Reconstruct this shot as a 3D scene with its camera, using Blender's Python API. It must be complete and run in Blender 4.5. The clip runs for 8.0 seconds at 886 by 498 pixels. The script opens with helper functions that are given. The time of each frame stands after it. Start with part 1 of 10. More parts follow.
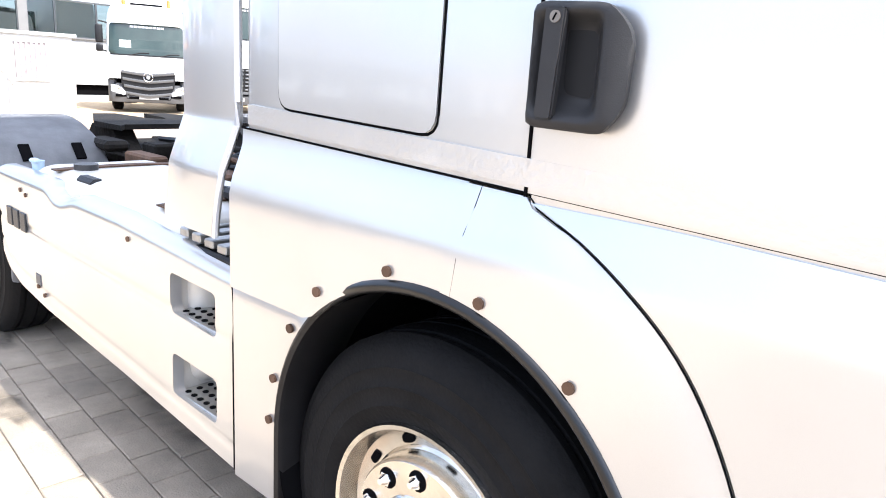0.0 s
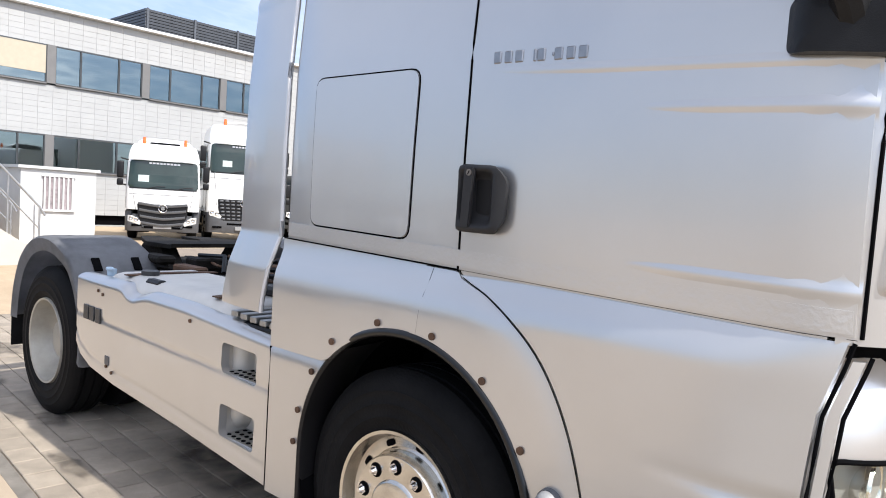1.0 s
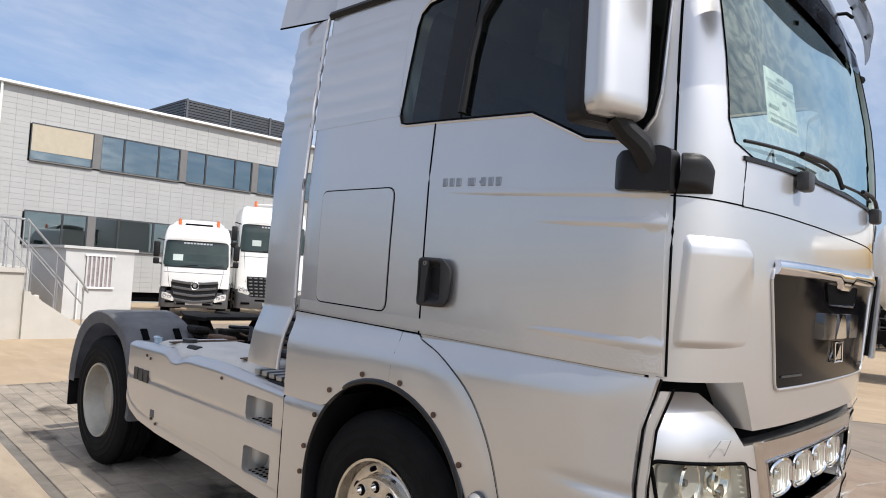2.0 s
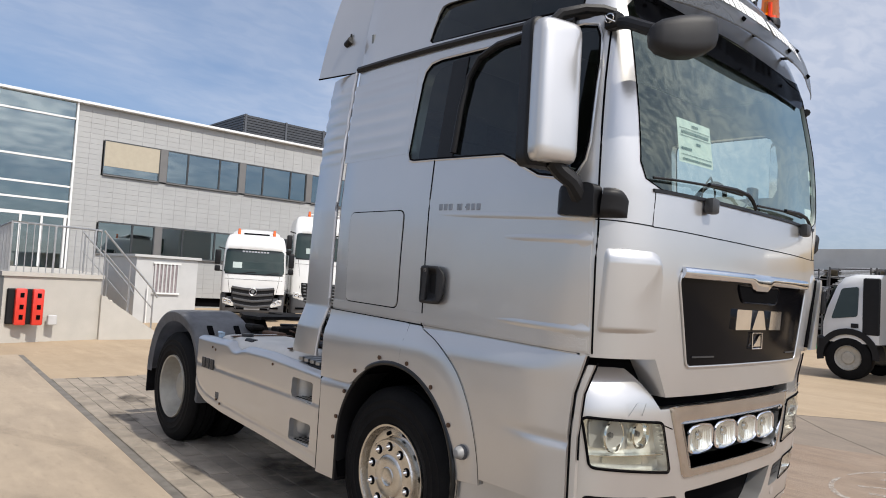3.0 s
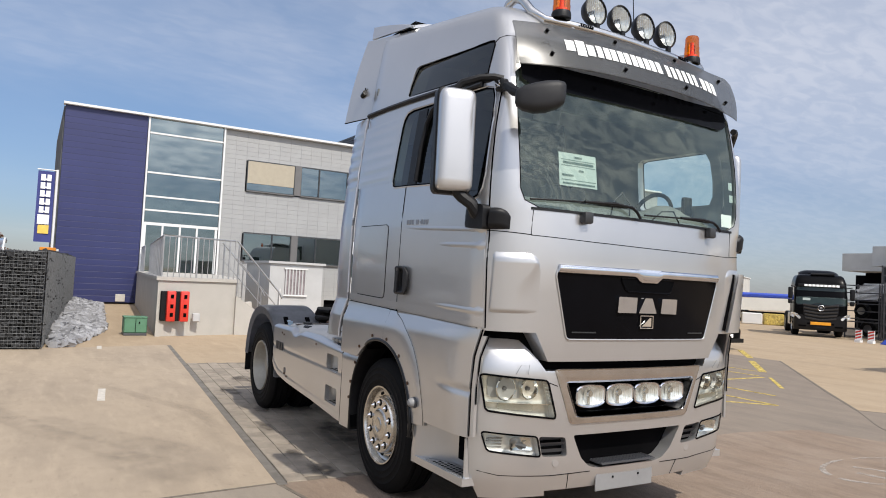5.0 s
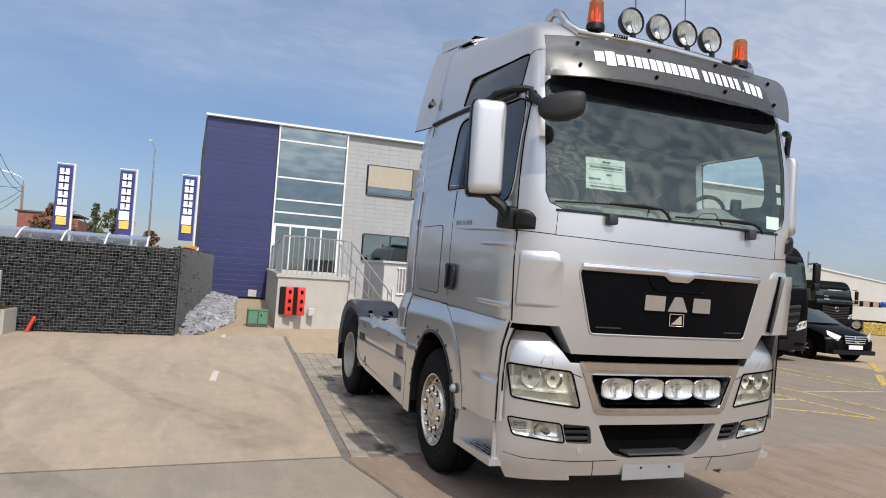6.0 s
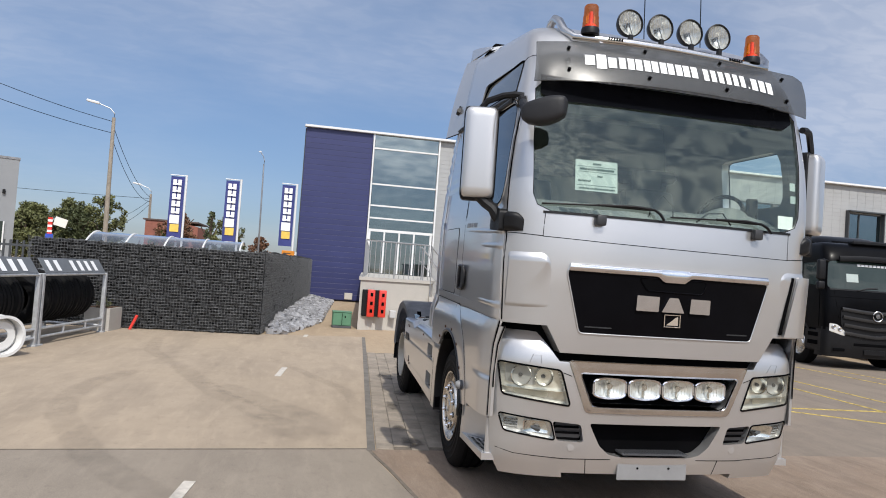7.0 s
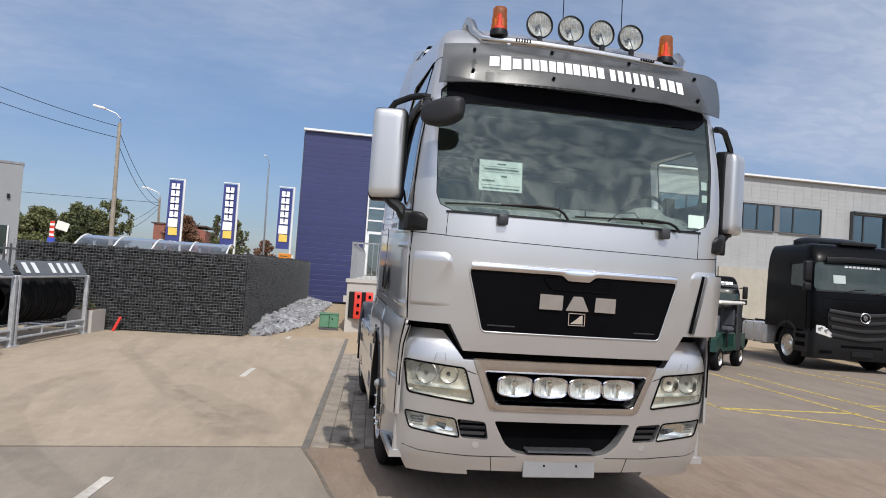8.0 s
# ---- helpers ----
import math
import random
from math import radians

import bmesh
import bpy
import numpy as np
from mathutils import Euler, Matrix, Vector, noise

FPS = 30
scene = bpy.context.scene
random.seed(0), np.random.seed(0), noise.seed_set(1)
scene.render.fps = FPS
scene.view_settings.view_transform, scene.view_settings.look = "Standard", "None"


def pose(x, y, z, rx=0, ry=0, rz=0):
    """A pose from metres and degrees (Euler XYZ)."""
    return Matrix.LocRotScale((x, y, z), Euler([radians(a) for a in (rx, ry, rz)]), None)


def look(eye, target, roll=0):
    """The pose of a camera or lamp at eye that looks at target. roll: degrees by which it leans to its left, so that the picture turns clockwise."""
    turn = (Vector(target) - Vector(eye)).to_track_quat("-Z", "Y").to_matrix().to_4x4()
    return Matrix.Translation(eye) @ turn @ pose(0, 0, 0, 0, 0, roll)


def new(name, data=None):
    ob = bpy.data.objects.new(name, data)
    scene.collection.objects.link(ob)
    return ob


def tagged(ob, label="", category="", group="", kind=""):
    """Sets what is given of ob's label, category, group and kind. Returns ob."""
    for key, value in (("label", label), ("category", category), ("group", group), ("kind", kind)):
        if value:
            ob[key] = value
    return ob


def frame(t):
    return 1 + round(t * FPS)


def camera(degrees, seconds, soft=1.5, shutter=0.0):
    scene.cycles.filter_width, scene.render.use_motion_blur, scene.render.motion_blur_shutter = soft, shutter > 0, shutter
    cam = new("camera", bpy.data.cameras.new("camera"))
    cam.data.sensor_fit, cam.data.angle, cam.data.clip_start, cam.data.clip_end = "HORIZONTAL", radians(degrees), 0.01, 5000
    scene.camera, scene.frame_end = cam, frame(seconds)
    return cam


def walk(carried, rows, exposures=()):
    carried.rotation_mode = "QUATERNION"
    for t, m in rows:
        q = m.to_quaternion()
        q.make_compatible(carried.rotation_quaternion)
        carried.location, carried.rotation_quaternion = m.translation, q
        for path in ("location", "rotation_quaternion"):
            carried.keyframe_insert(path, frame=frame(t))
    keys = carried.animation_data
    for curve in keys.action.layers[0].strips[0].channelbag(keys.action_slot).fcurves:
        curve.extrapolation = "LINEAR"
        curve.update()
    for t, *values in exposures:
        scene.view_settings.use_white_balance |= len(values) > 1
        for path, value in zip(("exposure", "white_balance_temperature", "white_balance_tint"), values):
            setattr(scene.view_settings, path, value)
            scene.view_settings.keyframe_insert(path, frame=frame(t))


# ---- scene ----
cam = camera(64.5, 8.0, 1.0)
PATH = [
    (0, (1.066, -2.254, 1.609), (-0.208, -0.789, 1.127), 3.6),
    (0.5, (1.428, -2.525, 1.604), (0.121, -1.038, 1.315), 3.3),
    (1, (1.77, -2.893, 1.604), (0.448, -1.397, 1.483), 3.5),
    (1.5, (2.106, -3.164, 1.64), (0.757, -1.688, 1.653), 3.8),
    (2, (2.526, -3.343, 1.64), (1.139, -1.905, 1.731), 3.4),
    (2.2, (2.68, -3.417, 1.646), (1.268, -2.004, 1.743), 3.3),
    (3.3, (3.592, -3.774, 1.635), (2.069, -2.481, 1.731), 3.3),
    (3.5, (3.766, -3.772, 1.644), (2.218, -2.508, 1.734), 3.2),
    (4, (4.219, -3.809, 1.624), (2.608, -2.628, 1.711), 3.2),
    (4.5, (4.63, -3.767, 1.666), (2.965, -2.661, 1.751), 3.4),
    (4.7, (4.807, -3.676, 1.645), (3.116, -2.611, 1.735), 3.2),
    (5.8, (5.542, -3.314, 1.654), (3.703, -2.533, 1.727), 3.5),
    (6, (5.676, -3.196, 1.635), (3.798, -2.514, 1.71), 4.0),
    (6.5, (5.925, -2.884, 1.618), (3.979, -2.429, 1.688), 4.0),
    (7, (6.101, -2.505, 1.659), (4.14, -2.118, 1.726), 4.1),
    (7.5, (6.258, -2.161, 1.688), (4.293, -1.791, 1.758), 4.1),
    (8, (6.303, -1.779, 1.684), (4.334, -1.433, 1.757), 4.0),
]
EXPOSURES = [(0.0, 1.93, 6250, 10), (0.3, 1.52, 6320, 10), (0.6, 1.13, 6350, 10), (1.0, 0.76, 6370, 10), (1.5, 0.46, 6450, 10), (2.0, 0.24, 6500, 10), (3.0, 0.04, 6550, 10), (4.0, 0.0, 6550, 10), (6.0, -0.06, 6450, 10), (8.0, -0.16, 6300, 10)]
walk(cam, [(t, look(eye, target, roll)) for t, eye, target, roll in PATH], EXPOSURES)

# ---------------------------------------------------------------- sky and sun
SUN_TO = Vector((0.86, 0.05, 1.0)).normalized()
SUN_EL = math.asin(SUN_TO.z)
SUN_AZ = math.atan2(SUN_TO.x, SUN_TO.y)


def make_world():
    w = bpy.data.worlds.new("sky")
    scene.world = w
    w.use_nodes = True
    nt = w.node_tree
    n, l = nt.nodes, nt.links
    bg = n["Background"]
    sky = n.new("ShaderNodeTexSky")
    sky.sky_type = "NISHITA"
    sky.sun_disc = False
    sky.sun_elevation = SUN_EL
    sky.sun_rotation = SUN_AZ
    sky.altitude = 50
    sky.air_density = 1.0
    sky.dust_density = 0.4
    sky.ozone_density = 2.2
    # thin high clouds on a flat layer, seen in perspective
    tc = n.new("ShaderNodeTexCoord")
    sep = n.new("ShaderNodeSeparateXYZ")
    l.new(tc.outputs["Generated"], sep.inputs["Vector"])
    up = n.new("ShaderNodeMath")
    up.operation = "MAXIMUM"
    up.inputs[1].default_value = 0.0
    l.new(sep.outputs["Z"], up.inputs[0])
    add = n.new("ShaderNodeMath")
    add.inputs[1].default_value = 0.16
    l.new(up.outputs["Value"], add.inputs[0])
    comb = n.new("ShaderNodeCombineXYZ")
    for k in "XY":
        dv = n.new("ShaderNodeMath")
        dv.operation = "DIVIDE"
        l.new(sep.outputs[k], dv.inputs[0])
        l.new(add.outputs["Value"], dv.inputs[1])
        l.new(dv.outputs["Value"], comb.inputs[k])

    def cloud(scale, stretch, rot, lo, hi, amount, detail, distortion):
        mp = n.new("ShaderNodeMapping")
        mp.inputs["Scale"].default_value = stretch
        mp.inputs["Rotation"].default_value = (0, 0, rot)
        nz = n.new("ShaderNodeTexNoise")
        nz.inputs["Scale"].default_value = scale
        nz.inputs["Detail"].default_value = detail
        nz.inputs["Roughness"].default_value = 0.52
        nz.inputs["Distortion"].default_value = distortion
        mr = n.new("ShaderNodeMapRange")
        mr.interpolation_type = "SMOOTHSTEP"
        mr.inputs["From Min"].default_value, mr.inputs["From Max"].default_value = lo, hi
        mr.inputs["To Max"].default_value = amount
        l.new(comb.outputs["Vector"], mp.inputs["Vector"])
        l.new(mp.outputs["Vector"], nz.inputs["Vector"])
        l.new(nz.outputs["Fac"], mr.inputs["Value"])
        return mr.outputs["Result"]
    broad = cloud(0.45, (1, 0.55, 1), 0.5, 0.32, 0.66, 0.78, 6, 0.6)
    mottle = cloud(19.0, (1, 0.55, 1), 0.35, 0.36, 0.66, 1.0, 3, 0.6)
    mul = n.new("ShaderNodeMath")
    mul.operation = "MULTIPLY_ADD"
    mul.inputs[1].default_value = 0.40
    mul.use_clamp = True
    half = n.new("ShaderNodeMath")
    half.operation = "MULTIPLY"
    l.new(broad, half.inputs[0])
    l.new(mottle, half.inputs[1])
    l.new(half.outputs["Value"], mul.inputs[0])
    thin = n.new("ShaderNodeMath")
    thin.operation = "MULTIPLY"
    thin.inputs[1].default_value = 0.60
    l.new(broad, thin.inputs[0])
    l.new(thin.outputs["Value"], mul.inputs[2])
    mx = n.new("ShaderNodeMix")
    mx.data_type = "RGBA"
    # clouds shine more towards the sun
    dot = n.new("ShaderNodeVectorMath")
    dot.operation = "DOT_PRODUCT"
    dot.inputs[1].default_value = SUN_TO
    l.new(tc.outputs["Generated"], dot.inputs[0])
    glow = n.new("ShaderNodeMapRange")
    glow.interpolation_type = "SMOOTHSTEP"
    glow.inputs["From Min"].default_value, glow.inputs["From Max"].default_value = 0.35, 1.0
    glow.inputs["To Min"].default_value, glow.inputs["To Max"].default_value = 1.0, 2.6
    l.new(dot.outputs["Value"], glow.inputs["Value"])
    near = n.new("ShaderNodeMapRange")
    near.inputs["From Min"].default_value, near.inputs["From Max"].default_value = 0.2, 0.7
    near.inputs["To Min"].default_value, near.inputs["To Max"].default_value = 0.16, 1.0
    l.new(dot.outputs["Value"], near.inputs["Value"])
    l.new(near.outputs["Result"], mul.inputs[1])
    sunny = n.new("ShaderNodeMapRange")
    sunny.inputs["From Min"].default_value, sunny.inputs["From Max"].default_value = 0.55, 0.95
    sunny.inputs["To Max"].default_value = 0.6
    l.new(dot.outputs["Value"], sunny.inputs["Value"])
    bright = n.new("ShaderNodeVectorMath")
    bright.operation = "SCALE"
    bright.inputs[0].default_value = (8.0, 8.05, 8.6)
    l.new(glow.outputs["Result"], bright.inputs["Scale"])
    l.new(bright.outputs["Vector"], mx.inputs["B"])
    low = n.new("ShaderNodeMapRange")
    low.inputs["From Max"].default_value = 0.30
    low.inputs["To Min"].default_value = 0.25
    l.new(up.outputs["Value"], low.inputs["Value"])
    fade = n.new("ShaderNodeMath")
    fade.operation = "MULTIPLY"
    l.new(mul.outputs["Value"], fade.inputs[0])
    l.new(low.outputs["Result"], fade.inputs[1])
    extra = n.new("ShaderNodeMath")
    extra.operation = "MULTIPLY_ADD"
    extra.use_clamp = True
    veil = n.new("ShaderNodeMapRange")
    veil.inputs["To Min"].default_value, veil.inputs["To Max"].default_value = 0.22, 1.0
    l.new(mottle, veil.inputs["Value"])
    l.new(veil.outputs["Result"], extra.inputs[0])
    l.new(sunny.outputs["Result"], extra.inputs[1])
    l.new(fade.outputs["Value"], extra.inputs[2])
    l.new(extra.outputs["Value"], mx.inputs["Factor"])
    # the air stays blue down to the horizon
    haze = n.new("ShaderNodeMapRange")
    haze.inputs["From Max"].default_value = 0.35
    l.new(up.outputs["Value"], haze.inputs["Value"])
    tint = n.new("ShaderNodeMix")
    tint.data_type = "RGBA"
    tint.inputs["A"].default_value = (0.50, 0.555, 0.735, 1)
    tint.inputs["B"].default_value = (1.07, 1.07, 1.10, 1)
    l.new(haze.outputs["Result"], tint.inputs["Factor"])
    air = n.new("ShaderNodeMix")
    air.data_type = "RGBA"
    air.blend_type = "MULTIPLY"
    air.inputs["Factor"].default_value = 1.0
    l.new(sky.outputs["Color"], air.inputs["A"])
    l.new(tint.outputs["Result"], air.inputs["B"])
    l.new(air.outputs["Result"], mx.inputs["A"])
    l.new(mx.outputs["Result"], bg.inputs["Color"])
    bg.inputs["Strength"].default_value = 0.112


make_world()
sun_data = bpy.data.lights.new("sun", "SUN")
sun_data.energy = 3.9
sun_data.angle = radians(0.55)
sun_data.color = (1.0, 0.945, 0.855)
sun = new("sun", sun_data)
sun.matrix_world = look((0, 0, 30), Vector((0, 0, 30)) - SUN_TO)


# ---------------------------------------------------------------- materials
def pbr(name, base, rough=0.5, metal=0.0, var=0.12, scale=6.0, bump=0.0, bscale=60.0, coat=0.0, rvar=0.0, fine=0.0, fscale=180.0, spec=0.5):
    """Principled material with a slow stain noise, a fine grain and relief, in object metres."""
    m = bpy.data.materials.new(name)
    m.use_nodes = True
    nt = m.node_tree
    n, l = nt.nodes, nt.links
    p = n["Principled BSDF"]
    p.inputs["Roughness"].default_value = rough
    p.inputs["Metallic"].default_value = metal
    p.inputs["Coat Weight"].default_value = coat
    p.inputs["Coat Roughness"].default_value = 0.06
    p.inputs["Specular IOR Level"].default_value = spec
    geo = n.new("ShaderNodeNewGeometry")
    nz = n.new("ShaderNodeTexNoise")
    nz.inputs["Scale"].default_value = scale
    nz.inputs["Detail"].default_value = 5
    nz.inputs["Roughness"].default_value = 0.6
    l.new(geo.outputs["Position"], nz.inputs["Vector"])
    hs = n.new("ShaderNodeMix")
    hs.data_type = "RGBA"
    lo = [max(0.0, c * (1 - var)) for c in base]
    hi = [min(1.0, c * (1 + var)) for c in base]
    hs.inputs["A"].default_value = (*lo, 1)
    hs.inputs["B"].default_value = (*hi, 1)
    rm = n.new("ShaderNodeMapRange")
    rm.inputs["From Min"].default_value, rm.inputs["From Max"].default_value = 0.28, 0.72
    l.new(nz.outputs["Fac"], rm.inputs["Value"])
    l.new(rm.outputs["Result"], hs.inputs["Factor"])
    col = hs.outputs["Result"]
    if fine > 0:
        nf = n.new("ShaderNodeTexNoise")
        nf.inputs["Scale"].default_value = fscale
        nf.inputs["Detail"].default_value = 2
        l.new(geo.outputs["Position"], nf.inputs["Vector"])
        mf = n.new("ShaderNodeMix")
        mf.data_type = "RGBA"
        mf.blend_type = "OVERLAY"
        mf.inputs["Factor"].default_value = fine
        l.new(col, mf.inputs["A"])
        l.new(nf.outputs["Fac"], mf.inputs["B"])
        col = mf.outputs["Result"]
    l.new(col, p.inputs["Base Color"])
    if rvar > 0:
        rr = n.new("ShaderNodeMapRange")
        rr.inputs["To Min"].default_value, rr.inputs["To Max"].default_value = max(0.02, rough - rvar), min(1, rough + rvar)
        l.new(nz.outputs["Fac"], rr.inputs["Value"])
        l.new(rr.outputs["Result"], p.inputs["Roughness"])
    if bump > 0:
        nb = n.new("ShaderNodeTexNoise")
        nb.inputs["Scale"].default_value = bscale
        nb.inputs["Detail"].default_value = 4
        l.new(geo.outputs["Position"], nb.inputs["Vector"])
        b = n.new("ShaderNodeBump")
        b.inputs["Strength"].default_value = bump
        b.inputs["Distance"].default_value = 0.01
        l.new(nb.outputs["Fac"], b.inputs["Height"])
        l.new(b.outputs["Normal"], p.inputs["Normal"])
    return m


def island_tint(m, amount=0.25, piece=False):
    """Vary brightness per piece (object) or per loose island of a joined mesh."""
    nt = m.node_tree
    n, l = nt.nodes, nt.links
    p = n["Principled BSDF"]
    src = p.inputs["Base Color"].links[0].from_socket
    if piece:
        r = n.new("ShaderNodeObjectInfo").outputs["Random"]
    else:
        r = n.new("ShaderNodeNewGeometry").outputs["Random Per Island"]
    mr = n.new("ShaderNodeMapRange")
    mr.inputs["To Min"].default_value, mr.inputs["To Max"].default_value = 1 - amount, 1 + amount
    l.new(r, mr.inputs["Value"])
    hv = n.new("ShaderNodeHueSaturation")
    l.new(mr.outputs["Result"], hv.inputs["Value"])
    l.new(src, hv.inputs["Color"])
    l.new(hv.outputs["Color"], p.inputs["Base Color"])
    return m


def glass_mat(name, tint, ior=1.5, gloss_rough=0.01, boost=1.0, film=(0.95, 0.98, 1.0)):
    """Thin pane: tinted see-through with a Fresnel-driven mirror film."""
    m = bpy.data.materials.new(name)
    m.use_nodes = True
    nt = m.node_tree
    n, l = nt.nodes, nt.links
    n.remove(n["Principled BSDF"])
    tr = n.new("ShaderNodeBsdfTransparent")
    tr.inputs["Color"].default_value = (*tint, 1)
    gl = n.new("ShaderNodeBsdfGlossy")
    gl.inputs["Roughness"].default_value = gloss_rough
    gl.inputs["Color"].default_value = (*film, 1)
    f0 = ((ior - 1) / (ior + 1)) ** 2
    lw = n.new("ShaderNodeLayerWeight")
    lw.inputs["Blend"].default_value = 0.5
    pw = n.new("ShaderNodeMath")
    pw.operation = "POWER"
    pw.inputs[1].default_value = 5.0
    l.new(lw.outputs["Facing"], pw.inputs[0])
    fr = n.new("ShaderNodeMath")
    fr.operation = "MULTIPLY_ADD"
    fr.inputs[1].default_value, fr.inputs[2].default_value = 1 - f0, f0
    l.new(pw.outputs["Value"], fr.inputs[0])
    mu = n.new("ShaderNodeMath")
    mu.operation = "MULTIPLY"
    mu.use_clamp = True
    mu.inputs[1].default_value = boost
    mx = n.new("ShaderNodeMixShader")
    l.new(fr.outputs["Value"], mu.inputs[0])
    l.new(mu.outputs["Value"], mx.inputs["Fac"])
    l.new(tr.outputs["BSDF"], mx.inputs[1])
    l.new(gl.outputs["BSDF"], mx.inputs[2])
    l.new(mx.outputs["Shader"], n["Material Output"].inputs["Surface"])
    return m


SILVER = pbr("silver_paint", (0.560, 0.554, 0.547), 0.30, 0.72, 0.035, 1.6, 0.0, coat=0.8, fine=0.10, fscale=900, rvar=0.05)
SILVER_GREY = pbr("silver_grey_plastic", (0.40, 0.41, 0.43), 0.42, 0.4, 0.06, 3, coat=0.2, fine=0.05, fscale=500)
BLACK_PLASTIC = pbr("black_plastic", (0.007, 0.007, 0.008), 0.45, 0, 0.25, 9, 0.12, 320, spec=0.28)
MIRROR_GREY = pbr("dark_grey_plastic", (0.032, 0.033, 0.035), 0.42, 0, 0.2, 9, 0.1, 400, spec=0.4)
FENDER_GREY = pbr("weathered_grey_plastic", (0.225, 0.23, 0.245), 0.62, 0, 0.3, 5, 0.15, 120)
STIPPLE = pbr("stone_chip_strip", (0.560, 0.554, 0.547), 0.32, 0.72, 0.035, 1.6, 0.16, 75, coat=0.8)
# near-black for seals and fittings, and for shade painted into gaps and holes
GAP = pbr("gap_shade_and_rubber", (0.003, 0.003, 0.0035), 0.9, spec=0.04)
RUBBER = pbr("tyre_rubber", (0.0065, 0.0065, 0.007), 0.70, 0, 0.35, 7, 0.25, 90, spec=0.12)
GLOSS_BLACK = pbr("gloss_black_grille", (0.003, 0.003, 0.004), 0.10, 0, 0.2, 4, spec=0.07)
CHROME = pbr("chrome", (0.78, 0.78, 0.79), 0.10, 1.0, 0.05, 12, rvar=0.04)
STEEL = pbr("brushed_steel", (0.66, 0.645, 0.62), 0.18, 1.0, 0.08, 9, 0.03, 200, rvar=0.05)
ALLOY = pbr("polished_alloy", (0.62, 0.60, 0.56), 0.24, 1.0, 0.15, 14, 0.08, 70, rvar=0.1)
RIM_STEEL = pbr("silver_painted_rim", (0.38, 0.36, 0.315), 0.45, 0.35, 0.12, 10, 0.1, 60)
DIRTY_FRAME = pbr("greasy_black_chassis", (0.010, 0.0085, 0.007), 0.75, 0.0, 0.6, 7, 0.5, 40, spec=0.15)
RUSTY = pbr("rusty_brown_steel", (0.10, 0.055, 0.032), 0.75, 0.3, 0.4, 14, 0.4, 60)
CREAM_TANK = pbr("pale_aluminium_tank", (0.62, 0.59, 0.54), 0.45, 0.35, 0.1, 5, 0.05, 30)
TREAD = pbr("tread_plate", (0.42, 0.41, 0.39), 0.45, 0.8, 0.2, 20, 0.1, 90)
WHITE_PAINT = pbr("white_truck_paint", (0.68, 0.68, 0.67), 0.28, 0, 0.04, 2, coat=0.5)
BLACK_PAINT = pbr("black_truck_paint", (0.0025, 0.0025, 0.003), 0.28, 0, 0.3, 3, coat=0.03, spec=0.07)
DARK_GREY = pbr("dark_grey_panel", (0.07, 0.072, 0.078), 0.45, 0, 0.15, 5)
ORANGE = pbr("orange_lens", (0.72, 0.12, 0.012), 0.2, 0, 0.25, 30, coat=0.6)
RED = pbr("red_plastic", (0.62, 0.035, 0.02), 0.35, 0, 0.1, 8, coat=0.3)
WHITE_STICKER = pbr("white_vinyl", (0.86, 0.86, 0.85), 0.45, 0, 0.03, 6)
PAPER = pbr("printed_paper", (0.40, 0.46, 0.44), 0.7, 0, 0.04, 9)
INK = pbr("dark_print", (0.06, 0.10, 0.09), 0.7)
CABIN = pbr("grey_cab_trim", (0.14, 0.155, 0.152), 0.75, 0, 0.15, 8, 0.1, 120)
CABIN_LIGHT = pbr("light_grey_cab_trim", (0.17, 0.185, 0.18), 0.8, 0, 0.12, 8)
CABIN_CLOTH = pbr("dark_seat_cloth", (0.05, 0.055, 0.065), 0.9, 0, 0.3, 40, 0.2, 300)
LAMP_BACK = pbr("lamp_reflector", (0.88, 0.88, 0.86), 0.22, 0.6, 0.12, 25)
LAMP_TAN = pbr("aged_lamp_housing", (0.64, 0.625, 0.56), 0.28, 0.25, 0.12, 15)
PLATE_GREY = pbr("blank_plate_holder", (0.25, 0.25, 0.25), 0.5, 0.1, 0.06, 12)
WINDSCREEN = glass_mat("windscreen_glass", (0.80, 0.90, 0.84), 1.5, 0.008, 2.6, (0.82, 0.93, 0.83))
CLEAR_SIDE = glass_mat("clear_side_glass", (0.88, 0.94, 0.91), 1.5, 0.008, 1.2)
# same glass as CLEAR_SIDE; its dark tint stands in for the dim cab
DIM_CAB_GLASS = glass_mat("dim_cab_side_glass", (0.16, 0.19, 0.19), 1.5, 0.008, 1.2)
LENS = glass_mat("clear_lamp_lens", (0.92, 0.93, 0.90), 1.45, 0.02)
FACADE_GLASS = glass_mat("facade_glass", (0.26, 0.36, 0.36), 1.7, 0.03, 3.6, (0.84, 0.95, 0.96))
POLYCARB = glass_mat("polycarbonate_sheet", (0.72, 0.76, 0.80), 1.5, 0.12, 2.6)
FAIRING_EDGE = pbr("pale_edge_seal", (0.62, 0.62, 0.63), 0.35, 0.2, 0.08, 12)
VISOR_MAT = pbr("smoked_visor_acrylic", (0.060, 0.062, 0.062), 0.30, 0, 0.25, 2.2, spec=0.5, rvar=0.08)
VISOR_MAT.node_tree.nodes["Principled BSDF"].inputs["Alpha"].default_value = 0.60
LOCK_METAL = pbr("dull_lock_metal", (0.20, 0.18, 0.16), 0.45, 0.6, 0.2, 60)
RECESS_SHADE = pbr("handle_recess_shade", (0.012, 0.012, 0.013), 0.6, spec=0.2)
BADGE_STEEL = pbr("dull_badge_steel", (0.30, 0.30, 0.31), 0.30, 0.9, 0.1, 40)
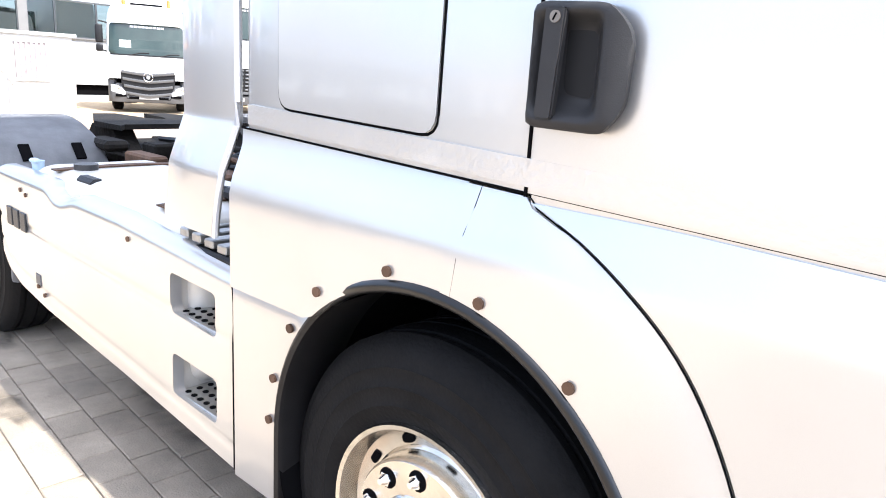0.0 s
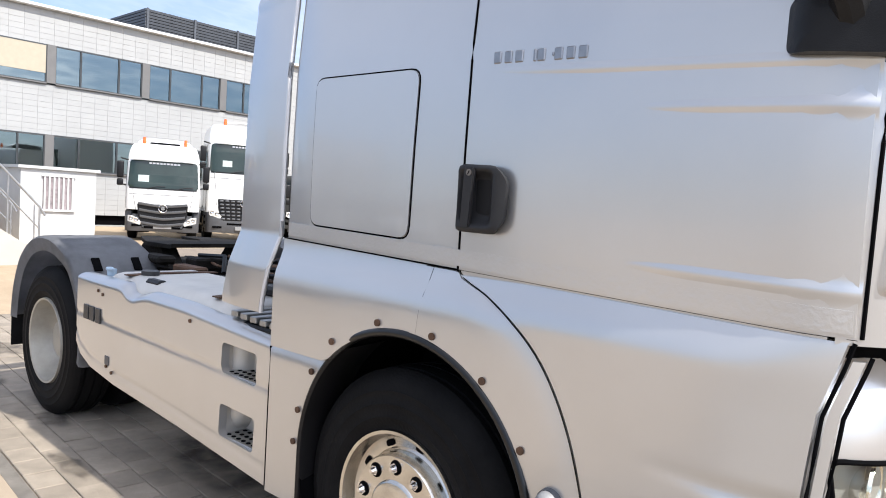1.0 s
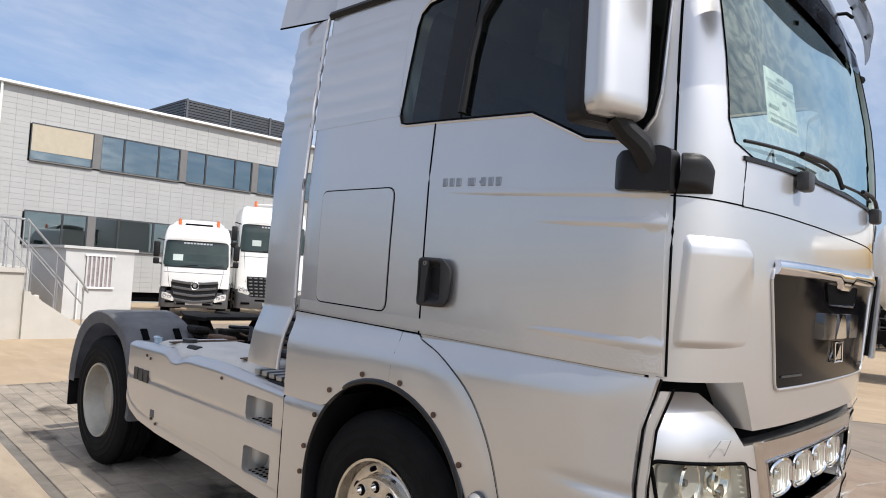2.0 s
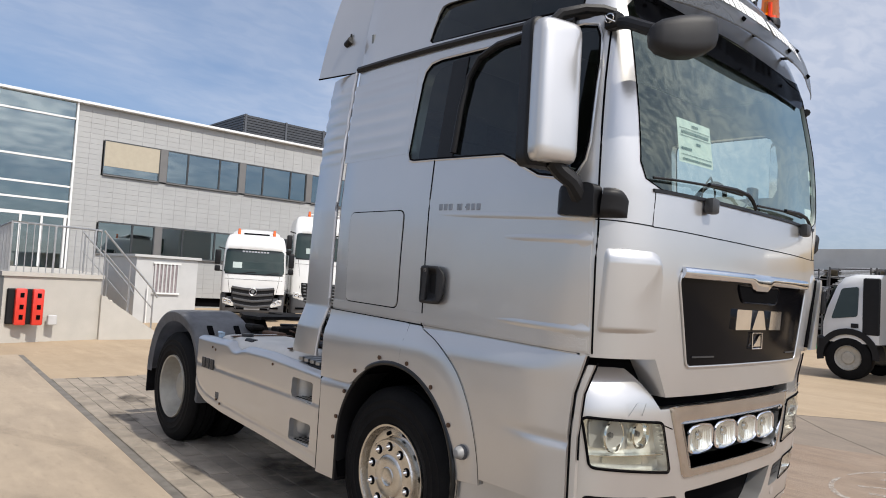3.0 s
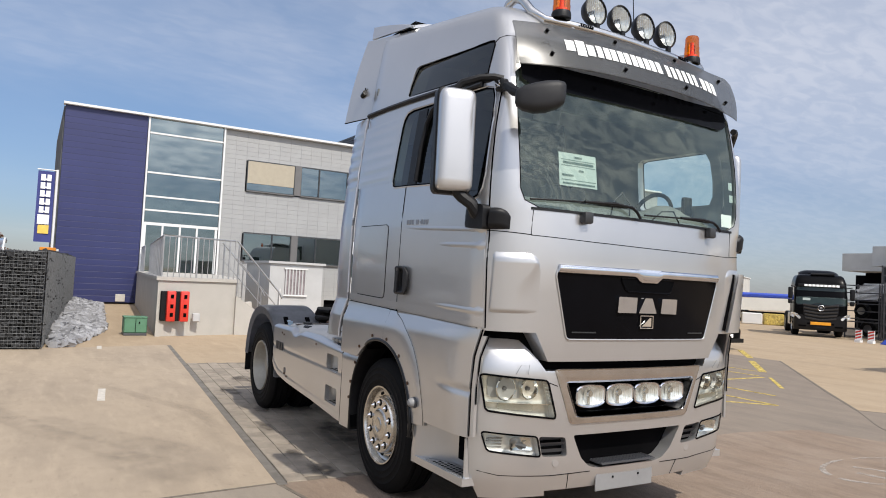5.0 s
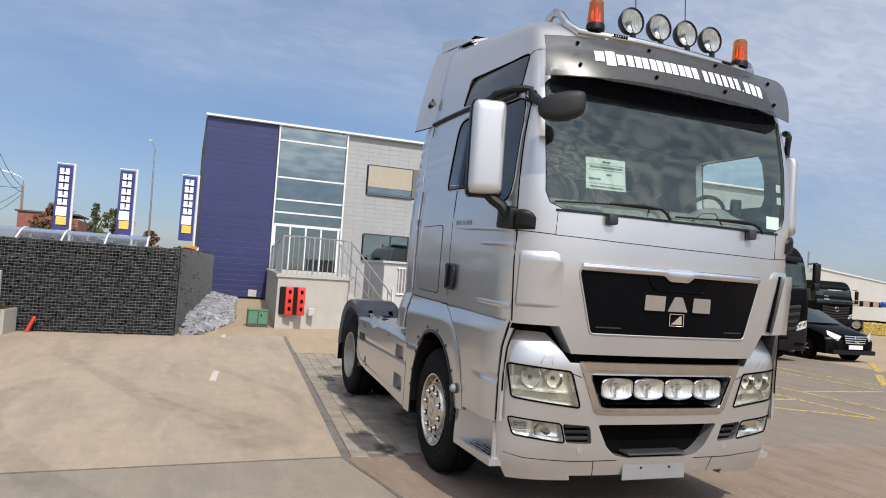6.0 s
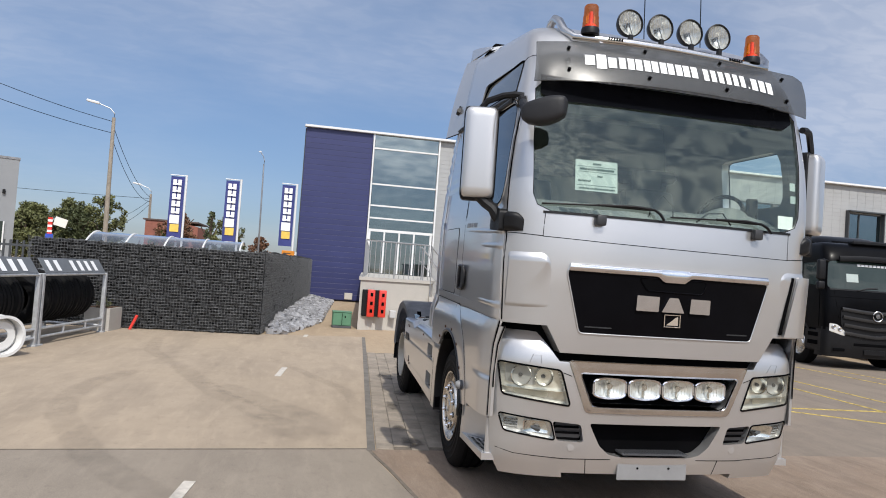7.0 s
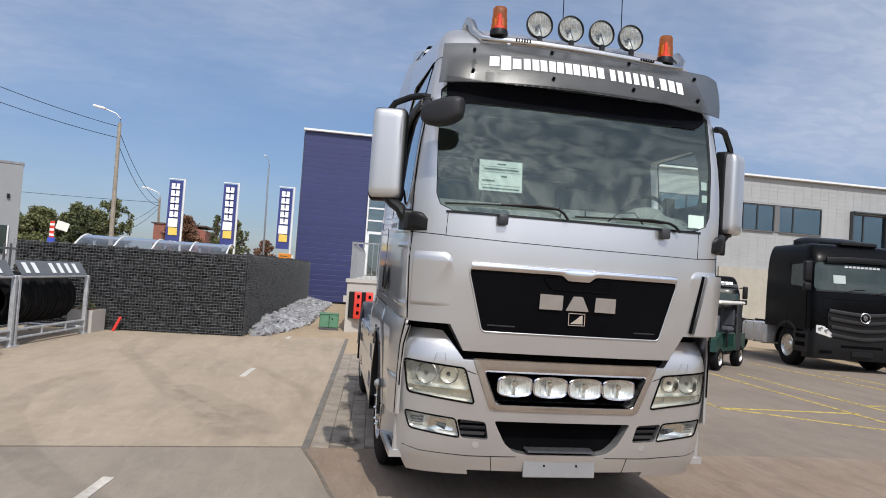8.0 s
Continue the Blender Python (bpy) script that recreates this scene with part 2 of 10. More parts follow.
HANDLE_GREY = pbr("grained_grey_plastic", (0.020, 0.020, 0.0215), 0.5, 0, 0.15, 9, 0.12, 420, spec=0.3)
LIP_RUBBER = pbr("satin_black_rubber", (0.006, 0.006, 0.0065), 0.28, 0, 0.2, 9, 0.05, 200, spec=0.45)
AMBER_GLASS = glass_mat("amber_beacon_glass", (0.97, 0.43, 0.045), 1.5, 0.02, 1.3)
LENS_AGED = glass_mat("yellowed_lamp_lens", (0.90, 0.89, 0.80), 1.5, 0.02, 1.3)
LAMP_DISH = pbr("polished_lamp_dish", (0.80, 0.80, 0.78), 0.12, 1.0, 0.1, 25)


# ---------------------------------------------------------------- mesh helpers
def link_mesh(name, bm, mats, parent=None, smooth=None, label=""):
    me = bpy.data.meshes.new(name)
    bmesh.ops.recalc_face_normals(bm, faces=bm.faces[:])
    bm.to_mesh(me)
    bm.free()
    for m in (mats if isinstance(mats, (list, tuple)) else [mats]):
        me.materials.append(m)
    if smooth is not None:
        me.shade_smooth()
        me.set_sharp_from_angle(angle=radians(smooth))
    ob = new(name, me)
    if parent is not None:
        ob.parent = parent
    if label:
        tagged(ob, label)
    return ob


def islands(bm):
    """Split a bmesh into one bmesh for each loose piece."""
    left, out = set(bm.verts), []
    while left:
        todo, got = [left.pop()], set()
        while todo:
            v = todo.pop()
            got.add(v)
            for e in v.link_edges:
                w = e.other_vert(v)
                if w in left:
                    left.discard(w)
                    todo.append(w)
        b, m = bmesh.new(), {}
        for v in got:
            m[v] = b.verts.new(v.co)
        for f in {f for v in got for f in v.link_faces}:
            b.faces.new([m[v] for v in f.verts])
        out.append(b)
    bm.free()
    return out


def part(name, bm, material, parent, label="", smooth=35, split=False):
    if split:
        return [link_mesh(name, b, material, parent, smooth, label) for b in islands(bm)][-1]
    return link_mesh(name, bm, material, parent, smooth, label)


def thing(name, label, category, group="", at=None, kind=""):
    e = new(name)
    e.empty_display_size = 0.2
    if at is not None:
        e.matrix_world = at
    return tagged(e, label, category, group, kind)


def box(bm, c, s, bevel=0.0, rot=None, seg=1):
    """A box of full size s centred at c."""
    r = bmesh.ops.create_cube(bm, size=1.0)
    vs = r["verts"]
    bmesh.ops.scale(bm, vec=s, verts=vs)
    if bevel > 0:
        es = list({e for v in vs for e in v.link_edges})
        q = bmesh.ops.bevel(bm, geom=es, offset=min(bevel, min(s) * 0.45), segments=seg, affect="EDGES", profile=0.5)
        vs = list({v for f in q["faces"] for v in f.verts} | {v for v in vs if v.is_valid})
    if rot is not None:
        bmesh.ops.rotate(bm, cent=(0, 0, 0), matrix=rot, verts=vs)
    bmesh.ops.translate(bm, vec=c, verts=vs)
    return vs


def cyl(bm, a, b, r1, r2=None, n=16, caps=True):
    """A cylinder or cone from a to b."""
    a, b = Vector(a), Vector(b)
    r2 = r1 if r2 is None else r2
    d = b - a
    q = d.to_track_quat("Z", "Y").to_matrix()
    ra = [bm.verts.new(a + q @ Vector((r1 * math.cos(t), r1 * math.sin(t), 0))) for t in [2 * math.pi * i / n for i in range(n)]]
    rb = [bm.verts.new(b + q @ Vector((r2 * math.cos(t), r2 * math.sin(t), 0))) for t in [2 * math.pi * i / n for i in range(n)]]
    for i in range(n):
        j = (i + 1) % n
        bm.faces.new((ra[i], ra[j], rb[j], rb[i]))
    if caps:
        bm.faces.new(ra[::-1])
        bm.faces.new(rb)


def tube(bm, pts, r, n=8, closed=False, flat=1.0):
    """A round rod along a line of points."""
    pts = [Vector(p) for p in pts]
    rings = []
    up = Vector((0, 0, 1))
    for i, p in enumerate(pts):
        a = pts[i - 1] if (i > 0 or closed) else p
        b = pts[(i + 1) % len(pts)] if (i < len(pts) - 1 or closed) else p
        d = (b - a).normalized()
        s = d.cross(up)
        if s.length < 0.05:
            s = d.cross(Vector((0, 1, 0)))
        s.normalize()
        u = s.cross(d)
        rings.append([bm.verts.new(p + r * (math.cos(t) * s + flat * math.sin(t) * u)) for t in [2 * math.pi * k / n for k in range(n)]])
    m = len(rings)
    for i in range(m if closed else m - 1):
        A, B = rings[i], rings[(i + 1) % m]
        for k in range(n):
            bm.faces.new((A[k], A[(k + 1) % n], B[(k + 1) % n], B[k]))
    if not closed:
        bm.faces.new(rings[0][::-1])
        bm.faces.new(rings[-1])


def lathe(bm, profile, centre, axis="y", n=48, caps=False):
    """Turn a profile of (distance along the axis, radius) round an axis through centre."""
    c = Vector(centre)
    rings = []
    for a, r in profile:
        ring = []
        for k in range(n):
            t = 2 * math.pi * k / n
            if axis == "y":
                v = Vector((r * math.cos(t), a, r * math.sin(t)))
            elif axis == "x":
                v = Vector((a, r * math.cos(t), r * math.sin(t)))
            else:
                v = Vector((r * math.cos(t), r * math.sin(t), a))
            ring.append(bm.verts.new(c + v))
        rings.append(ring)
    for A, B in zip(rings, rings[1:]):
        for k in range(n):
            bm.faces.new((A[k], A[(k + 1) % n], B[(k + 1) % n], B[k]))
    if caps and profile[0][1] > 1e-6:
        bm.faces.new(rings[0])
    if caps and profile[-1][1] > 1e-6:
        bm.faces.new(rings[-1][::-1])
    bmesh.ops.remove_doubles(bm, verts=[v for rg in (rings[0], rings[-1]) for v in rg], dist=1e-5)


def prism(bm, poly, a0, a1, axis="x"):
    """Extrude a 2D polygon along an axis: x takes (y, z), y takes (x, z), z takes (x, y)."""
    def P(p, a):
        return {"x": (a, p[0], p[1]), "y": (p[0], a, p[1]), "z": (p[0], p[1], a)}[axis]
    A = [bm.verts.new(P(p, a0)) for p in poly]
    B = [bm.verts.new(P(p, a1)) for p in poly]
    n = len(poly)
    bm.faces.new(A[::-1])
    bm.faces.new(B)
    for i in range(n):
        j = (i + 1) % n
        bm.faces.new((A[i], A[j], B[j], B[i]))


def rounded(poly, r, n=4):
    """Round the corners of a 2D polygon."""
    out = []
    m = len(poly)
    for i in range(m):
        p0, p, p1 = (Vector(poly[i - 1]).to_2d(), Vector(poly[i]).to_2d(), Vector(poly[(i + 1) % m]).to_2d())
        a, b = p0 - p, p1 - p
        k = min(r, a.length * 0.45, b.length * 0.45)
        s, e = p + a.normalized() * k, p + b.normalized() * k
        for j in range(n + 1):
            t = j / n
            out.append(tuple((1 - t) ** 2 * s + 2 * t * (1 - t) * p + t * t * e))
    return out


def grid_surface(bm, nu, nv, f, thick=0.0, back=None):
    """A sheet f(u, v) for u, v in 0..1; with thickness it is closed towards back."""
    V = [[bm.verts.new(f(i / nu, j / nv)) for j in range(nv + 1)] for i in range(nu + 1)]
    for i in range(nu):
        for j in range(nv):
            bm.faces.new((V[i][j], V[i + 1][j], V[i + 1][j + 1], V[i][j + 1]))
    if thick:
        d = Vector(back) * thick
        B = [[bm.verts.new(V[i][j].co + d) for j in range(nv + 1)] for i in range(nu + 1)]
        for i in range(nu):
            for j in range(nv):
                bm.faces.new((B[i][j], B[i][j + 1], B[i + 1][j + 1], B[i + 1][j]))
        rim = [(i, 0) for i in range(nu)] + [(nu, j) for j in range(nv)] + [(i, nv) for i in range(nu, 0, -1)] + [(0, j) for j in range(nv, 0, -1)]
        for k in range(len(rim)):
            (a, b), (c, d2) = rim[k], rim[(k + 1) % len(rim)]
            bm.faces.new((V[a][b], B[a][b], B[c][d2], V[c][d2]))
    return V


def patch(bm, poly, f, rings=5, thick=0.006, back=(0, 1, 0)):
    """Fill a star-shaped 2D outline, lay it on the surface f(a, b) and give it thickness."""
    c = Vector((sum(p[0] for p in poly) / len(poly), sum(p[1] for p in poly) / len(poly)))
    n = len(poly)
    d = Vector(back) * thick
    loops = []
    for k in range(rings, 0, -1):
        t = k / rings
        loops.append([bm.verts.new(f(*(c + (Vector(p) - c) * t))) for p in poly])
    mid = bm.verts.new(f(*c))
    for A, B in zip(loops, loops[1:]):
        for i in range(n):
            j = (i + 1) % n
            bm.faces.new((A[i], A[j], B[j], B[i]))
    for i in range(n):
        bm.faces.new((loops[-1][i], loops[-1][(i + 1) % n], mid))
    if thick:
        low = [bm.verts.new(v.co + d) for v in loops[0]]
        for i in range(n):
            j = (i + 1) % n
            bm.faces.new((loops[0][i], low[i], low[j], loops[0][j]))


def cut(name, solid, cutters, material, parent, smooth=35, label="", post=None):
    """Subtract closed cutter meshes from a closed mesh, leaving one plain mesh part."""
    ob = link_mesh(name, solid, material, None, smooth)
    made = []
    for i, c in enumerate(cutters):
        co = link_mesh("cutter", c, material)
        made.append(co)
        md = ob.modifiers.new("cut", "BOOLEAN")
        md.operation, md.solver, md.object = "DIFFERENCE", "EXACT", co
    dg = bpy.context.evaluated_depsgraph_get()
    dg.update()
    me = bpy.data.meshes.new_from_object(ob.evaluated_get(dg))
    ob.modifiers.clear()
    old = ob.data
    ob.data = me
    me.name = name
    if smooth is not None:
        me.shade_smooth()
        me.set_sharp_from_angle(angle=radians(smooth))
    bpy.data.meshes.remove(old)
    for co in made:
        d = co.data
        bpy.data.objects.remove(co)
        bpy.data.meshes.remove(d)
    if parent is not None:
        ob.parent = parent
    if label:
        tagged(ob, label)
    return ob


def lerp_table(table):
    xs = [t[0] for t in table]
    def f(x):
        return [float(np.interp(x, xs, [t[k] for t in table])) for k in range(1, len(table[0]))]
    return f

# ---------------------------------------------------------------- ground
def ground_mat(name, base, base2, stain, scale=1.2, bump=0.35, crack=0.0, rough=0.88):
    """Weathered concrete or asphalt: broad patches, stretched drag marks, grit and dark stains."""
    m = pbr(name, base, rough, 0, 0.10, 3.0, bump, 90, fine=0.35, fscale=140)
    nt = m.node_tree
    n, l = nt.nodes, nt.links
    p = n["Principled BSDF"]
    src = p.inputs["Base Color"].links[0].from_socket
    geo = n.new("ShaderNodeNewGeometry")
    def layer(src, col, sc, lo, hi, stretch=(1, 1, 1), rot=0.0, amount=1.0, detail=6):
        mp = n.new("ShaderNodeMapping")
        mp.inputs["Scale"].default_value = stretch
        mp.inputs["Rotation"].default_value = (0, 0, rot)
        nz = n.new("ShaderNodeTexNoise")
        nz.inputs["Scale"].default_value = sc
        nz.inputs["Detail"].default_value = detail
        nz.inputs["Roughness"].default_value = 0.62
        mr = n.new("ShaderNodeMapRange")
        mr.inputs["From Min"].default_value, mr.inputs["From Max"].default_value = lo, hi
        mr.inputs["To Max"].default_value = amount
        mx = n.new("ShaderNodeMix")
        mx.data_type = "RGBA"
        mx.inputs["B"].default_value = (*col, 1)
        l.new(geo.outputs["Position"], mp.inputs["Vector"])
        l.new(mp.outputs["Vector"], nz.inputs["Vector"])
        l.new(nz.outputs["Fac"], mr.inputs["Value"])
        l.new(mr.outputs["Result"], mx.inputs["Factor"])
        l.new(src, mx.inputs["A"])
        return mx.outputs["Result"]
    src = layer(src, base2, scale * 0.35, 0.40, 0.68, (1, 1, 1), 0.3, 0.85)
    src = layer(src, stain, scale * 0.9, 0.46, 0.76, (0.35, 1.6, 1), 0.25, 0.60)
    src = layer(src, stain, scale * 3.2, 0.58, 0.80, (1, 1, 1), 0.0, 0.5)
    src = layer(src, tuple(c * 1.22 for c in base2), scale * 4.5, 0.52, 0.78, (0.3, 1.5, 1), 0.25, 0.5)
    src = layer(src, stain, scale * 14.0, 0.58, 0.74, (0.6, 1.2, 1), 0.1, 0.5)
    l.new(src, p.inputs["Base Color"])
    return m


CONCRETE = ground_mat("beige_concrete", (0.347, 0.279, 0.205), (0.382, 0.305, 0.219), (0.205, 0.164, 0.123))
CONCRETE_GREY = ground_mat("grey_concrete", (0.245, 0.206, 0.162), (0.28, 0.235, 0.183), (0.17, 0.142, 0.113))
YARD = ground_mat("tan_yard", (0.36, 0.27, 0.175), (0.38, 0.295, 0.20), (0.25, 0.185, 0.12), 0.8)
ASPHALT_TAN = ground_mat("worn_asphalt", (0.205, 0.166, 0.130), (0.235, 0.190, 0.146), (0.14, 0.115, 0.092), 1.6)
ROUGH_PATCH = ground_mat("brown_exposed_aggregate", (0.24, 0.175, 0.125), (0.29, 0.225, 0.17), (0.13, 0.095, 0.07), 3.0, 0.9)
PAVER = island_tint(pbr("paver_concrete", (0.262, 0.222, 0.176), 0.9, 0, 0.22, 5, 0.4, 120, fine=0.3, fscale=200), 0.13, piece=True)
PAVER_JOINED = island_tint(pbr("paver_concrete_joined", (0.262, 0.222, 0.176), 0.9, 0, 0.22, 5, 0.4, 120, fine=0.3, fscale=200), 0.13)
JOINT = pbr("dirty_joint_sand", (0.15, 0.125, 0.098), 0.95, 0, 0.3, 14, 0.4, 80)
LINE_WHITE = pbr("worn_white_road_paint", (0.52, 0.48, 0.42), 0.8, 0, 0.2, 18, 0.2, 90)
def worn(m, scale, lo, hi):
    """Paint worn through to the ground in patches."""
    n, l = m.node_tree.nodes, m.node_tree.links
    geo = n.new("ShaderNodeNewGeometry")
    nz = n.new("ShaderNodeTexNoise")
    nz.inputs["Scale"].default_value = scale
    nz.inputs["Detail"].default_value = 6
    nz.inputs["Roughness"].default_value = 0.7
    l.new(geo.outputs["Position"], nz.inputs["Vector"])
    mr = n.new("ShaderNodeMapRange")
    mr.inputs["From Min"].default_value, mr.inputs["From Max"].default_value = lo, hi
    l.new(nz.outputs["Fac"], mr.inputs["Value"])
    l.new(mr.outputs["Result"], n["Principled BSDF"].inputs["Alpha"])
    return m


WORN_WHITE = worn(pbr("faded_white_road_paint", (0.46, 0.42, 0.37), 0.85, 0, 0.2, 18, 0.2, 90), 7.0, 0.36, 0.72)
WORN_YELLOW = worn(pbr("worn_yellow_road_paint", (0.56, 0.42, 0.10), 0.8, 0, 0.25, 12, 0.2, 90), 9.0, 0.30, 0.55)
DRAIN = pbr("grey_edge_joint", (0.155, 0.14, 0.12), 0.9, 0, 0.35, 5, 0.4, 60)


def flat(name, poly, z0, z1, mat, label, category="ground"):
    bm = bmesh.new()
    prism(bm, poly, z0, z1, "z")
    return tagged(link_mesh(name, bm, mat), label, category, kind="structure")


bm = bmesh.new()
grid_surface(bm, 60, 60, lambda u, v: Vector((-900 + 1800 * u, -900 + 1800 * v, 0)))
tagged(link_mesh("ground", bm, YARD), "wide tan concrete yard", "ground", kind="structure")
flat("pavement_concrete", [(-0.37, -1.80), (-10.6, -1.0), (-10.0, -3.35), (-10.0, -9.5), (-2.0, -16.0), (0.9, -16.0)], -0.05, 0.006, CONCRETE, "beige concrete slab with tyre stains", "pavement")
flat("pavement_front", [(-0.35, -1.81), (0.92, -16.0), (16, -16.0), (16, -0.2), (5.5, -1.05), (1.05, -1.57)], -0.05, 0.004, CONCRETE_GREY, "grey concrete slab", "pavement")
flat("asphalt_patch", [(-0.34, -1.77), (1.05, -1.54), (5.5, -1.02), (9.0, -0.7), (9.5, 5.5), (2.5, 6.0), (-0.30, 5.0), (-0.48, 3.9), (-0.43, 2.3), (-0.40, 1.6)], -0.05, 0.005, ROUGH_PATCH, "brown worn patch round the front of the truck", "pavement")
flat("parking_asphalt", [(16, -0.15), (5.55, -1.0), (6.45, 1.22), (2.62, 2.45), (-0.45, 1.65), (-9.8, 1.8), (-16.5, 5.5), (-16.5, 9.9), (-9.4, 13.4), (-6.35, 13.4), (-2.46, 8.97), (-1.0, 7.35), (-0.2, 8.0), (16, 16.5)], -0.05, 0.003, ASPHALT_TAN, "worn grey-brown asphalt of the parking area", "pavement")


def strip(name, pts, w, z, mat, label, kind="structure"):
    bm = bmesh.new()
    pts = [Vector((x, y, 0)) for x, y in pts]
    L, R = [], []
    for i, p in enumerate(pts):
        d = (pts[min(i + 1, len(pts) - 1)] - pts[max(i - 1, 0)]).normalized()
        s = Vector((-d.y, d.x, 0)) * w / 2
        L.append(p + s)
        R.append(p - s)
    top = [(v.x, v.y) for v in L] + [(v.x, v.y) for v in R[::-1]]
    prism(bm, top, z - 0.02, z, "z")
    return tagged(link_mesh(name, bm, mat), label, "road marking", kind=kind)


for q in (((-5.15, -2.66), (-4.28, -2.74)), ((0.68, -3.19), (1.28, -3.25)), ((-10.4, -2.30), (-9.9, -2.34)), ((6.2, -3.9), (6.9, -3.95))):
    strip("lane_mark", q, 0.085, 0.0105, LINE_WHITE, "short worn white dash painted on the concrete")
for q, w in ((((-3.67, 4.24), (-3.26, 4.20), (-3.22, 6.5)), 0.07), (((-3.26, 4.20), (-2.06, 5.94), (-1.66, 6.40)), 0.07), (((-7.34, 6.49), (-5.4, 6.46), (-1.66, 6.38)), 0.07), (((-7.47, 7.23), (-2.32, 7.30)), 0.07), (((-9.88, 9.10), (-8.0, 9.34), (-4.28, 9.60)), 0.07),
             (((-8.64, 10.10), (-4.84, 10.36)), 0.07), (((-3.99, 7.37), (-4.08, 9.49)), 0.07), (((-8.8, 15.1), (-7.0, 13.1)), 0.16), (((-6.43, 12.36), (-4.72, 10.39)), 0.16), (((-4.0, 9.6), (-2.9, 8.35)), 0.07)):
    strip("parking_line", q, w, 0.0075, WORN_YELLOW, "thin worn yellow parking line")
bm = bmesh.new()
for k in range(28):
    t0, t1 = 2 * math.pi * k / 28, 2 * math.pi * (k + 1) / 28
    if k in (5, 13, 20):
        continue
    f = lambda t, r: Vector((1.25 + r * 0.40 * math.cos(t), 3.8 + r * 0.75 * math.sin(t), 0.0085))
    bm.faces.new([bm.verts.new(v) for v in (f(t0, 1.0), f(t1, 1.0), f(t1, 1.10), f(t0, 1.10))])
for a, b in (((1.05, 3.6), (1.45, 3.85)), ((1.1, 4.1), (1.5, 4.0)), ((1.2, 3.4), (1.5, 3.5))):
    d = (Vector(b) - Vector(a)).normalized()
    s_ = Vector((-d.y, d.x)) * 0.04
    bm.faces.new([bm.verts.new((*(Vector(p) + q), 0.0085)) for p, q in ((a, s_), (b, s_), (b, -s_), (a, -s_))])
tagged(link_mesh("painted_sign", bm, WORN_WHITE), "faded white painted round sign on the asphalt", "road marking", kind="structure")
strip("drain_joint", ((-0.30, -1.77), (-6.2, -1.31), (-10.5, -0.98)), 0.075, 0.0085, DRAIN, "dark joint between slab and paving")
strip("cross_joint", ((-0.36, -1.80), (0.92, -16.0)), 0.025, 0.0075, JOINT, "dark joint between two slabs")
strip("slab_joint", ((-0.36, -1.80), (0.3, -1.67), (1.05, -1.555), (5.5, -1.03)), 0.03, 0.0065, JOINT, "dark broken joint between slab and patch")
strip("yard_joint", ((-6.35, 13.4), (-2.46, 8.97), (-1.0, 7.35), (-0.2, 8.0), (16, 16.5)), 0.05, 0.0055, JOINT, "dark joint at the edge of the asphalt")
strip("asphalt_crack", ((-1.0, 7.35), (-0.14, 6.3), (0.84, 5.34), (2.4, 4.0)), 0.02, 0.0055, JOINT, "thin crack in the asphalt")



def stain_mat(name, col, amount, scale, lo=0.35, hi=0.65):
    """Thin film that fades to nothing at its edges and breaks up with noise."""
    m = bpy.data.materials.new(name)
    m.use_nodes = True
    nt = m.node_tree
    n, l = nt.nodes, nt.links
    p = n["Principled BSDF"]
    p.inputs["Base Color"].default_value = (*col, 1)
    p.inputs["Roughness"].default_value = 0.85
    uv = n.new("ShaderNodeUVMap")
    sp = n.new("ShaderNodeSeparateXYZ")
    l.new(uv.outputs["UV"], sp.inputs["Vector"])
    geo = n.new("ShaderNodeNewGeometry")
    nz = n.new("ShaderNodeTexNoise")
    nz.inputs["Scale"].default_value = scale
    nz.inputs["Detail"].default_value = 5
    l.new(geo.outputs["Position"], nz.inputs["Vector"])
    mr = n.new("ShaderNodeMapRange")
    mr.inputs["From Min"].default_value, mr.inputs["From Max"].default_value = lo, hi
    l.new(nz.outputs["Fac"], mr.inputs["Value"])
    ed = n.new("ShaderNodeMapRange")
    ed.interpolation_type = "SMOOTHSTEP"
    ed.inputs["From Max"].default_value = 0.55
    ed.inputs["To Max"].default_value = amount
    l.new(sp.outputs["Y"], ed.inputs["Value"])
    mu = n.new("ShaderNodeMath")
    mu.operation = "MULTIPLY"
    l.new(mr.outputs["Result"], mu.inputs[0])
    l.new(ed.outputs["Result"], mu.inputs[1])
    l.new(mu.outputs["Value"], p.inputs["Alpha"])
    return m


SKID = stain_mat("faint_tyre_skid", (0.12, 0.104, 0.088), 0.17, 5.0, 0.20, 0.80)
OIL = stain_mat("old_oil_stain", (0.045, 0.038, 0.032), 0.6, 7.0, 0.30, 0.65)


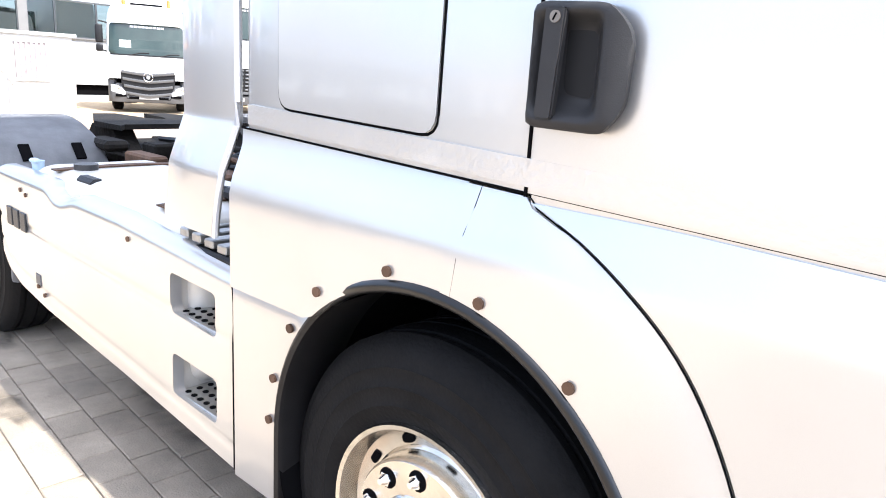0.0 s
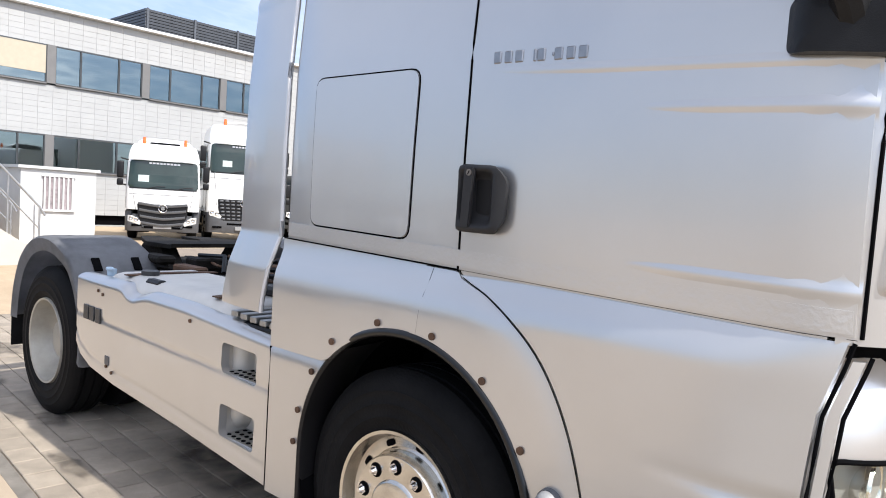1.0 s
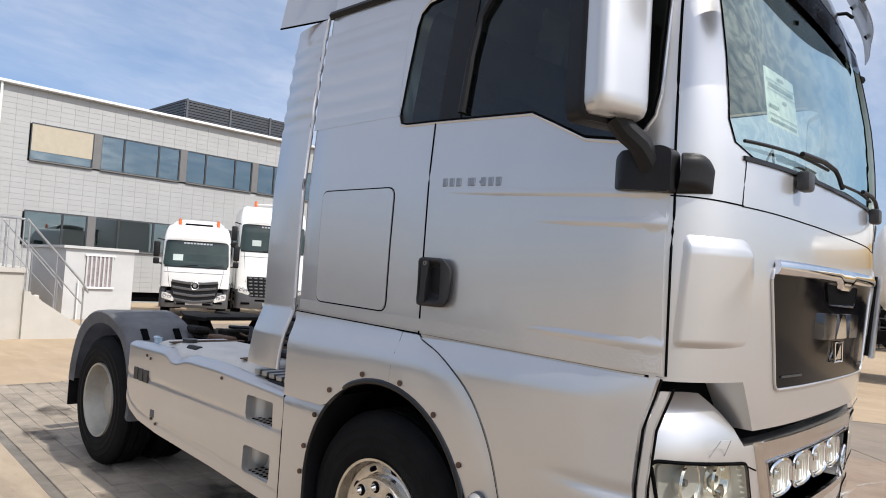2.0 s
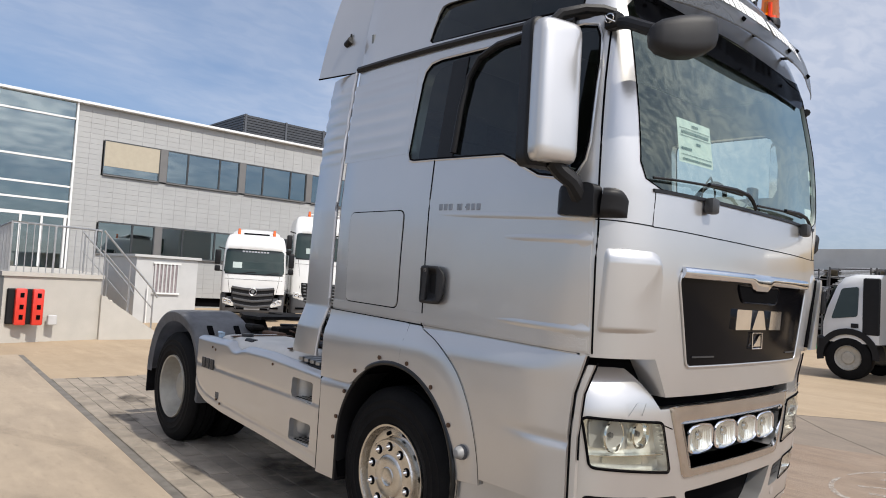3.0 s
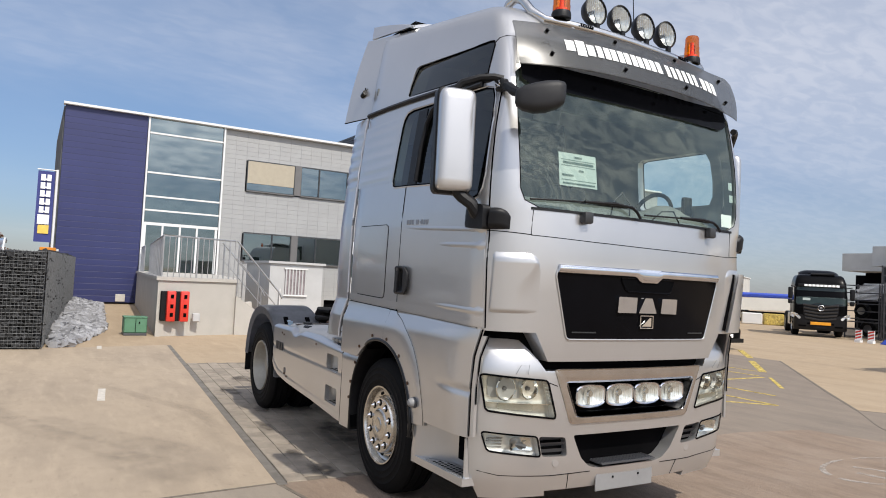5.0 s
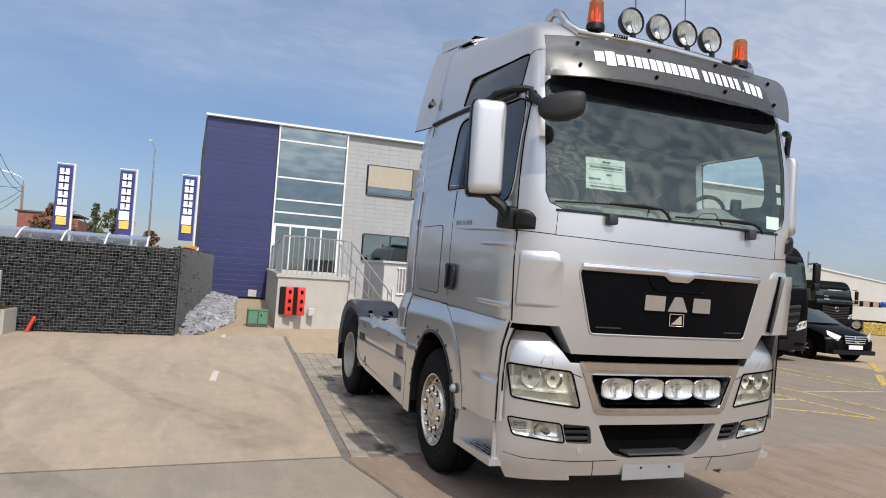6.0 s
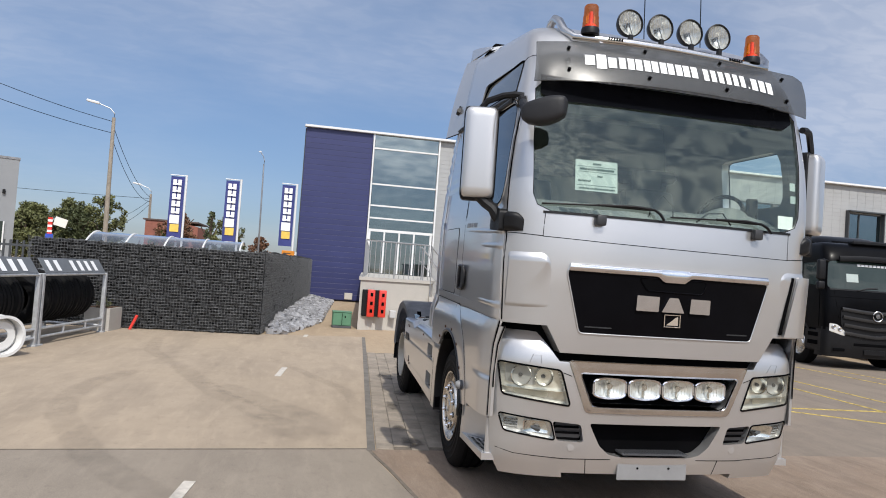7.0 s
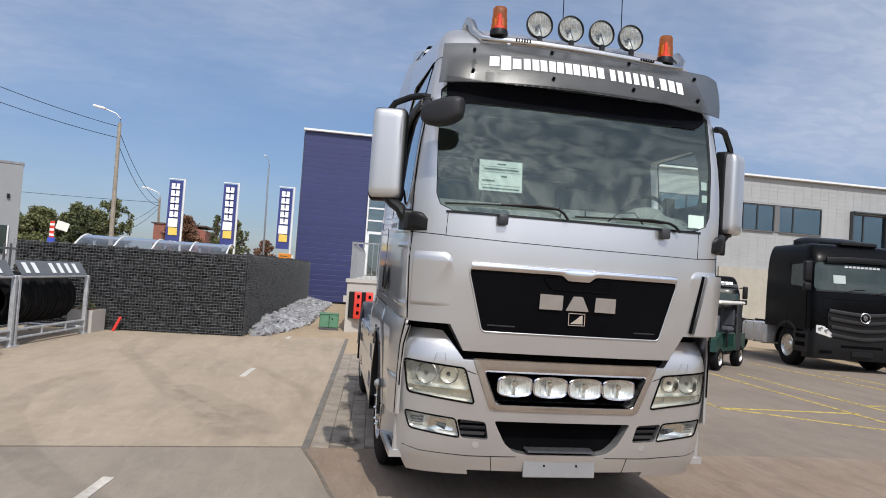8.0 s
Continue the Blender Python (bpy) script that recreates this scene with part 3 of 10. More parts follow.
def ribbon(name, pts, w, z, mat, label):
    """A soft-edged mark: the second texture coordinate is 1 along the middle and 0 at the edge and ends."""
    fine = []
    for a, b in zip(pts, pts[1:]):
        for k in range(6):
            fine.append(Vector(a).lerp(Vector(b), k / 6))
    fine.append(Vector(pts[-1]))
    bm = bmesh.new()
    uv = bm.loops.layers.uv.new("UVMap")
    rows = []
    for i, p in enumerate(fine):
        d = (fine[min(i + 1, len(fine) - 1)] - fine[max(i - 1, 0)]).normalized()
        s = Vector((-d.y, d.x))
        e = min(1.0, i / 4, (len(fine) - 1 - i) / 4)
        rows.append([(bm.verts.new((p.x + s.x * w * q, p.y + s.y * w * q, z)), e * f) for q, f in ((-0.5, 0.0), (-0.2, 1.0), (0.2, 1.0), (0.5, 0.0))])
    for A, B in zip(rows, rows[1:]):
        for k in range(3):
            quad = (A[k], A[k + 1], B[k + 1], B[k])
            f = bm.faces.new([q[0] for q in quad])
            for lp, q in zip(f.loops, quad):
                lp[uv].uv = (0.5, q[1])
    ob = link_mesh(name, bm, mat)
    return tagged(ob, label, "ground stain", kind="structure")


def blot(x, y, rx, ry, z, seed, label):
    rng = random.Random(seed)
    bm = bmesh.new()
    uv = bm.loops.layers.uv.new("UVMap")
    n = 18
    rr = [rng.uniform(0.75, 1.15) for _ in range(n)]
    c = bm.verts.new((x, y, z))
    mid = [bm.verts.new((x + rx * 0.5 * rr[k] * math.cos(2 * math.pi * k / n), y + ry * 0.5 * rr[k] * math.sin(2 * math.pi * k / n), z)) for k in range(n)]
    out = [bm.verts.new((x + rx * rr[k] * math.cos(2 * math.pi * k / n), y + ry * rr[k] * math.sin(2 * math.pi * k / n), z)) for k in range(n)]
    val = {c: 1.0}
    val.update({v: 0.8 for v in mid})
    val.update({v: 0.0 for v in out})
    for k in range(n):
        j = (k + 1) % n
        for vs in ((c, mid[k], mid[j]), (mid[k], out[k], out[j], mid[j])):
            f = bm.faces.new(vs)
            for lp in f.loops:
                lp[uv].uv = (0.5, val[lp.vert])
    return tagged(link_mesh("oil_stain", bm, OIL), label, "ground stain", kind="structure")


ribbon("skid_mark", [(-4.4, -4.6), (-3.6, -4.85), (-2.84, -4.94), (-2.03, -4.88), (-1.37, -4.70), (-0.5, -4.30), (0.06, -4.04), (0.66, -3.64), (1.1, -3.27), (1.9, -2.55)], 0.34, 0.012, SKID, "curved faint tyre mark on the concrete")
ribbon("skid_mark", [(-5.2, -4.3), (-3.95, -3.85), (-2.78, -3.39), (-2.1, -3.02), (-1.2, -2.6)], 0.36, 0.013, SKID, "dark streaky tyre mark on the concrete")
ribbon("skid_mark", [(-3.6, -3.5), (-2.6, -3.0), (-2.0, -2.6), (-1.4, -2.2)], 0.5, 0.0135, SKID, "dark streaky tyre mark on the concrete")
ribbon("skid_mark", [(-5.6, -2.7), (-4.4, -2.25), (-3.4, -1.86), (-2.6, -1.75)], 0.22, 0.0125, SKID, "thin tyre mark on the concrete")
ribbon("skid_mark", [(-1.8, -2.9), (-1.1, -2.6), (-0.6, -2.2)], 0.6, 0.0122, SKID, "broad faint stain on the concrete")
ribbon("skid_mark", [(-9.0, -5.2), (-6.5, -4.9), (-4.8, -4.2)], 0.30, 0.0124, SKID, "long faint tyre mark on the concrete")
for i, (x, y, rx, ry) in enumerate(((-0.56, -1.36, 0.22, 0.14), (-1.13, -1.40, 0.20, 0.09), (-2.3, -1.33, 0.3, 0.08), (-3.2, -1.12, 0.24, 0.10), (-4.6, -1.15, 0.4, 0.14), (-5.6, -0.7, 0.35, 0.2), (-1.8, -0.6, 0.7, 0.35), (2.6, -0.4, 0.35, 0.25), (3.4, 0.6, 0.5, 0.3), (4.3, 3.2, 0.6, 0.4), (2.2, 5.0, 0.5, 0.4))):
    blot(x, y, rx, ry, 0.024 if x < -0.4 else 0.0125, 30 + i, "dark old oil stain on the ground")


# ---------------------------------------------------------------- office building
BX = -26.55
CLAD = island_tint(pbr("pale_grey_cladding", (0.35, 0.353, 0.35), 0.55, 0, 0.05, 0.8, 0.05, 30), 0.02, piece=True)
CLAD_JOINED = island_tint(pbr("pale_grey_cladding_joined", (0.35, 0.353, 0.35), 0.55, 0, 0.05, 0.8, 0.05, 30), 0.02)
CLAD_JOINT = pbr("cladding_joint", (0.31, 0.313, 0.31), 0.8)
BLUE = island_tint(pbr("blue_cladding", (0.026, 0.032, 0.112), 0.48, 0, 0.06, 1.2, 0.03, 20), 0.06, piece=True)
WHITE_TRIM = pbr("white_coated_metal", (0.70, 0.70, 0.69), 0.4, 0, 0.05, 3)
FRAME_DARK = pbr("dark_window_frame", (0.06, 0.065, 0.07), 0.4, 0.2, 0.1, 6)
POST_GREY = pbr("grey_panel_post", (0.135, 0.132, 0.13), 0.5, 0, 0.08, 4)
BLIND = pbr("beige_fabric_blind", (0.40, 0.355, 0.275), 0.85, 0, 0.05, 5, 0.1, 150)
BEIGE_PLINTH = pbr("beige_plinth", (0.38, 0.35, 0.29), 0.8, 0, 0.1, 2, 0.2, 40)
# the dimness of the rooms is put into these interior colours
ROOM = pbr("dim_office_interior", (0.09, 0.095, 0.10), 0.9, 0, 0.3, 1.5)
ROOM_PALE = pbr("pale_interior", (0.24, 0.25, 0.25), 0.9, 0, 0.2, 1.5)
LOUVRE = pbr("dark_grey_louvre", (0.085, 0.092, 0.105), 0.5, 0.2, 0.15, 3)
RAIL = pbr("galvanised_rail", (0.42, 0.42, 0.42), 0.4, 0.85, 0.15, 8)
CONC_WALL = pbr("pale_cast_concrete", (0.44, 0.418, 0.378), 0.8, 0, 0.08, 1.5, 0.25, 60, fine=0.15)
KIOSK = pbr("pale_grey_kiosk_panel", (0.46, 0.463, 0.46), 0.5, 0, 0.06, 2)
GREEN_BOX = pbr("green_cabinet", (0.09, 0.21, 0.125), 0.55, 0, 0.12, 6, 0.1, 60)

def bay_list():
    win = []
    for z0, z1, kind in ((5.23, 6.62, "up"), (2.08, 3.36, "low")):
        posts = [6.72, 10.26, 13.74, 17.20]
        edges = [(4.51, 6.72)] + [(a + 0.30, b) for a, b in zip(posts, posts[1:])]
        for i, (a, b) in enumerate(edges):
            win.append((a, b, z0, z1, kind, i))
    win += [(19.55, 21.32, 5.10, 6.46, "wing", 0), (21.62, 24.08, 5.10, 6.46, "wing", 1), (25.85, 28.0, 4.3, 6.40, "tall", 0)]
    return win


WINS = bay_list()
STRIPS = [(4.45, 17.22, 5.18, 6.66), (4.45, 17.22, 2.04, 3.40), (19.5, 24.12, 5.05, 6.50), (25.8, 28.05, 4.25, 6.45), (0.27, 3.44, 1.3, 7.9), (-2.85, 0.27, 0, 7.9), (8.50, 9.92, 0.05, 0.52)]


def free(y0, y1, z0, z1):
    return all(y1 <= a + 1e-4 or y0 >= b - 1e-4 or z1 <= c + 1e-4 or z0 >= d - 1e-4 for a, b, c, d in STRIPS)


# solid wall behind the cladding, in butted pieces round the openings
bm = bmesh.new()
cols = sorted({-2.85, 30.5, *[v for s in STRIPS for v in s[:2]]})
rows_z = sorted({0.0, 7.86, *[v for s in STRIPS for v in s[2:]]})
for y0, y1 in zip(cols, cols[1:]):
    for z0, z1 in zip(rows_z, rows_z[1:]):
        if z1 <= 7.9 and free(y0 + 0.01, y1 - 0.01, z0 + 0.01, z1 - 0.01):
            box(bm, (BX - 0.17, (y0 + y1) / 2, (z0 + z1) / 2), (0.24, y1 - y0, z1 - z0))
office = thing("office_building", "two-storey office building with pale grey cladding and a blue entrance wall", "building")
part("facade_wall", bm, CLAD_JOINT, office, "grey backing wall", None)
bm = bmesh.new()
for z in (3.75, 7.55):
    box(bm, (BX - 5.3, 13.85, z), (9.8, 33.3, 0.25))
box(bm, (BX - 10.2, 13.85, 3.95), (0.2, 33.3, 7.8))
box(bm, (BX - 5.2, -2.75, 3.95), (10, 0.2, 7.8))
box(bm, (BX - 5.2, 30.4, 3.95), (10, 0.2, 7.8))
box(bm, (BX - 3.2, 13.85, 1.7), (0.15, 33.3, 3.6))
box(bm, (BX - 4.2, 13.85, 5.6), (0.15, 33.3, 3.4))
part("interior_wall", bm, ROOM, office, "plain interior walls and floors, dark for dim rooms", None, split=True)
bm = bmesh.new()
box(bm, (BX + 0.02, 13.85, 7.92), (0.36, 33.46, 0.10), 0.01)
part("parapet_cap", bm, WHITE_TRIM, office, "white metal parapet cap", None)
# blue slats
slat_me = None
for k in range(32):
    z = 0.08 + k * 0.2445
    if slat_me is None:
        bm = bmesh.new()
        prism(bm, [(-0.02, -0.121), (0.060, -0.121), (0.066, -0.115), (0.066, 0.112), (0.062, 0.119), (-0.02, 0.119)], -1.53, 1.53, "y")
        for v in bm.verts:
            pass
        ob = part("slat", bm, BLUE, office, "blue metal cladding board", None)
        slat_me = ob.data
    else:
        ob = new("slat", slat_me)
        ob.parent = office
    ob.location = (BX - 0.03, -1.275, z + 0.12)
bm = bmesh.new()
box(bm, (BX - 0.12, -1.275, 3.95), (0.14, 3.06, 7.8))
part("slat_backing", bm, BLUE, office, "", None)
bm = bmesh.new()
box(bm, (BX + 0.06, -0.35, 0.26), (0.05, 0.36, 0.30), 0.01)
part("wall_vent", bm, CREAM_TANK, office, "small metal wall vent")
bm = bmesh.new()
box(bm, (BX + 0.01, 0.31, 4.0), (0.20, 0.07, 7.8))
box(bm, (BX + 0.01, 3.42, 4.65), (0.20, 0.07, 6.5))
part("corner_trim", bm, WHITE_TRIM, office, "white corner trims", None, split=True)
# entrance glazing
zt = [1.40, 3.40, 3.97, 4.55, 5.55, 7.22, 7.86]
for z in zt[1:-1]:
    bm = bmesh.new()
    box(bm, (BX + 0.0, 1.87, z), (0.12, 3.02, 0.07 if z != 3.40 else 0.12))
    part("transom", bm, WHITE_TRIM, office, "white glazing bar", None)
for z0, z1, solid in ((3.46, 3.94, False), (4.01, 4.52, True), (4.59, 5.52, False), (5.59, 7.19, False), (7.26, 7.86, True)):
    bm = bmesh.new()
    box(bm, (BX - 0.02, 1.87, (z0 + z1) / 2), (0.02, 3.0, z1 - z0))
    p = part("glass_pane", bm, FACADE_GLASS, office, "tall entrance glazing", None)
    p.visible_shadow = False
    if solid:
        bm = bmesh.new()
        box(bm, (BX - 0.07, 1.87, (z0 + z1) / 2), (0.02, 3.0, z1 - z0))
        part("spandrel", bm, POST_GREY, office, "", None)
for y in (0.40, 1.10, 1.80, 2.50, 3.30):
    bm = bmesh.new()
    box(bm, (BX + 0.0, y, 2.38), (0.10, 0.075 if y not in (0.40, 3.30) else 0.10, 1.92))
    part("door_frame", bm, WHITE_TRIM, office, "white entrance door frame", None)
for y0, y1 in ((0.45, 1.06), (1.14, 1.76), (1.84, 2.46), (2.54, 3.25)):
    bm = bmesh.new()
    box(bm, (BX - 0.02, (y0 + y1) / 2, 2.38), (0.02, y1 - y0, 1.92))
    p = part("door_pane", bm, FACADE_GLASS, office, "entrance door glass", None)
    p.visible_shadow = False
bm = bmesh.new()
for y in (0.8, 1.35, 2.6):
    cyl(bm, (BX - 1.6, y, 4.6), (BX - 1.6, y, 5.1), 0.09, n=8)
box(bm, (BX - 1.5, 1.9, 1.32), (3.0, 3.2, 0.1))
box(bm, (BX - 2.2, 2.6, 1.9), (0.3, 1.2, 1.0), 0.03)
part("lobby_fitting", bm, ROOM_PALE, office, "", None, split=True)
# window bands
for a, b, z0, z1, kind, i in WINS:
    wd = thing("window", "office window with dark frame and grey-blue glass", "window", kind="structure")
    cuts_ = [a]
    if kind in ("up", "low"):
        cuts_ += [a + 1.32] if i == 0 and kind == "low" else ([] if i == 0 else [a + 0.90, a + 2.33])
    elif kind == "wing":
        cuts_ += [a + 0.82]
    else:
        cuts_ += [a + 0.76]
    cuts_.append(b)
    for y0, y1 in zip(cuts_, cuts_[1:]):
        bm = bmesh.new()
        box(bm, (BX - 0.07, (y0 + y1) / 2, (z0 + z1) / 2), (0.02, y1 - y0 - 0.05, z1 - z0 - 0.06))
        p = part("pane", bm, FACADE_GLASS, wd, "", None)
        p.visible_shadow = False
        bm = bmesh.new()
        for yy in (y0 + 0.012, y1 - 0.012):
            box(bm, (BX - 0.06, yy, (z0 + z1) / 2), (0.09, 0.034, z1 - z0))
        for zz in (z0 + 0.02, z1 - 0.02):
            box(bm, (BX - 0.06, (y0 + y1) / 2, zz), (0.088, y1 - y0 - 0.06, 0.045))
        part("window_frame", bm, FRAME_DARK, wd, "", None)
    bm = bmesh.new()
    box(bm, (BX + 0.0, (a + b) / 2, z0 - 0.02), (0.10, b - a, 0.04))
    part("window_sill", bm, POST_GREY, wd, "", None)
    if kind in ("up", "low") or (kind == "wing" and i == 0):
        bm = bmesh.new()
        box(bm, (BX - 0.03, b + 0.15, (z0 + z1) / 2), (0.10, 0.30, z1 - z0))
        part("panel_post", bm, POST_GREY, wd, "grey panel between windows", None)
    if kind == "up" and i == 0:
        bm = bmesh.new()
        box(bm, (BX - 0.03, (a + b) / 2, z1 - 0.53), (0.015, b - a - 0.06, 1.02))
        part("blind", bm, BLIND, wd, "lowered beige fabric blind", None)
    if kind == "tall":
        bm = bmesh.new()
        box(bm, (BX + 0.14, (a + b) / 2, z1 + 0.10), (0.34, b - a + 0.15, 0.07))
        for yy in (a - 0.03, b + 0.03):
            box(bm, (BX + 0.08, yy, (z0 + z1) / 2 + 0.05), (0.24, 0.06, z1 - z0 + 0.1))
        part("window_surround", bm, FRAME_DARK, wd, "protruding dark metal surround", None)
# black sheet behind the opening, painted as its inner shade
bm = bmesh.new()
box(bm, (BX - 0.25, 9.21, 0.28), (0.05, 1.5, 0.5))
part("low_opening", bm, GAP, office, "black sheet for the dark in the wall's low opening", None)
bm = bmesh.new()
box(bm, (BX + 0.02, 24.4, 1.55), (0.10, 12.2, 3.1))
part("plinth", bm, BEIGE_PLINTH, office, "beige ground floor wall", None)
# louvred plant screen on the roof
plant = thing("roof_screen", "dark grey louvred plant screen on the office roof", "plant screen")
# black core painted as the shade between the louvres
bm = bmesh.new()
prism(bm, [(-30.1, 12.0), (-30.1, 19.0), (-36.0, 19.0), (-36.0, 12.0)], 7.7, 9.7, "z")
part("screen_core", bm, GAP, plant, "", None)
for k in range(14):
    bm = bmesh.new()
    z = 7.86 + k * 0.136
    box(bm, (-30.04, 15.5, z), (0.08, 7.1, 0.105), 0, Matrix.Rotation(radians(12), 3, "Y"))
    box(bm, (-33.0, 11.93, z), (6.0, 0.06, 0.105))
    part("louvre", bm, LOUVRE, plant, "", None)
for k in range(4):
    bm = bmesh.new()
    box(bm, (-29.97, 12.0 + k * 2.3, 8.72), (0.06, 0.10, 1.98))
    part("screen_post", bm, LOUVRE, plant, "", None)


# ---------------------------------------------------------------- entrance platform, kiosk, cabinets
plat = thing("entrance_platform", "pale concrete entrance platform with steel railing", "platform")
bm = bmesh.new()
prism(bm, [(-12.5, -0.98), (-13.15, 0.98), (-14.6, 1.35), (-26.4, 3.4), (-26.4, 0.22)], -0.05, 1.31, "z")
part("platform_body", bm, CONC_WALL, plat, "pale cast concrete body", None)
bm = bmesh.new()
prism(bm, [(-12.44, -1.03), (-13.12, 1.03), (-14.6, 1.40), (-26.4, 3.44), (-26.4, 0.17)], 1.314, 1.40, "z")
part("coping", bm, CONC_WALL, plat, "concrete coping", None)
def rail_run(pts, h=0.98, n=10, bars=True):
    bm = bmesh.new()
    tube(bm, [Vector(p) + Vector((0, 0, h)) for p in pts], 0.022, 8)
    part("handrail", bm, RAIL, plat, "steel handrail")
    for a, b in zip(pts, pts[1:]):
        a, b = Vector(a), Vector(b)
        k = max(2, int((b - a).length / 0.14)) if bars else 3
        for i in range(0 if a == Vector(pts[0]) else 1, k + 1):
            p = a.lerp(b, i / k)
            bm = bmesh.new()
            box(bm, p + Vector((0, 0, h / 2)), (0.016 if i % 6 else 0.035, 0.016 if i % 6 else 0.035, h))
            part("baluster", bm, RAIL, plat, "", None)
rail_run([(-21.0, -0.05, 1.40), (-12.62, -0.90, 1.40), (-13.2, 0.92, 1.40)])
rail_run([(-26.2, 0.32, 1.40), (-23.5, 0.10, 1.40)])
bm = bmesh.new()
prism(bm, [(0.98, 0.0), (2.35, 0.0), (2.30, 0.10), (0.98, 0.98)], -13.3, -13.05, "x")
prism(bm, [(0.98, 0.0), (2.35, 0.0), (2.30, 0.10), (0.98, 1.30)], -14.9, -14.6, "x")
part("stair_wall", bm, CONC_WALL, plat, "sloping concrete stair wall", None, split=True)
for k in range(6):
    bm = bmesh.new()
    box(bm, (-13.95, 1.08 + 0.19 * k, 0.5 * (0.93 - 0.15 * k)), (1.3, 0.19, 0.93 - 0.15 * k))
    part("stair_step", bm, CONC_WALL, plat, "", None)
for x in (-13.12, -14.75):
    bm = bmesh.new()
    tube(bm, [(x, 0.95, 2.38), (x, 2.1, 1.12), (x, 2.2, 0.95)], 0.022, 8)
    tube(bm, [(x, 0.95, 1.95), (x, 2.1, 0.70)], 0.014, 6)
    for y in (1.0, 1.55, 2.1):
        cyl(bm, (x, y, max(0, 0.95 - 0.88 * (y - 0.98))), (x, y, 2.33 - 1.09 * (y - 0.98)), 0.018, n=8)
    part("stair_rail", bm, RAIL, plat, "sloping steel stair rail", split=True)
for y in (-0.80, -0.50):
    ex = thing("extinguisher_box", "red plastic fire extinguisher box on the platform wall", "extinguisher box", "extinguisher boxes")
    bm = bmesh.new()
    box(bm, (-12.43, y + 0.12, 0.72), (0.16, 0.20, 0.72), 0.03, seg=2)
    part("box_door", bm, RED, ex, "red door")
    bm = bmesh.new()
    box(bm, (-12.53, y + 0.02, 0.72), (0.14, 0.26, 0.70), 0.02)
    part("box_back", bm, BLACK_PLASTIC, ex, "black back shell")
    bm = bmesh.new()
    for z in (0.52, 0.72, 0.95):
        box(bm, (-12.345, y + 0.13, z), (0.012, 0.07, 0.09), 0.004)
    part("box_label", bm, GAP, ex, "small label and catches", split=True)
    ex.rotation_euler = (0, 0, 0)
bm = bmesh.new()
box(bm, (-12.62, -0.06, 0.45), (0.12, 0.17, 0.20), 0.015)
tagged(link_mesh("meter_box", bm, KIOSK, None, 35), "small grey electric box on the wall", "electric box")
gc = thing("green_cabinet", "low green metal cabinet on the paving", "cabinet")
bm = bmesh.new()
box(bm, (-12.9, -1.38, 0.235), (0.40, 0.50, 0.35), 0.02)
part("cabinet_body", bm, GREEN_BOX, gc)
bm = bmesh.new()
box(bm, (-12.9, -1.38, 0.425), (0.42, 0.52, 0.03), 0.008)
part("cabinet_lid", bm, GREEN_BOX, gc)
bm = bmesh.new()
box(bm, (-12.9, -1.38, 0.030), (0.42, 0.50, 0.06), 0.005)
part("cabinet_base", bm, DARK_GREY, gc)
bm = bmesh.new()
box(bm, (-12.695, -1.38, 0.24), (0.012, 0.012, 0.30))
box(bm, (-12.695, -1.30, 0.30), (0.02, 0.03, 0.05))
part("cabinet_lock", bm, GAP, gc, split=True)

ks = thing("site_kiosk", "pale grey steel kiosk with barred window", "kiosk")
bm = bmesh.new()
prism(bm, [(-18.0, 3.28), (-18.0, 5.12), (-21.6, 5.35), (-21.6, 3.45)], 0.0, 1.93, "z")
part("kiosk_body", bm, KIOSK, ks, "pale grey panel body", None)
bm = bmesh.new()
prism(bm, [(-17.92, 3.20), (-17.92, 5.20), (-21.7, 5.43), (-21.7, 3.37)], 1.934, 2.01, "z")
part("kiosk_roof", bm, KIOSK, ks, "flat roof edge", None)
bm = bmesh.new()
box(bm, (-17.985, 4.17, 1.33), (0.03, 0.74, 0.86))
part("kiosk_window", bm, pbr("pink_grey_curtain", (0.24, 0.205, 0.215), 0.9, 0, 0.35, 9), ks, "window with closed pinkish curtain", None)
for k in range(7):
    bm = bmesh.new()
    box(bm, (-17.955, 3.83 + k * 0.113, 1.33), (0.02, 0.045, 0.86))
    part("window_bar", bm, KIOSK, ks, "", None)
bm = bmesh.new()
for z in (0.88, 1.78):
    box(bm, (-17.95, 4.17, z), (0.03, 0.82, 0.05))
part("bar_frame", bm, WHITE_TRIM, ks, "", None, split=True)
bm = bmesh.new()
cyl(bm, (-17.9, 3.62, 0.0), (-17.9, 3.62, 1.1), 0.02, n=8)
part("kiosk_pipe", bm, WHITE_TRIM, ks)
for c, s, m, lab, cat in (((-19.2, 2.9, 0.28), (0.3, 0.35, 0.56), CREAM_TANK, "tan cardboard sheet leaning by the kiosk", "board"), ((-19.5, 2.55, 0.22), (0.22, 0.22, 0.44), ORANGE, "orange and white traffic cone", "traffic cone")):
    bm = bmesh.new()
    if cat == "traffic cone":
        cyl(bm, (c[0], c[1], 0), (c[0], c[1], 0.03), 0.17, n=4)
        cyl(bm, (c[0], c[1], 0.03), (c[0], c[1], 0.50), 0.11, 0.025, n=14)
    else:
        box(bm, c, s, 0.01, Matrix.Rotation(radians(12), 3, "X"))
    tagged(link_mesh(cat.replace(" ", "_"), bm, m, None, 35), lab, cat)


# ---------------------------------------------------------------- gabion wall, stones, shelter
STONE = island_tint(pbr("dark_slate_stone", (0.019, 0.0195, 0.0205), 0.8, 0, 0.3, 9, 0.5, 60), 0.5)
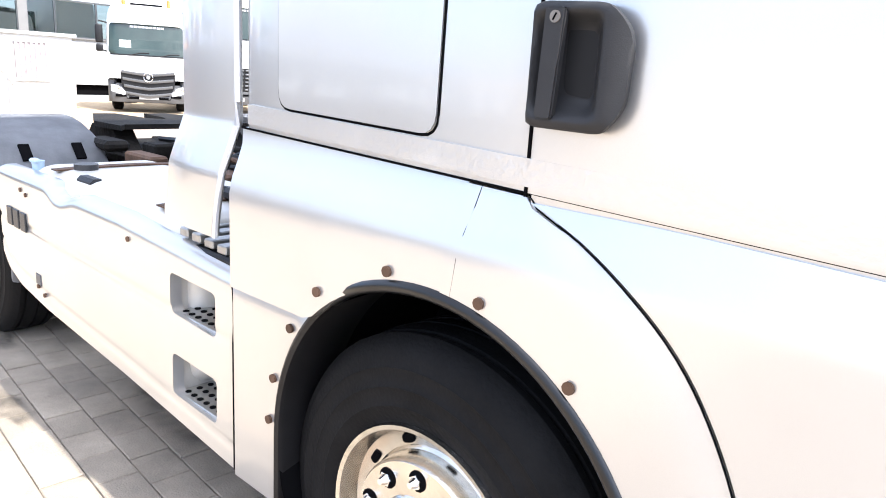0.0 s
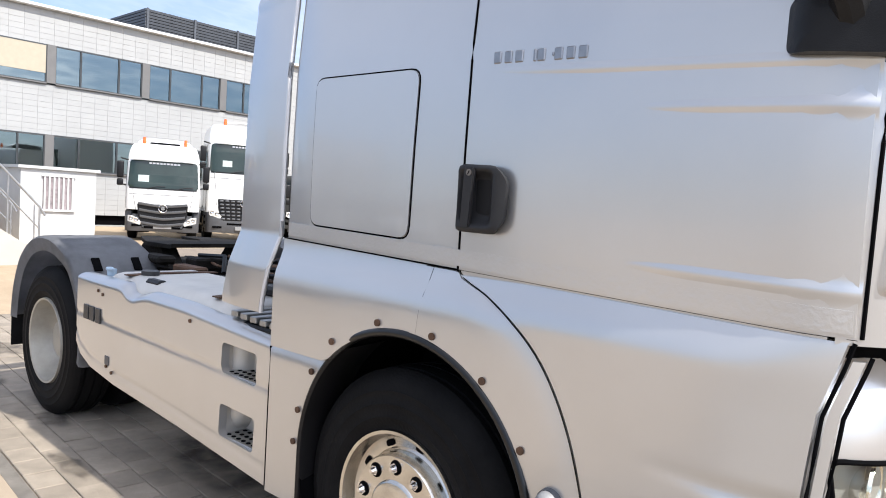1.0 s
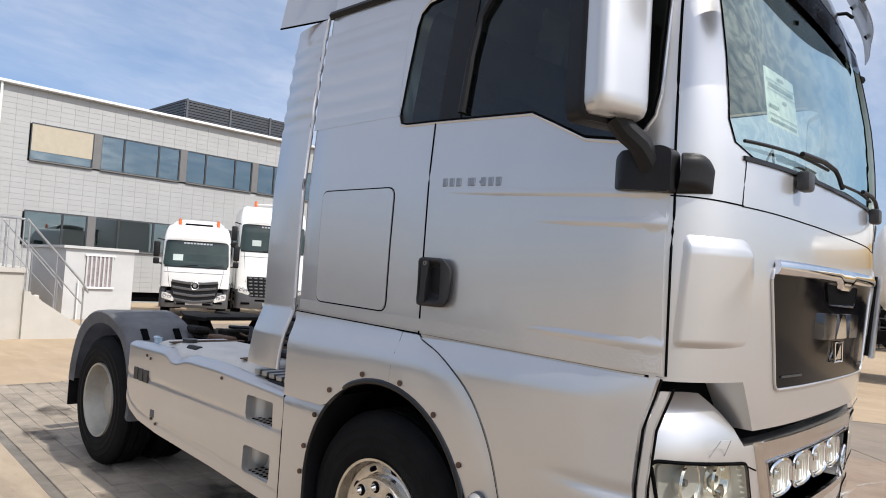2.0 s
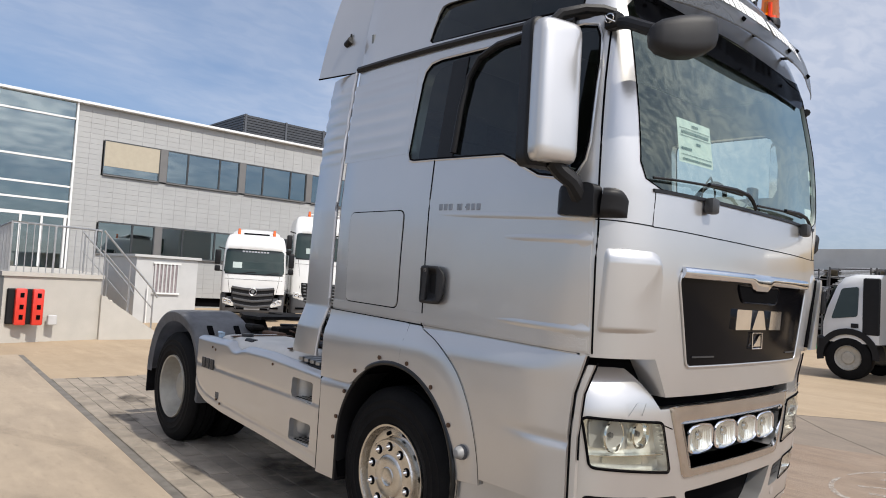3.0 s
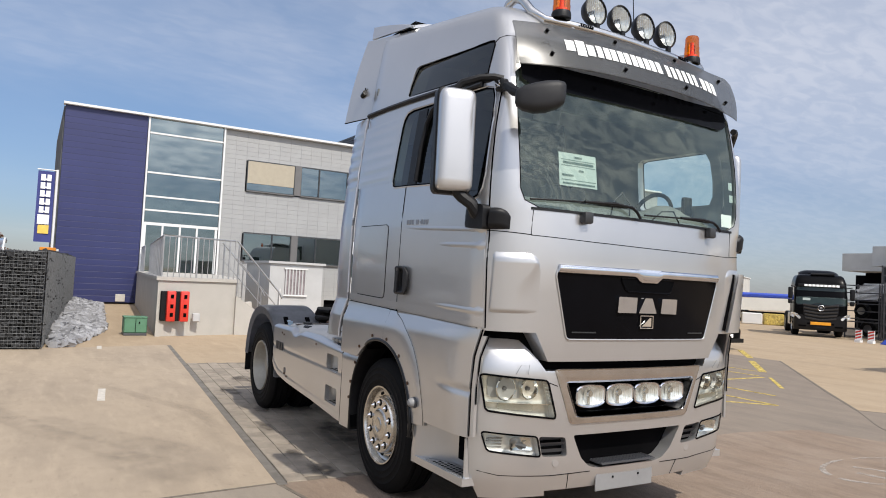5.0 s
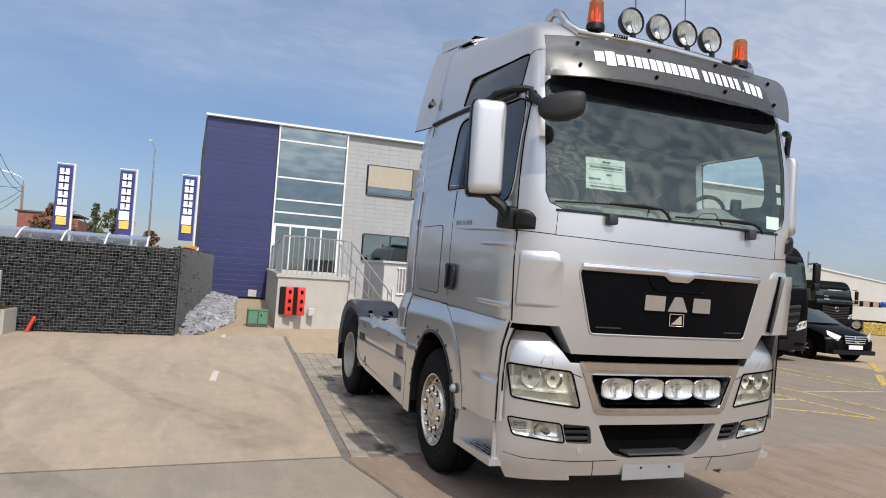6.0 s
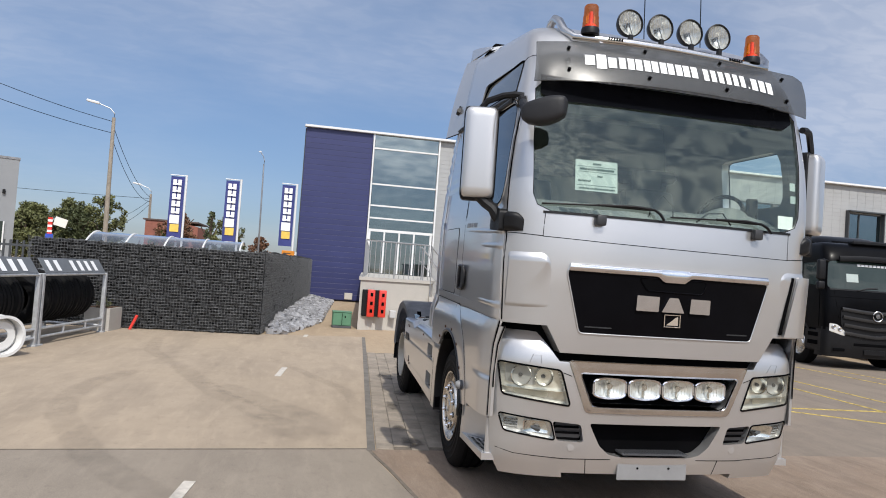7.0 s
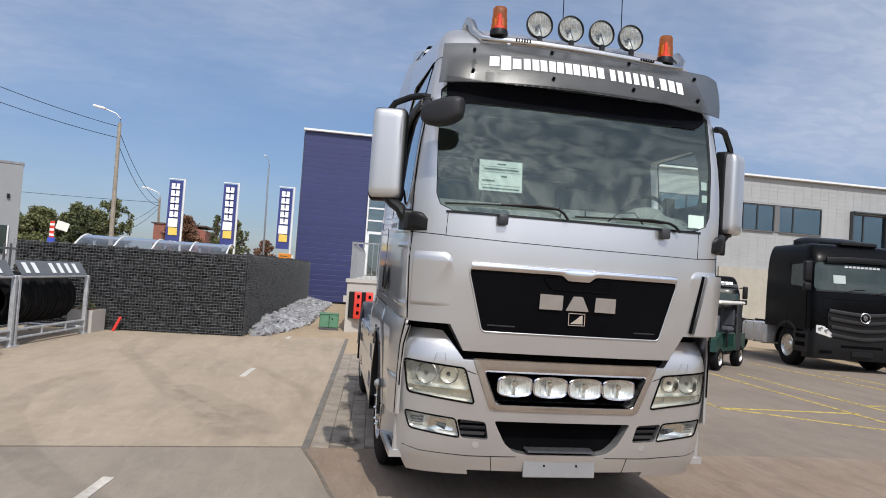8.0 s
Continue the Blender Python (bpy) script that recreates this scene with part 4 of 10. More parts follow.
STONE_PALE = island_tint(pbr("pale_grey_boulder", (0.27, 0.27, 0.28), 0.85, 0, 0.25, 7, 0.5, 40), 0.3)
WIRE = pbr("galvanised_wire", (0.13, 0.132, 0.135), 0.5, 0.4, 0.6, 30)
GAB_A, GAB_B, GAB_H = Vector((-9.85, -3.36, 0)), Vector((-9.85, -8.1, 0)), 1.80
GAB_C = Vector((-25.6, -2.18, 0))


def rock(verts, faces, c, r, rng, flat_=1.0):
    """A lumpy stone of 8 corners, pushed about."""
    b = len(verts)
    R = Euler((rng.uniform(0, 6), rng.uniform(0, 6), rng.uniform(0, 6))).to_matrix()
    pts = [(-1, -1, -1), (1, -1, -1), (1, 1, -1), (-1, 1, -1), (-1, -1, 1), (1, -1, 1), (1, 1, 1), (-1, 1, 1)]
    for p in pts:
        v = Vector([a * rng.uniform(0.5, 0.95) for a in p])
        v = R @ v
        verts.append((c[0] + v.x * r, c[1] + v.y * r, c[2] + v.z * r * flat_))
    for f in ((0, 3, 2, 1), (4, 5, 6, 7), (0, 1, 5, 4), (1, 2, 6, 5), (2, 3, 7, 6), (3, 0, 4, 7)):
        faces.append(tuple(b + i for i in f))


def raw_mesh(name, verts, faces, mat, parent=None, label="", category="", kind="stuff"):
    me = bpy.data.meshes.new(name)
    me.from_pydata(verts, [], faces)
    me.materials.append(mat)
    me.update()
    ob = new(name, me)
    if parent is not None:
        ob.parent = parent
    return tagged(ob, label, category, kind=kind)


gab = thing("gabion_wall", "long gabion wall of dark slate stones in wire cages", "gabion wall")
bm = bmesh.new()
prism(bm, [(-10.0, -3.49), (-10.0, -8.0), (-10.75, -8.0), (-10.75, -4.3), (-25.6, -3.1), (-25.6, -2.35)], 0, 1.70, "z")
part("gabion_core", bm, pbr("dark_stone_fill", (0.022, 0.023, 0.025), 0.9, spec=0.1), gab, "", None)
verts, faces = [], []
rng = random.Random(11)
def face_stones(a, b, step, depth):
    d = (b - a)
    L = d.length
    d.normalize()
    nrm = Vector((-d.y, d.x, 0))
    nx, nz = int(L / step), int(GAB_H / (step * 0.72))
    for i in range(nx):
        for j in range(nz):
            p = a + d * ((i + 0.5 + rng.uniform(-0.3, 0.3)) * step) + nrm * depth
            rock(verts, faces, (p.x + rng.uniform(-0.03, 0.03), p.y + rng.uniform(-0.03, 0.03), 0.045 + (j + rng.uniform(-0.6, 0.6)) * step * 0.72), step * rng.uniform(0.45, 1.05), rng, 0.75)
face_stones(GAB_A.copy(), GAB_B.copy(), 0.068, -0.05)
face_stones(GAB_C.copy(), GAB_A.copy(), 0.10, -0.06)
for i in range(1500):
    u, w = rng.random(), rng.uniform(0.05, 0.7)
    if i % 3:
        rock(verts, faces, (-9.9 - w, -3.45 - u * 4.6, 1.74), 0.075, rng, 0.6)
    else:
        p = GAB_A.lerp(GAB_C, u)
        rock(verts, faces, (p.x, p.y - w, 1.74), 0.10, rng, 0.6)
raw_mesh("stone", verts, faces, STONE, gab, "dark slate stones")
verts, faces = [], []
def bar(a, b, r=0.004):
    a, b = Vector(a), Vector(b)
    d = (b - a).normalized()
    s = d.cross(Vector((0.31, 0.52, 0.79))).normalized() * r
    u = d.cross(s).normalized() * r
    k = len(verts)
    for p in (a, b):
        verts.extend([tuple(p + s), tuple(p + u), tuple(p - s), tuple(p - u)])
    faces.extend([(k, k + 1, k + 5, k + 4), (k + 1, k + 2, k + 6, k + 5), (k + 2, k + 3, k + 7, k + 6), (k + 3, k, k + 4, k + 7)])
for j in range(29):
    z = 0.05 + j * 0.0625
    bar((-9.805, -3.34, z), (-9.805, -8.1, z), 0.0024)
    bar((-9.805, -3.31, z), (-25.6, -2.11, z), 0.003)
for i in range(77):
    bar((-9.80, -3.34 - i * 0.0625, 0.02), (-9.80, -3.34 - i * 0.0625, 1.82), 0.003)
for i in range(220):
    p = Vector((-9.81, -3.305, 0)).lerp(Vector((-25.6, -2.105, 0)), i / 219)
    bar((p.x, p.y, 0.02), (p.x, p.y, 1.82), 0.003)
raw_mesh("wire_mesh", verts, faces, WIRE, gab, "galvanised welded wire mesh")
verts, faces = [], []
rng = random.Random(5)
for i in range(2200):
    u = rng.random() ** 0.8
    w0 = Vector((-10.2, -3.15, 0)).lerp(Vector((-25.2, -2.1, 0)), u)
    wid = 0.95 * min(1, 0.30 + u * 3)
    t = rng.random()
    h = 0.06 + 0.26 * (1 - t) * rng.random() * min(1, 0.3 + u * 4)
    rock(verts, faces, (w0.x, w0.y + t * wid, h * 0.9), rng.uniform(0.06, 0.125), rng, 0.75)
raw_mesh("broken_stone", verts, faces, STONE_PALE, None, "bank of pale grey broken stones beside the gabion wall", "stones")

sh = thing("bike_shelter", "low shelter with a curved translucent polycarbonate roof", "shelter")
for k in range(4):
    bm = bmesh.new()
    y0, y1 = -7.70 + k * 0.90, -7.70 + (k + 1) * 0.90
    grid_surface(bm, 6, 12, lambda u, v: Vector((-12.2 - 1.6 * v, y0 + (y1 - y0) * u - 0.0, 1.66 + 0.42 * math.sin(math.pi * (0.08 + 0.62 * v)))), 0)
    p = part("roof_sheet", bm, POLYCARB, sh, "translucent curved sheet")
    bm = bmesh.new()
    tube(bm, [(-12.2 - 1.6 * v / 10, y0, 1.67 + 0.42 * math.sin(math.pi * (0.08 + 0.62 * v / 10))) for v in range(11)], 0.022, 6)
    cyl(bm, (-13.8, y0, 0), (-13.8, y0, 1.95), 0.03, n=8)
    part("rib", bm, WHITE_TRIM, sh, "white roof rib")
bm = bmesh.new()
tube(bm, [(-12.2 - 1.6 * v / 10, -4.1, 1.67 + 0.42 * math.sin(math.pi * (0.08 + 0.62 * v / 10))) for v in range(11)], 0.022, 6)
part("rib", bm, WHITE_TRIM, sh)

# ---------------------------------------------------------------- silver tractor unit
def nse(z):
    """The plan's corners grow squarer towards the roof."""
    a, b = min(max((z - 1.9) / 0.95, 0), 1), min(max((z - 3.05) / 0.35, 0), 1)
    return 3.3 + 2.2 * a * a * (3 - 2 * a) - 1.2 * b * b * (3 - 2 * b)


cab_tab = lerp_table([(0.25, 1.44, 1.12), (0.31, 1.50, 1.15), (0.45, 1.55, 1.18), (0.85, 1.595, 1.19), (1.12, 1.605, 1.19), (1.13, 1.63, 1.19), (1.33, 1.652, 1.192),
                      (1.78, 1.685, 1.192), (2.09, 1.668, 1.186), (2.3, 1.635, 1.170), (2.6, 1.592, 1.145), (2.9, 1.54, 1.112), (3.02, 1.518, 1.095),
                      (3.2, 1.47, 1.06), (3.32, 1.42, 1.03), (3.40, 1.37, 1.01), (3.46, 1.31, 0.985), (3.51, 1.22, 0.94), (3.55, 1.08, 0.86), (3.57, 0.95, 0.74)])


def corner(z):
    """Depth of the rounding at the front corners."""
    a = min(max((z - 1.9) / 0.55, 0), 1)
    return 0.42 - 0.12 * a * a * (3 - 2 * a)


def fx(y, z, off=0.0):
    """The cab's front surface: x at width y and height z."""
    X, W = cab_tab(z)
    k = min(abs(y) / W, 0.9995)
    return X - corner(z) + corner(z) * (1 - k ** nse(z)) ** (1 / nse(z)) + off


def sy(x, z, off=0.0):
    """The cab's side surface: distance from the middle at length x and height z."""
    X, W = cab_tab(z)
    b = X - corner(z)
    if x <= b:
        return W + off
    k = min((x - b) / corner(z), 0.9995)
    return W * (1 - k ** nse(z)) ** (1 / nse(z)) + off


def ring(x_back, z, inset=0.0, n=40, zf=None, rear_r=0.05):
    X, W = cab_tab(z)
    X, W = X - inset, W - inset
    b = X - corner(z)
    pts = [(x_back + inset, -W + rear_r), (x_back + inset + rear_r * 0.3, -W + rear_r * 0.3), (x_back + inset + rear_r, -W)]
    for k in range(1, 12):
        pts.append((x_back + inset + rear_r + (b - x_back - inset - rear_r) * k / 12, -W))
    for k in range(n + 1):
        t = -math.pi / 2 + math.pi * k / n
        s, c = math.sin(t), max(0.0, math.cos(t))
        pts.append((b + corner(z) * c ** (2 / nse(z)), math.copysign(W * abs(s) ** (2 / nse(z)), s)))
    for k in range(11, 0, -1):
        pts.append((x_back + inset + rear_r + (b - x_back - inset - rear_r) * k / 12, W))
    pts += [(x_back + inset + rear_r, W), (x_back + inset + rear_r * 0.3, W - rear_r * 0.3), (x_back + inset, W - rear_r)]
    return [Vector((x, y, zf(x, z) if zf else z)) for x, y in pts]


def loft(bm, rings_):
    R = [[bm.verts.new(p) for p in r] for r in rings_]
    n = len(R[0])
    for A, B in zip(R, R[1:]):
        for i in range(n):
            j = (i + 1) % n
            bm.faces.new((A[i], A[j], B[j], B[i]))
    bm.faces.new(R[0][::-1])
    bm.faces.new(R[-1])


def cab_z(x, z):
    """Lower edge droops to the front, roof climbs to the rear."""
    g = min(max((z - 2.95) / 0.5, 0), 1)
    h = min(max((1.9 - z) / 0.5, 0), 1)
    return z + g * 0.15 * max(0.0, 1.3 - x) + h * 0.036 * min(1.4 - x, 2.0) * (1 if x < 1.4 else 0)


SIDE_WIN = [(0.150, 2.352), (0.114, 2.362), (0.10, 2.40), (0.12, 2.62), (0.138, 2.82), (0.155, 2.885), (0.20, 2.925), (0.28, 2.935), (0.8, 2.915), (1.30, 2.895), (1.375, 2.875), (1.40, 2.82), (1.41, 2.69), (1.40, 2.33), (1.385, 2.25), (1.345, 2.195), (1.27, 2.172), (1.12, 2.195), (0.97, 2.27), (0.87, 2.318), (0.34, 2.345)]
SIDE_WIN_FAR = [(0.53, 2.36), (0.50, 2.40), (0.50, 2.74), (0.51, 2.785), (0.56, 2.80), (1.19, 2.79), (1.25, 2.765), (1.285, 2.70), (1.30, 2.55), (1.295, 2.42), (1.26, 2.36)]
UP_WIN = [(0.135, 3.09), (0.15, 3.165), (0.175, 3.255), (0.20, 3.295), (0.25, 3.305), (1.22, 3.235), (1.27, 3.225), (1.29, 3.19), (1.28, 3.0), (0.70, 3.04), (0.16, 3.07)]
SCREEN = [(-1.02, 2.24), (-0.99, 2.165), (-0.90, 2.125), (-0.45, 2.115), (0, 2.11), (0.45, 2.115), (0.90, 2.125), (0.99, 2.165), (1.02, 2.24), (1.03, 2.6), (1.02, 2.98), (0.97, 3.03), (0.5, 3.06), (0, 3.07), (-0.5, 3.06), (-0.97, 3.03), (-1.02, 2.98), (-1.03, 2.6)]


def side(x, z, s=-1, off=0.0):
    return Vector((x, s * sy(x, z, off), z))


def front(y, z, off=0.0):
    return Vector((fx(y, z, off), y, z))


def dense(poly, step=0.06):
    out = []
    for i, p in enumerate(poly):
        q = poly[(i + 1) % len(poly)]
        k = max(1, int(math.dist(p, q) / step))
        out += [(p[0] + (q[0] - p[0]) * j / k, p[1] + (q[1] - p[1]) * j / k) for j in range(k)]
    return out


def seam(bm, pts, r=0.005, n=6):
    tube(bm, pts, r, n)


def side_line(pts, s, off=0.0, step=0.05):
    out = []
    for (x0, z0), (x1, z1) in zip(pts, pts[1:]):
        k = max(1, int(math.dist((x0, z0), (x1, z1)) / step))
        out += [side(x0 + (x1 - x0) * j / k, z0 + (z1 - z0) * j / k, s, off) for j in range(k)]
    out.append(side(*pts[-1], s, off))
    return out


def front_line(pts, off=0.0, step=0.05):
    out = []
    for (x0, z0), (x1, z1) in zip(pts, pts[1:]):
        k = max(1, int(math.dist((x0, z0), (x1, z1)) / step))
        out += [front(x0 + (x1 - x0) * j / k, z0 + (z1 - z0) * j / k, off) for j in range(k)]
    out.append(front(*pts[-1], off))
    return out


def low_y(z):
    """Half width of the lower body, which swells out below the cab's edge."""
    t = min(max((1.42 - z) / 0.16, 0), 1)
    return 1.185 + 0.045 * (3 * t * t - 2 * t ** 3) - 0.02 * min(max((0.9 - z) / 0.4, 0), 1)


def tyre_profile(R, rim, w):
    """Outer face at 0, inwards positive: (along axis, radius)."""
    return [(0.035, rim - 0.012), (0.012, rim + 0.012), (0.0, rim + 0.05), (-0.002, rim + 0.054), (0.0, rim + 0.058), (0.0, R - 0.125), (-0.003, R - 0.120), (0.001, R - 0.112), (0.006, R - 0.078), (0.004, R - 0.074), (0.009, R - 0.066), (0.012, R - 0.05), (0.03, R - 0.018), (0.055, R), (0.075, R), (0.078, R - 0.014), (0.088, R - 0.014), (0.091, R),
            (w * 0.5 - 0.006, R + 0.004), (w * 0.5 - 0.003, R - 0.012), (w * 0.5 + 0.003, R - 0.012), (w * 0.5 + 0.006, R + 0.004), (w - 0.091, R), (w - 0.088, R - 0.014), (w - 0.078, R - 0.014), (w - 0.075, R),
            (w - 0.055, R), (w - 0.03, R - 0.02), (w, R - 0.12), (w, rim + 0.05), (w - 0.03, rim - 0.012)]


def wheel(parent, x, y_out, z, R, s, front_axle, rim_mat, label=""):
    """s: -1 on the right-hand side, 1 on the left. A tyre, a rim with hub and nuts."""
    w = 0.30
    e = lambda pr: [(-s * a, r) for a, r in pr]
    bm = bmesh.new()
    lathe(bm, e(tyre_profile(R, 0.29, w)), (x, y_out, z), "y", 64)
    ty = part("wheel", bm, RUBBER, parent, label or "black worn truck tyre")
    bm = bmesh.new()
    if front_axle:
        pr = [(0.018, 0.300), (0.0, 0.296), (0.003, 0.284), (0.03, 0.274), (0.052, 0.268), (0.060, 0.258), (0.066, 0.226), (0.060, 0.217), (0.012, 0.213), (0.002, 0.206), (0.002, 0.124), (-0.005, 0.118), (-0.008, 0.112), (-0.008, 0.056), (-0.013, 0.050), (-0.009, 0.044), (-0.009, 0.0)]
    else:
        pr = [(0.02, 0.297), (0.0, 0.293), (0.004, 0.280), (0.05, 0.268), (0.13, 0.258), (0.165, 0.235), (0.18, 0.17), (0.17, 0.14), (0.10, 0.125), (0.09, 0.10), (0.09, 0.0)]
    lathe(bm, e(pr), (x, y_out, z), "y", 56)
    part("rim", bm, rim_mat, ty, "polished alloy rim with hand holes" if front_axle else "dull silver dished steel rim")
    def ring_of(name, bm, mat, count, r, y, turn, label):
        """Alike small pieces round the hub, each an object on one mesh."""
        first = None
        for k in range(count):
            if first is None:
                ob = part(name, bm, mat, ty, label)
                first = ob.data
            else:
                ob = new(name, first)
                ob.parent = ty
            t = 2 * math.pi * k / count + turn
            ob.matrix_local = Matrix.Translation((x + r * math.cos(t), y, z + r * math.sin(t))) @ Matrix.Rotation(-t, 4, "Y")
    if front_axle:
        # black ovals painted as the dark inside the hand holes
        bm = bmesh.new()
        prism(bm, rounded([(-0.011, -0.02), (0.011, -0.02), (0.011, 0.02), (-0.011, 0.02)], 0.010, 3), 0.0, s * 0.006, "y")
        ring_of("hand_hole", bm, GAP, 10, 0.243, y_out - s * 0.064, 0.1, "black oval for the dark of a hand hole")
        bm = bmesh.new()
        lathe(bm, [(0.0, 0.027), (s * 0.004, 0.027), (s * 0.005, 0.016)], (0, 0, 0), "y", 14)
        ring_of("nut_seat", bm, GAP, 10, 0.170, y_out - s * 0.004, 0.35, "dark nut seat")
    bm = bmesh.new()
    cyl(bm, (0, 0, 0), (0, s * 0.010, 0), 0.0185, n=6)
    cyl(bm, (0, s * 0.010, 0), (0, s * 0.026, 0), 0.015, 0.008, n=10)
    ring_of("wheel_nut", bm, CHROME if front_axle else RIM_STEEL, 10, 0.170 if front_axle else 0.155, y_out - s * (0.0 if front_axle else 0.150), 0.35, "chrome wheel nut" if front_axle else "")
    return ty


def lamp_round(parent, name, c, r, d, label):
    """A round spot lamp facing forward (+x)."""
    bm = bmesh.new()
    lathe(bm, [(-d, 0.0), (-d, r * 0.45), (-d * 0.55, r * 0.9), (-0.01, r * 1.06), (0.008, r * 1.06), (0.012, r * 0.98), (-0.004, r * 0.95)], c, "x", 28)
    o = part(name, bm, BLACK_PLASTIC, parent, label)
    bm = bmesh.new()
    lathe(bm, [(-0.075, 0.0), (-0.072, r * 0.2), (-0.055, r * 0.5), (-0.03, r * 0.75), (-0.004, r * 0.95)], c, "x", 24)
    part("reflector", bm, LAMP_BACK, o, "bright faceted reflector", 5)
    bm = bmesh.new()
    cyl(bm, Vector(c) + Vector((-0.07, 0, 0)), Vector(c) + Vector((-0.02, 0, 0)), 0.015, 0.011, n=12)
    tube(bm, [Vector(c) + Vector((-0.02, 0, 0)), Vector(c) + Vector((-0.022, 0.02, -0.045)), Vector(c) + Vector((-0.01, 0.03, -r * 0.9))], 0.004, 5)
    part("bulb", bm, DARK_GREY, o, "bulb cap on a thin wire", split=True)
    for k in range(9):
        bm = bmesh.new()
        q = (k - 4) * r * 0.2
        hh = math.sqrt(max(0.0, (r * 0.9) ** 2 - q * q))
        tube(bm, [Vector(c) + Vector((0.003, q, -hh)), Vector(c) + Vector((0.011, q, 0)), Vector(c) + Vector((0.003, q, hh))], 0.0011, 4)
        part("lens_rib", bm, LAMP_DISH, o, "fine rib in the lens")
    bm = bmesh.new()
    lathe(bm, [(0.012, 0.0), (0.010, r * 0.5), (0.0, r * 0.95)], c, "x", 28)
    part("lens", bm, LENS, o, "clear lens").visible_shadow = False
    return o


def make_truck():
    T = thing("tractor_unit", "silver two-axle tractor unit with high roof cab, parked on paving", "truck")
    # --- cab shell with real openings
    bm = bmesh.new()
    zs = [1.178, 1.22, 1.33, 1.45, 1.6, 1.78, 1.95, 2.09, 2.2, 2.3, 2.45, 2.6, 2.75, 2.9, 3.02, 3.12, 3.2, 3.27, 3.32, 3.37, 3.41, 3.45, 3.48, 3.51, 3.53, 3.55, 3.562, 3.57]
    loft(bm, [ring(-0.60, z, 0, zf=cab_z) for z in zs])
    cutters = []
    c = bmesh.new()
    loft(c, [ring(-0.60, z, 0.07, zf=cab_z) for z in (1.75, 2.0, 2.2, 2.5, 2.8, 3.05, 3.2, 3.3, 3.38)])
    cutters.append(c)
    c = bmesh.new()
    prism(c, SCREEN, 1.0, 2.2, "x")
    cutters.append(c)
    for s in (-1, 1):
        c = bmesh.new()
        prism(c, SIDE_WIN if s < 0 else SIDE_WIN_FAR, s * 0.9, s * 1.5, "y")
        cutters.append(c)
        if s < 0:
            c = bmesh.new()
            prism(c, UP_WIN, s * 0.85, s * 1.5, "y")
            cutters.append(c)
        c = bmesh.new()
        prism(c, [(s * 2, 1.0), (s * 0.755, 1.0), (s * 0.765, 1.178), (s * 0.868, 1.355), (s * 2, 1.355)], 1.405, 2.2, "x")
        cutters.append(c)
    c = bmesh.new()
    prism(c, [(-0.8, 1.0), (1.41, 1.0), (1.41, 1.37), (-0.8, 1.447)], -2, 2, "y")
    cutters.append(c)
    cut("cab_shell", bm, cutters, SILVER, T, 40, "silver painted steel cab shell")

    # --- glass
    bm = bmesh.new()
    patch(bm, dense([(y * 0.998, z) for y, z in SCREEN], 0.12), lambda y, z: front(y, z, -0.012), 6, 0)
    w = part("windscreen", bm, WINDSCREEN, T, "large greenish windscreen")
    w.visible_shadow = False
    bm = bmesh.new()
    ring_pts = [front(y, z, 0.002) for y, z in dense(SCREEN, 0.1)]
    tube(bm, ring_pts, 0.0026, 6, closed=True)
    part("windscreen_seal", bm, GAP, T, "black rubber seal")
    for s in (-1, 1):
        bm = bmesh.new()
        outline = SIDE_WIN if s < 0 else SIDE_WIN_FAR
        patch(bm, dense(outline, 0.1), lambda x, z: side(x, z, s, -0.003), 5, 0)
        g = part("side_window", bm, DIM_CAB_GLASS if s < 0 else CLEAR_SIDE, T, "side glass darkened for the dim cab behind it" if s < 0 else "clear side glass")
        g.visible_shadow = False
        bm = bmesh.new()
        tube(bm, [side(x, z, s, 0.0) for x, z in dense(outline, 0.05)], 0.006, 6, closed=True)
        part("window_seal", bm, GAP, g)
        bm = bmesh.new()
        tube(bm, [side(x, z, s, -0.001) for x, z in dense([((x - 0.76) * 1.014 + 0.76, (z - 2.55) * 1.035 + 2.55) for x, z in outline], 0.05)], 0.0065, 6, closed=True)
        part("window_lip", bm, SILVER, T, "rolled silver lip round the window")
        bm = bmesh.new()
        grid_surface(bm, 3, 10, lambda u, v: side(0.355 + 0.13 * u + 0.03 * v, 2.34 + v * 0.57, s, 0.003), 0.01, (0, -s, 0))
        if s < 0:
            part("window_post", bm, BLACK_PLASTIC, g, "black post between door and rear window")
            bm = bmesh.new()
            tube(bm, side_line([(0.5, 2.36), (0.52, 2.6), (0.55, 2.78), (0.62, 2.88), (0.75, 2.925), (1.0, 2.935), (1.25, 2.93)], s, 0.012), 0.019, 8)
            part("wind_deflector", bm, BLACK_PLASTIC, g, "black window wind deflector")
        else:
            bm.free()
        bm = bmesh.new()
        up = lambda x, z, o: Vector((x, s * (sy(x, z, 0) + o), z))
        patch(bm, dense(UP_WIN, 0.1), lambda x, z: up(x, z, -0.004 if s < 0 else 0.003), 4, 0)
        g = part("upper_window", bm, DIM_CAB_GLASS if s < 0 else GLOSS_BLACK, T, "narrow dark roof window")
        bm = bmesh.new()
        tube(bm, [up(x, z, 0.0) for x, z in dense(UP_WIN, 0.08)], 0.006, 6, closed=True)
        part("window_seal", bm, GAP, g)
        # ribs pressed into the sleeper side
        def ribs(u, v):
            x, z = -0.585 + 0.665 * u, 2.40 + 0.53 * v
            soft = min(1, u / 0.08, (1 - u) / 0.12, v / 0.10, (1 - v) / 0.10)
            return side(x, z, s, 0.0015 + 0.0045 * soft * (0.5 - 0.5 * math.cos(2 * math.pi * 5.5 * v)))
        bm = bmesh.new()
